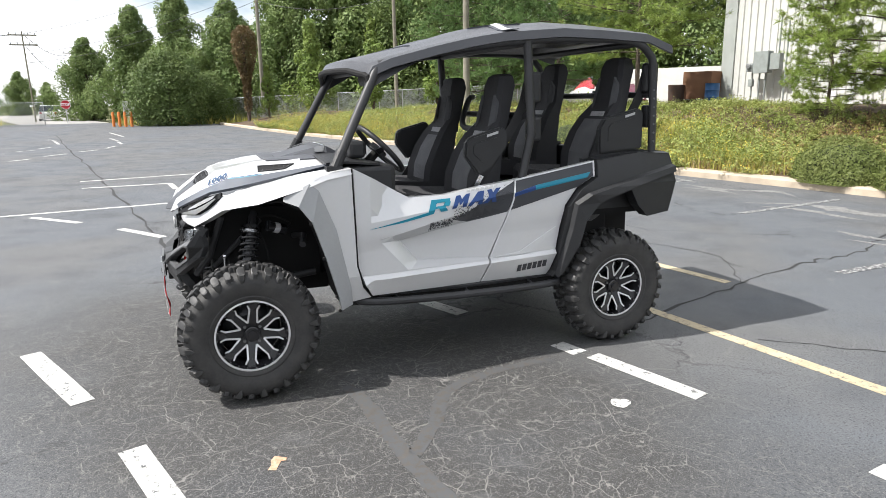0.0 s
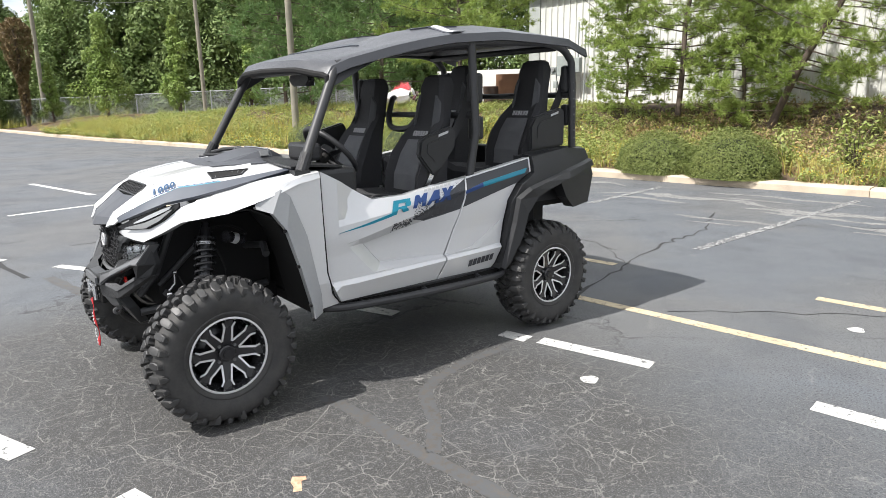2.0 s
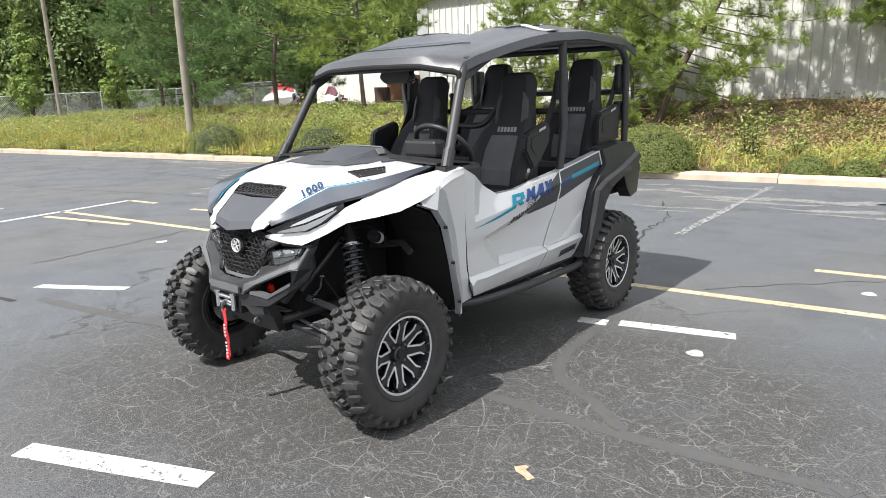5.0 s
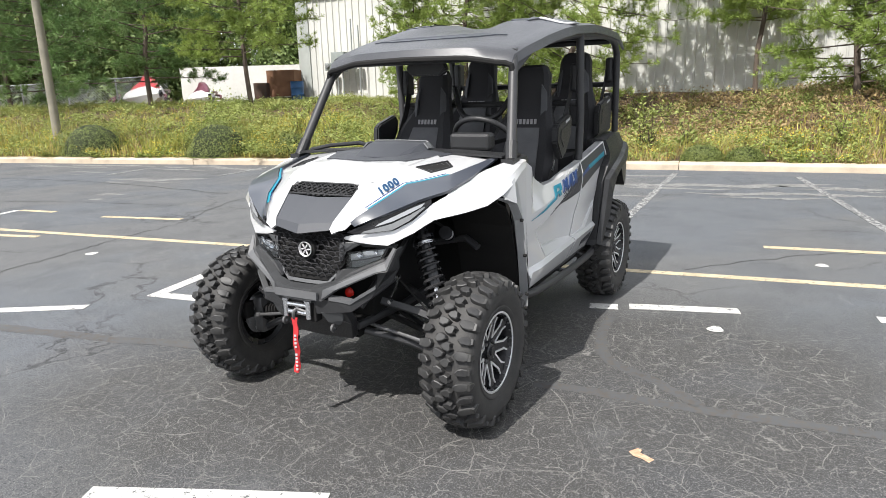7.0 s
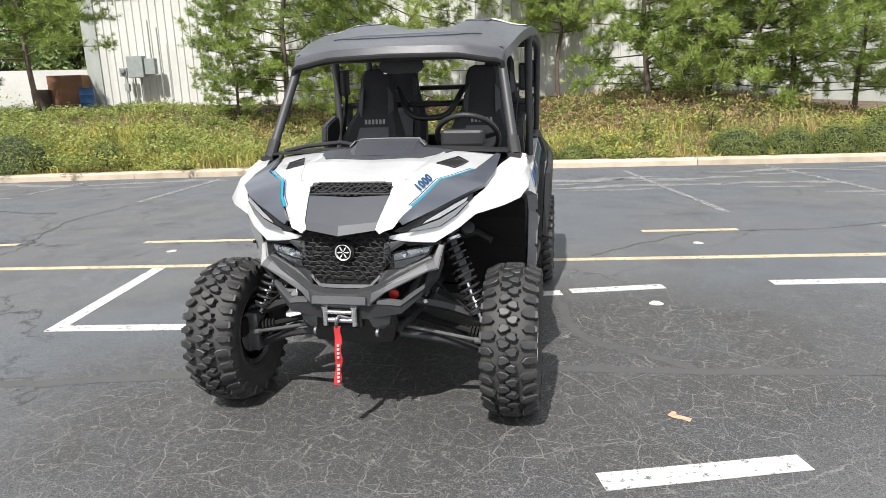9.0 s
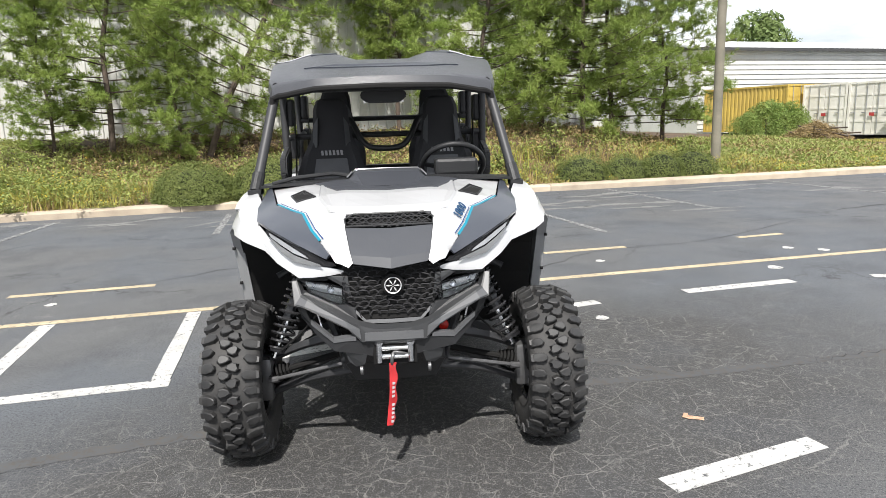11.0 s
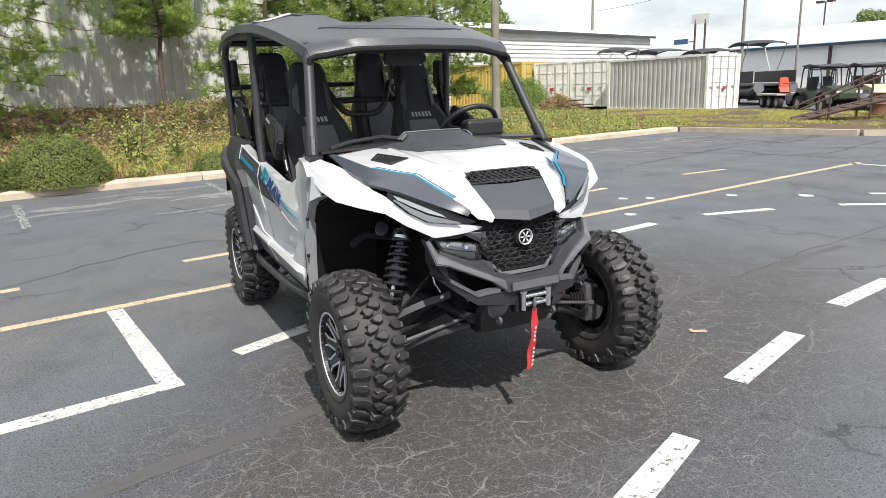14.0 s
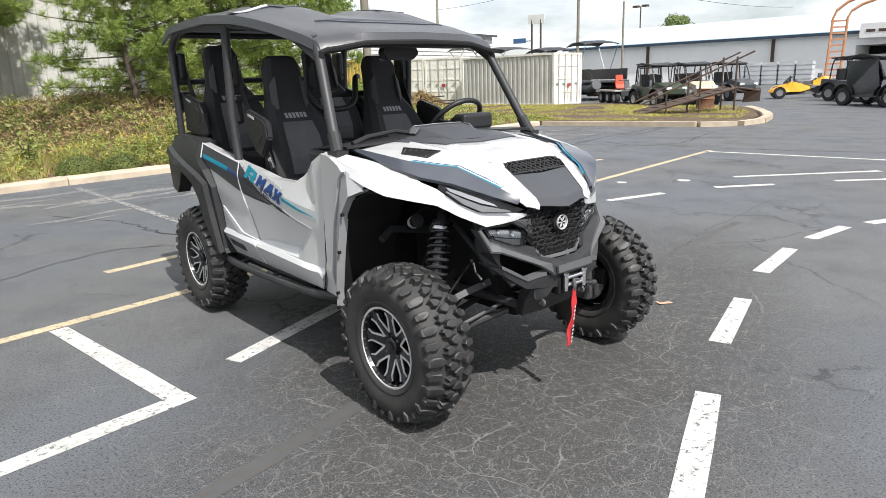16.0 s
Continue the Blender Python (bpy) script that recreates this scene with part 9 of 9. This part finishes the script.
for s in (-1, 1):
    b = bmesh.new()
    box(b, (s * 0.66 - 0.02, -1.615, 0.88), (s * 0.66 + 0.02, -1.0, 1.22))
    part("bed_side", b, BODY_BLACK, bed)
    b = bmesh.new()
    box(b, (s * 0.60 - 0.05, -1.69, 0.98), (s * 0.60 + 0.05, -1.675, 1.12))
    part("tail_lamp", b, AMBER_RED, bed, "red tail lamp")

# -- cage --
cage = part("roll_cage", (lambda bb: (tube(bb, [(-0.58, 0.325, 1.788), (0.58, 0.325, 1.788)], 0.024, 10), bb)[1])(bmesh.new()), TUBE_BLACK, utv, "black tubular roll cage")
for s in (-1, 1):
    b = bmesh.new()
    tube(b, [(s * 0.712, 0.635, 1.245), (s * 0.609, 0.345, 1.785)], 0.027, 14)
    part("front_pillar", b, TUBE_BLACK, cage)
    b = bmesh.new()
    tube(b, [(s * 0.714, 0.640, 1.238), (s * 0.696, 0.590, 1.330)], 0.034, 12)
    box(b, (s * 0.712 - 0.035, 0.60, 1.225), (s * 0.712 + 0.035, 0.69, 1.25))
    part("pillar_foot", b, BODY_BLACK, cage)
    b = bmesh.new()
    tube(b, curve_points([(s * 0.606, 0.335, 1.80), (s * 0.645, 0.05, 1.865), (s * 0.70, -0.55, 1.945), (s * 0.715, -1.1, 1.965), (s * 0.72, -1.34, 1.945), (s * 0.722, -1.445, 1.88), (s * 0.722, -1.487, 1.77), (s * 0.715, -1.515, 1.25)], 6), 0.026, 12)
    part("side_rail", b, TUBE_BLACK, cage)
    b = bmesh.new()
    tube(b, [(s * 0.708, -0.565, 1.94), (s * 0.708, -0.60, 1.40), (s * 0.722, -0.525, 1.10)], 0.027, 12)
    part("middle_pillar", b, TUBE_BLACK, cage)
    b = bmesh.new()
    slab(b, [(s * 0.606, 0.330, 1.780), (s * 0.648, 0.02, 1.862), (s * 0.640, 0.20, 1.775), (s * 0.628, 0.395, 1.670)], (-s * 0.010, 0, 0))
    part("gusset", b, TUBE_BLACK, cage)
    for k in range(8):
        z = 1.32 + k * 0.055
        b = bmesh.new()
        tube(b, [(s * 0.736, -1.508 + (z - 1.27) * 0.05, z), (s * 0.745, -1.508 + (z - 1.27) * 0.05, z)], 0.007, 6)
        part("bolt", b, STEEL, cage)
for y, z in ((-0.57, 1.93), (-1.33, 1.935), (-0.60, 1.50), (-1.49, 1.62)):
    b = bmesh.new()
    tube(b, [(-0.70, y, z), (0.70, y, z)], 0.021, 10)
    part("cross_tube", b, TUBE_BLACK, cage)
b = bmesh.new()
tube(b, curve_points([(-0.30, -0.66, 1.62), (-0.24, -0.60, 1.60), (-0.17, -0.52, 1.47), (-0.09, -0.50, 1.41), (0.09, -0.50, 1.41), (0.17, -0.52, 1.47), (0.24, -0.60, 1.60), (0.30, -0.66, 1.62)], 5), 0.021, 10)
part("grab_bar", b, TUBE_BLACK, cage, "black grab bar between the front seats")


# -- roof --
def roof_half(y):
    pts = ((0.50, 0.630), (0.33, 0.662), (0.0, 0.695), (-0.5, 0.745), (-1.2, 0.765), (-1.62, 0.745))
    for (y0, w0), (y1, w1) in zip(pts, pts[1:]):
        if y >= y1:
            return w0 + (w1 - w0) * (y0 - y) / (y0 - y1)
    return pts[-1][1]


def roof_mid(y):
    pts = ((0.50, 1.835), (0.40, 1.862), (0.0, 1.945), (-0.42, 2.010), (-0.80, 2.040), (-1.42, 2.025), (-1.62, 1.965))
    for (y0, z0), (y1, z1) in zip(pts, pts[1:]):
        if y >= y1:
            return z0 + (z1 - z0) * (y0 - y) / (y0 - y1)
    return pts[-1][1]


def roof_z(x, y):
    u = abs(x) / roof_half(y)
    z = roof_mid(y)
    hump = smooth_step(0.12, -0.28, y) * (1 - 0.5 * smooth_step(-1.2, -1.6, y))
    z += 0.042 * hump * smooth_step(0.24, 0.42, u) * (1 - 0.55 * smooth_step(0.60, 0.90, u))
    z -= 0.030 * smooth_step(0.55, 0.95, u) + 0.02 * max(0.0, y) * u
    return z


ys = [0.50, 0.47, 0.40, 0.30, 0.12, 0.0, -0.10, -0.20, -0.28, -0.42, -0.6, -0.80, -1.1, -1.42, -1.55, -1.62]
us = [-1, -0.985, -0.93, -0.86, -0.74, -0.60, -0.50, -0.42, -0.33, -0.24, 0, 0.24, 0.33, 0.42, 0.50, 0.60, 0.74, 0.86, 0.93, 0.985, 1]
rows = []
for i, y in enumerate(ys):
    row = []
    for u in us:
        x = u * roof_half(y)
        z = roof_z(x, y)
        bow = -0.10 * u * u * smooth_step(0.2, 0.5, y)
        if abs(u) == 1:
            z -= 0.062
        elif abs(u) > 0.97:
            z -= 0.012
        if i == 0:
            z -= 0.038
        row.append((x, y + bow, z))
    rows.append(row)
b = bmesh.new()
loft(b, rows)
thicken(b, 0.016)
roof = part("roof", b, ROOF_BLACK, utv, "charcoal moulded hard roof", smooth=True)


def roof_patch(name, outline, mat, lift, label=""):
    b = bmesh.new()
    b.faces.new([b.verts.new((x, y, 0)) for x, y in outline])
    for y in ys[1:-1]:
        bmesh.ops.bisect_plane(b, geom=b.verts[:] + b.edges[:] + b.faces[:], plane_co=(0, y, 0), plane_no=(0, 1, 0))
    for v in b.verts:
        v.co.z = roof_z(v.co.x, v.co.y) + lift
    back = bmesh.ops.extrude_face_region(b, geom=b.faces[:])
    for v in [g for g in back["geom"] if isinstance(g, bmesh.types.BMVert)]:
        v.co.z -= 0.012
    return part(name, b, mat, roof, label)


roof_patch("roof_inset", [(-0.47, 0.10), (-0.30, 0.15), (0.30, 0.15), (0.47, 0.10), (0.30, 0.055), (-0.30, 0.055)], NAVY_BLACK, 0.007, "darker roof inset")
for s in (-1, 1):
    pts = [(s * 0.30, -0.36), (s * 0.46, -0.28), (s * 0.50, -0.62), (s * 0.36, -0.72)]
    roof_patch("roof_pad", pts if s > 0 else pts[::-1], NAVY_BLACK, 0.006)
    for nm, x0, x1, y0, y1, h, mt, lb in (("sticker_fin", 0.40, 0.72, -0.405, -0.50, 0.007, NAVY_BLACK, "dark raised fin"), ("roof_sticker", 0.47, 0.70, -0.430, -0.470, 0.005, PIPING, "white roof decal")):
        b = bmesh.new()
        run = [x0 + (x1 - x0) * k / 6 for k in range(7)]
        e = 0.004 if mt is PIPING else 0.0
        loft(b, [[(s * x, y0, roof_z(x, y0) + 0.003 + e) for x in run], [(s * x, y1, roof_z(x, y1) + 0.003 + e + h * (1 - 0.8 * (x - x0) / (x1 - x0))) for x in run]])
        thicken(b, 0.004)
        part(nm, b, mt, roof, lb)
b = bmesh.new()
loft(b, [[(x * 0.98, y - 0.01, z - 0.045) for x, y, z in rows[3][2:-2]], [(x * 0.98, y, z - 0.050) for x, y, z in rows[5][2:-2]], [(x * 0.98, y, z - 0.050) for x, y, z in rows[10][2:-2]], [(x * 0.98, y, z - 0.050) for x, y, z in rows[13][2:-2]]])
part("headliner", b, BODY_BLACK, roof)
b = bmesh.new()
tube(b, [(x, y + 0.002, z - 0.012) for x, y, z in rows[0]], 0.018, 8)
part("front_trim", b, UNDER, roof)

# -- cabin --
dash = part("dashboard", boxed((1.36, 0.30, 0.30), 0.03, (0, 0.42, 1.09)), BODY_BLACK, utv, "black plastic dashboard")
b = bmesh.new()
loft(b, [[(x, 0.68, 1.268 + 0.018 * (1 - (x / 0.66) ** 2)), (x, 0.56, 1.272 + 0.02 * (1 - (x / 0.66) ** 2)), (x * 0.97, 0.36, 1.25)] for x in (-0.68, -0.55, -0.42, -0.25, 0, 0.25, 0.42, 0.55, 0.68)])
thicken(b, 0.012)
part("cowl", b, BODY_BLACK, dash)
b = bmesh.new()
loft(b, [[hood_point(x * w, t, 0.007) for x in (-1, -0.8, -0.6, -0.3, 0, 0.3, 0.6, 0.8, 1)] for t, w in ((0.865, 0.255), (0.90, 0.29), (0.95, 0.345), (1.0, 0.40))])
thicken(b, 0.010)
part("cowl_panel", b, PANEL_GREY, hood, "satin charcoal panel behind the white hood")
b = bmesh.new()
loft(b, [[(-w, y0, z0), (-w * 0.80, y0 - 0.005, z0 + h), (0, y0 - 0.004, z0 + h * 1.06), (w * 0.80, y0 - 0.005, z0 + h), (w, y0, z0)] for y0, z0, h, w in ((0.88, 1.264, 0.003, 0.150), (0.80, 1.274, 0.013, 0.178), (0.66, 1.284, 0.036, 0.212), (0.575, 1.285, 0.044, 0.222), (0.50, 1.268, 0.02, 0.215))])
thicken(b, 0.012)
hump = part("dash_hump", b, PANEL_GREY, dash, "faceted satin hump in front of the windscreen line")
# highlight along the hump's ridge, put in as a paler strip
b = bmesh.new()
tube(b, [(-0.214, 0.590, 1.292), (-0.174, 0.582, 1.332), (0, 0.582, 1.335), (0.174, 0.582, 1.332), (0.214, 0.590, 1.292)], 0.0045, 6)
part("hump_edge", b, LAMP_GREY, hump, "pale grey strip painting the highlight on the hump ridge")
for sx in (-1, 1):
    b = bmesh.new()
    slab(b, [(sx * 0.186, 0.592, 1.326), (sx * 0.217, 0.600, 1.294), (sx * 0.216, 0.650, 1.294), (sx * 0.186, 0.645, 1.324)], (sx * 0.006, 0, 0.004))
    part("hump_corner", b, LAMP_GREY, hump, "smoked glossy corner piece")
b = boxed((0.25, 0.10, 0.10), 0.02, (-0.40, 0.455, 1.322))
display = part("instrument_display", b, BODY_BLACK, dash, "black instrument display hood")
b = bmesh.new()
slab(b, [(-0.50, 0.40, 1.29), (-0.30, 0.40, 1.29), (-0.30, 0.402, 1.36), (-0.50, 0.402, 1.36)], (0, -0.004, 0))
part("screen", b, RIM_BLACK, display)
steer_m = pose(-0.40, 0.285, 1.315, 46, 0, 0)
b = bmesh.new()
tube(b, [(0.185 * math.cos(a), 0.185 * math.sin(a), 0) for a in [k * math.pi / 18 for k in range(36)]], 0.0165, 10, closed=True)
wheel_rim = part("steering_wheel", b, BODY_BLACK, utv, "black three-spoke steering wheel", m=steer_m, smooth=True)
b = bmesh.new()
for a in (0.15, math.pi - 0.15, -math.pi / 2):
    slab(b, [(0.05 * math.cos(a) - 0.018 * math.sin(a), 0.05 * math.sin(a) + 0.018 * math.cos(a), -0.02), (0.18 * math.cos(a) - 0.012 * math.sin(a), 0.18 * math.sin(a) + 0.012 * math.cos(a), 0.004), (0.18 * math.cos(a) + 0.012 * math.sin(a), 0.18 * math.sin(a) - 0.012 * math.cos(a), 0.004), (0.05 * math.cos(a) + 0.018 * math.sin(a), 0.05 * math.sin(a) - 0.018 * math.cos(a), -0.02)], (0, 0, -0.012))
tube(b, [(0, 0, -0.035), (0, 0, 0.0)], 0.058, 16)
part("spokes", b, BODY_BLACK, wheel_rim)
b = bmesh.new()
tube(b, [(0, 0, -0.03), (0, 0, -0.28)], 0.028, 10)
part("column", b, UNDER, wheel_rim)
b = bmesh.new()
tube(b, [(0.12, 0.60, 1.285), (0.30, 0.57, 1.315), (0.50, 0.60, 1.30), (0.62, 0.64, 1.275)], 0.013, 8)
part("grab_handle", b, BODY_BLACK, dash, "black dash grab handle")
part("console", boxed((0.26, 0.75, 0.30), 0.03, (0, 0.02, 0.80)), BODY_BLACK, utv, "black centre console")
b = bmesh.new()
box(b, (-0.70, -1.0, 0.49), (0.70, 0.56, 0.51))
part("floor_pan", b, UNDER, utv)


def seat(x, y, z, tag):
    """A high-backed bucket seat; the origin is where cushion and backrest meet."""
    o = Vector((x, y, z))
    b = bmesh.new()
    secs = []
    for h, w, f, bk in ((-0.02, 0.225, 0.10, -0.10), (0.12, 0.235, 0.085, -0.09), (0.25, 0.232, 0.03, -0.105), (0.36, 0.195, -0.035, -0.135), (0.46, 0.150, -0.095, -0.185), (0.56, 0.128, -0.115, -0.215), (0.68, 0.120, -0.130, -0.245), (0.735, 0.098, -0.150, -0.240), (0.75, 0.07, -0.175, -0.23)):
        secs.append([o + Vector((a * w, c, h + e)) for a, c, e in ((-1.0, f - 0.025 + 0.03 * (h < 0.4), 0), (-0.80, f + 0.035 * (h < 0.4), 0), (-0.52, f, 0), (0.52, f, 0), (0.80, f + 0.035 * (h < 0.4), 0), (1.0, f - 0.025 + 0.03 * (h < 0.4), 0), (0.92, bk, 0), (-0.92, bk, 0))])
    vs = loft(b, secs, close_u=True)
    b.faces.new(vs[0])
    b.faces.new(vs[-1])
    st = part("seat", b, SEAT_BLACK, utv, tag, smooth=True)
    b = bmesh.new()
    loft(b, [[o + Vector((-a, f, h)), o + Vector((0, f + 0.004, h)), o + Vector((a, f, h))] for h, a, f in ((0.02, 0.118, 0.103), (0.12, 0.122, 0.092), (0.25, 0.119, 0.038), (0.34, 0.105, -0.018))])
    thicken(b, 0.008)
    part("seat_insert", b, SEAT_GREY, st, "grey fabric insert")
    for s in (-1, 1):
        b = bmesh.new()
        slab(b, [o + Vector((s * 0.098, -0.060, 0.42)), o + Vector((s * 0.136, -0.082, 0.40)), o + Vector((s * 0.120, -0.108, 0.57)), o + Vector((s * 0.088, -0.106, 0.62))], (0, -0.02, 0))
        part("seat_accent", b, SEAT_ACCENT, st)
    for k in range(6):
        xx = -0.078 + k * 0.0265
        b = bmesh.new()
        slab(b, [o + Vector((xx, -0.030, 0.362)), o + Vector((xx + 0.016, -0.030, 0.362)), o + Vector((xx + 0.020, -0.047, 0.394)), o + Vector((xx + 0.004, -0.047, 0.394))], (0, -0.008, 0))
        part("word_bar", b, SEAT_PRINT, st)
    b = bmesh.new()
    secs = []
    for yy, w, hh in ((-0.05, 0.235, 0.02), (0.10, 0.24, 0.0), (0.30, 0.235, 0.012), (0.46, 0.22, 0.03), (0.50, 0.20, 0.0)):
        secs.append([o + Vector((-w, yy, hh - 0.10)), o + Vector((-w, yy, hh + 0.015)), o + Vector((-w * 0.6, yy, hh - 0.01)), o + Vector((w * 0.6, yy, hh - 0.01)), o + Vector((w, yy, hh + 0.015)), o + Vector((w, yy, hh - 0.10))])
    vs = loft(b, secs, close_u=True)
    b.faces.new(vs[0])
    b.faces.new(vs[-1])
    part("cushion", b, SEAT_BLACK, st, smooth=True)
    part("seat_base", boxed((0.40, 0.42, 0.36), 0.02, (x, y + 0.20, z - 0.29)), UNDER, st)
    return st


for x in (-0.395, 0.375):
    seat(x, -0.345, 1.01, "black and grey high-backed front bucket seat")
for x in (-0.42, 0.40):
    seat(x, -1.235, 1.12, "black and grey high-backed rear bucket seat")

for s in (-1, 1):
    for dy, dz, pts in ((0, 0, [(-0.155, 1.27), (-0.165, 1.36), (-0.20, 1.385), (-0.41, 1.44), (-0.445, 1.40), (-0.435, 1.31), (-0.33, 1.19), (-0.25, 1.15)]),
                        (0, 0, [(-1.11, 1.25), (-1.105, 1.41), (-1.15, 1.475), (-1.41, 1.535), (-1.45, 1.51), (-1.45, 1.27)])):
        b = bmesh.new()
        slab(b, [(s * 0.700, y, z) for y, z in pts], (-s * 0.045, 0, 0))
        bmesh.ops.bevel(b, geom=b.edges[:], offset=0.010, segments=2, affect="EDGES")
        bol = part("shoulder_bolster", b, BODY_BLACK, utv, "black plastic shoulder bolster plate")
        cy, cz = sum(p[0] for p in pts) / len(pts), sum(p[1] for p in pts) / len(pts)
        b = bmesh.new()
        slab(b, [(s * 0.7045, cy + (y - cy) * 0.62, cz + (z - cz) * 0.5) for y, z in pts], (-s * 0.004, 0, 0))
        part("bolster_relief", b, BODY_BLACK, bol)
        b = bmesh.new()
        ty = [p for p in pts if p[1] == max(q[1] for q in pts)][0]
        slab(b, [(s * 0.706, ty[0] + 0.11, ty[1] - 0.045), (s * 0.706, ty[0] + 0.035, ty[1] - 0.025), (s * 0.706, ty[0] + 0.035, ty[1] - 0.040), (s * 0.706, ty[0] + 0.11, ty[1] - 0.060)], (-s * 0.003, 0, 0))
        part("warning_sticker", b, PALE_INK, bol, "small pale sticker")
    for y, z in ((-0.62, 1.72), (-1.50, 1.78)):
        b = bmesh.new()
        pts = curve_points([(s * 0.655, y + 0.01, z), (s * 0.638, y + 0.06, z - 0.20), (s * 0.628, y + 0.22, z - 0.45), (s * 0.625, y + 0.40, z - 0.70)], 5)
        loft(b, [[p + Vector((0, 0.032, 0.008)) for p in pts], [p - Vector((0, 0.032, 0.008)) for p in pts]])
        thicken(b, 0.004)
        belt = part("seat_belt", b, WEBBING, utv, "black seat belt webbing")
        p = pts[-3]
        b = bmesh.new()
        slab(b, [p + Vector((s * 0.006, 0.02, -0.05)), p + Vector((s * 0.006, 0.045, -0.035)), p + Vector((s * 0.006, 0.01, 0.03)), p + Vector((s * 0.006, -0.02, 0.015))], (-s * 0.010, 0, 0))
        part("buckle_tongue", b, CHROME, belt, "bright metal buckle tongue")
        b = boxed((0.06, 0.105, 0.19), 0.02, (s * 0.668, y - 0.005, z - 0.05))
        part("belt_guide", b, BODY_BLACK, belt)
        b = boxed((0.07, 0.09, 0.15), 0.018, (s * 0.66, y - 0.02, z - 0.30))
        part("belt_reel", b, BODY_BLACK, belt)
b = bmesh.new()
slab(b, [(-0.095, 0.268, 1.698), (0.095, 0.268, 1.698), (0.142, 0.268, 1.735), (0.125, 0.268, 1.772), (0.055, 0.268, 1.786), (-0.055, 0.268, 1.786), (-0.125, 0.268, 1.772), (-0.142, 0.268, 1.735)], (0, -0.045, 0))
bmesh.ops.bevel(b, geom=b.edges[:], offset=0.008, segments=2, affect="EDGES")
mirror = part("rear_view_mirror", b, BODY_BLACK, utv, "wide black rear-view mirror under the roof")
b = bmesh.new()
tube(b, [(0, 0.25, 1.76), (0, 0.27, 1.84)], 0.012, 8)
part("stem", b, BODY_BLACK, mirror)
b = bmesh.new()
slab(b, [(-0.12, 0.2215, 1.70), (0.12, 0.2215, 1.70), (0.12, 0.2215, 1.77), (-0.12, 0.2215, 1.77)], (0, -0.002, 0))
part("glass", b, CHROME, mirror)


# round bars and springs are smooth
for ob in utv.children_recursive:
    if ob.type == "MESH" and ob.data.materials and ob.data.materials[0] in (TUBE_BLACK, CHROME, SPRING, STEEL, RUBBER, RED):
        ob.data.polygons.foreach_set("use_smooth", [True] * len(ob.data.polygons))
        ob.data.set_sharp_from_angle(angle=radians(32))
for ob in utv.children:
    if ob.type == "MESH" and ob.name.split(".")[0] in ("front_door", "rear_door", "front_fender", "rear_fender"):
        ob.data.polygons.foreach_set("use_smooth", [True] * len(ob.data.polygons))
        ob.data.set_sharp_from_angle(angle=radians(13))
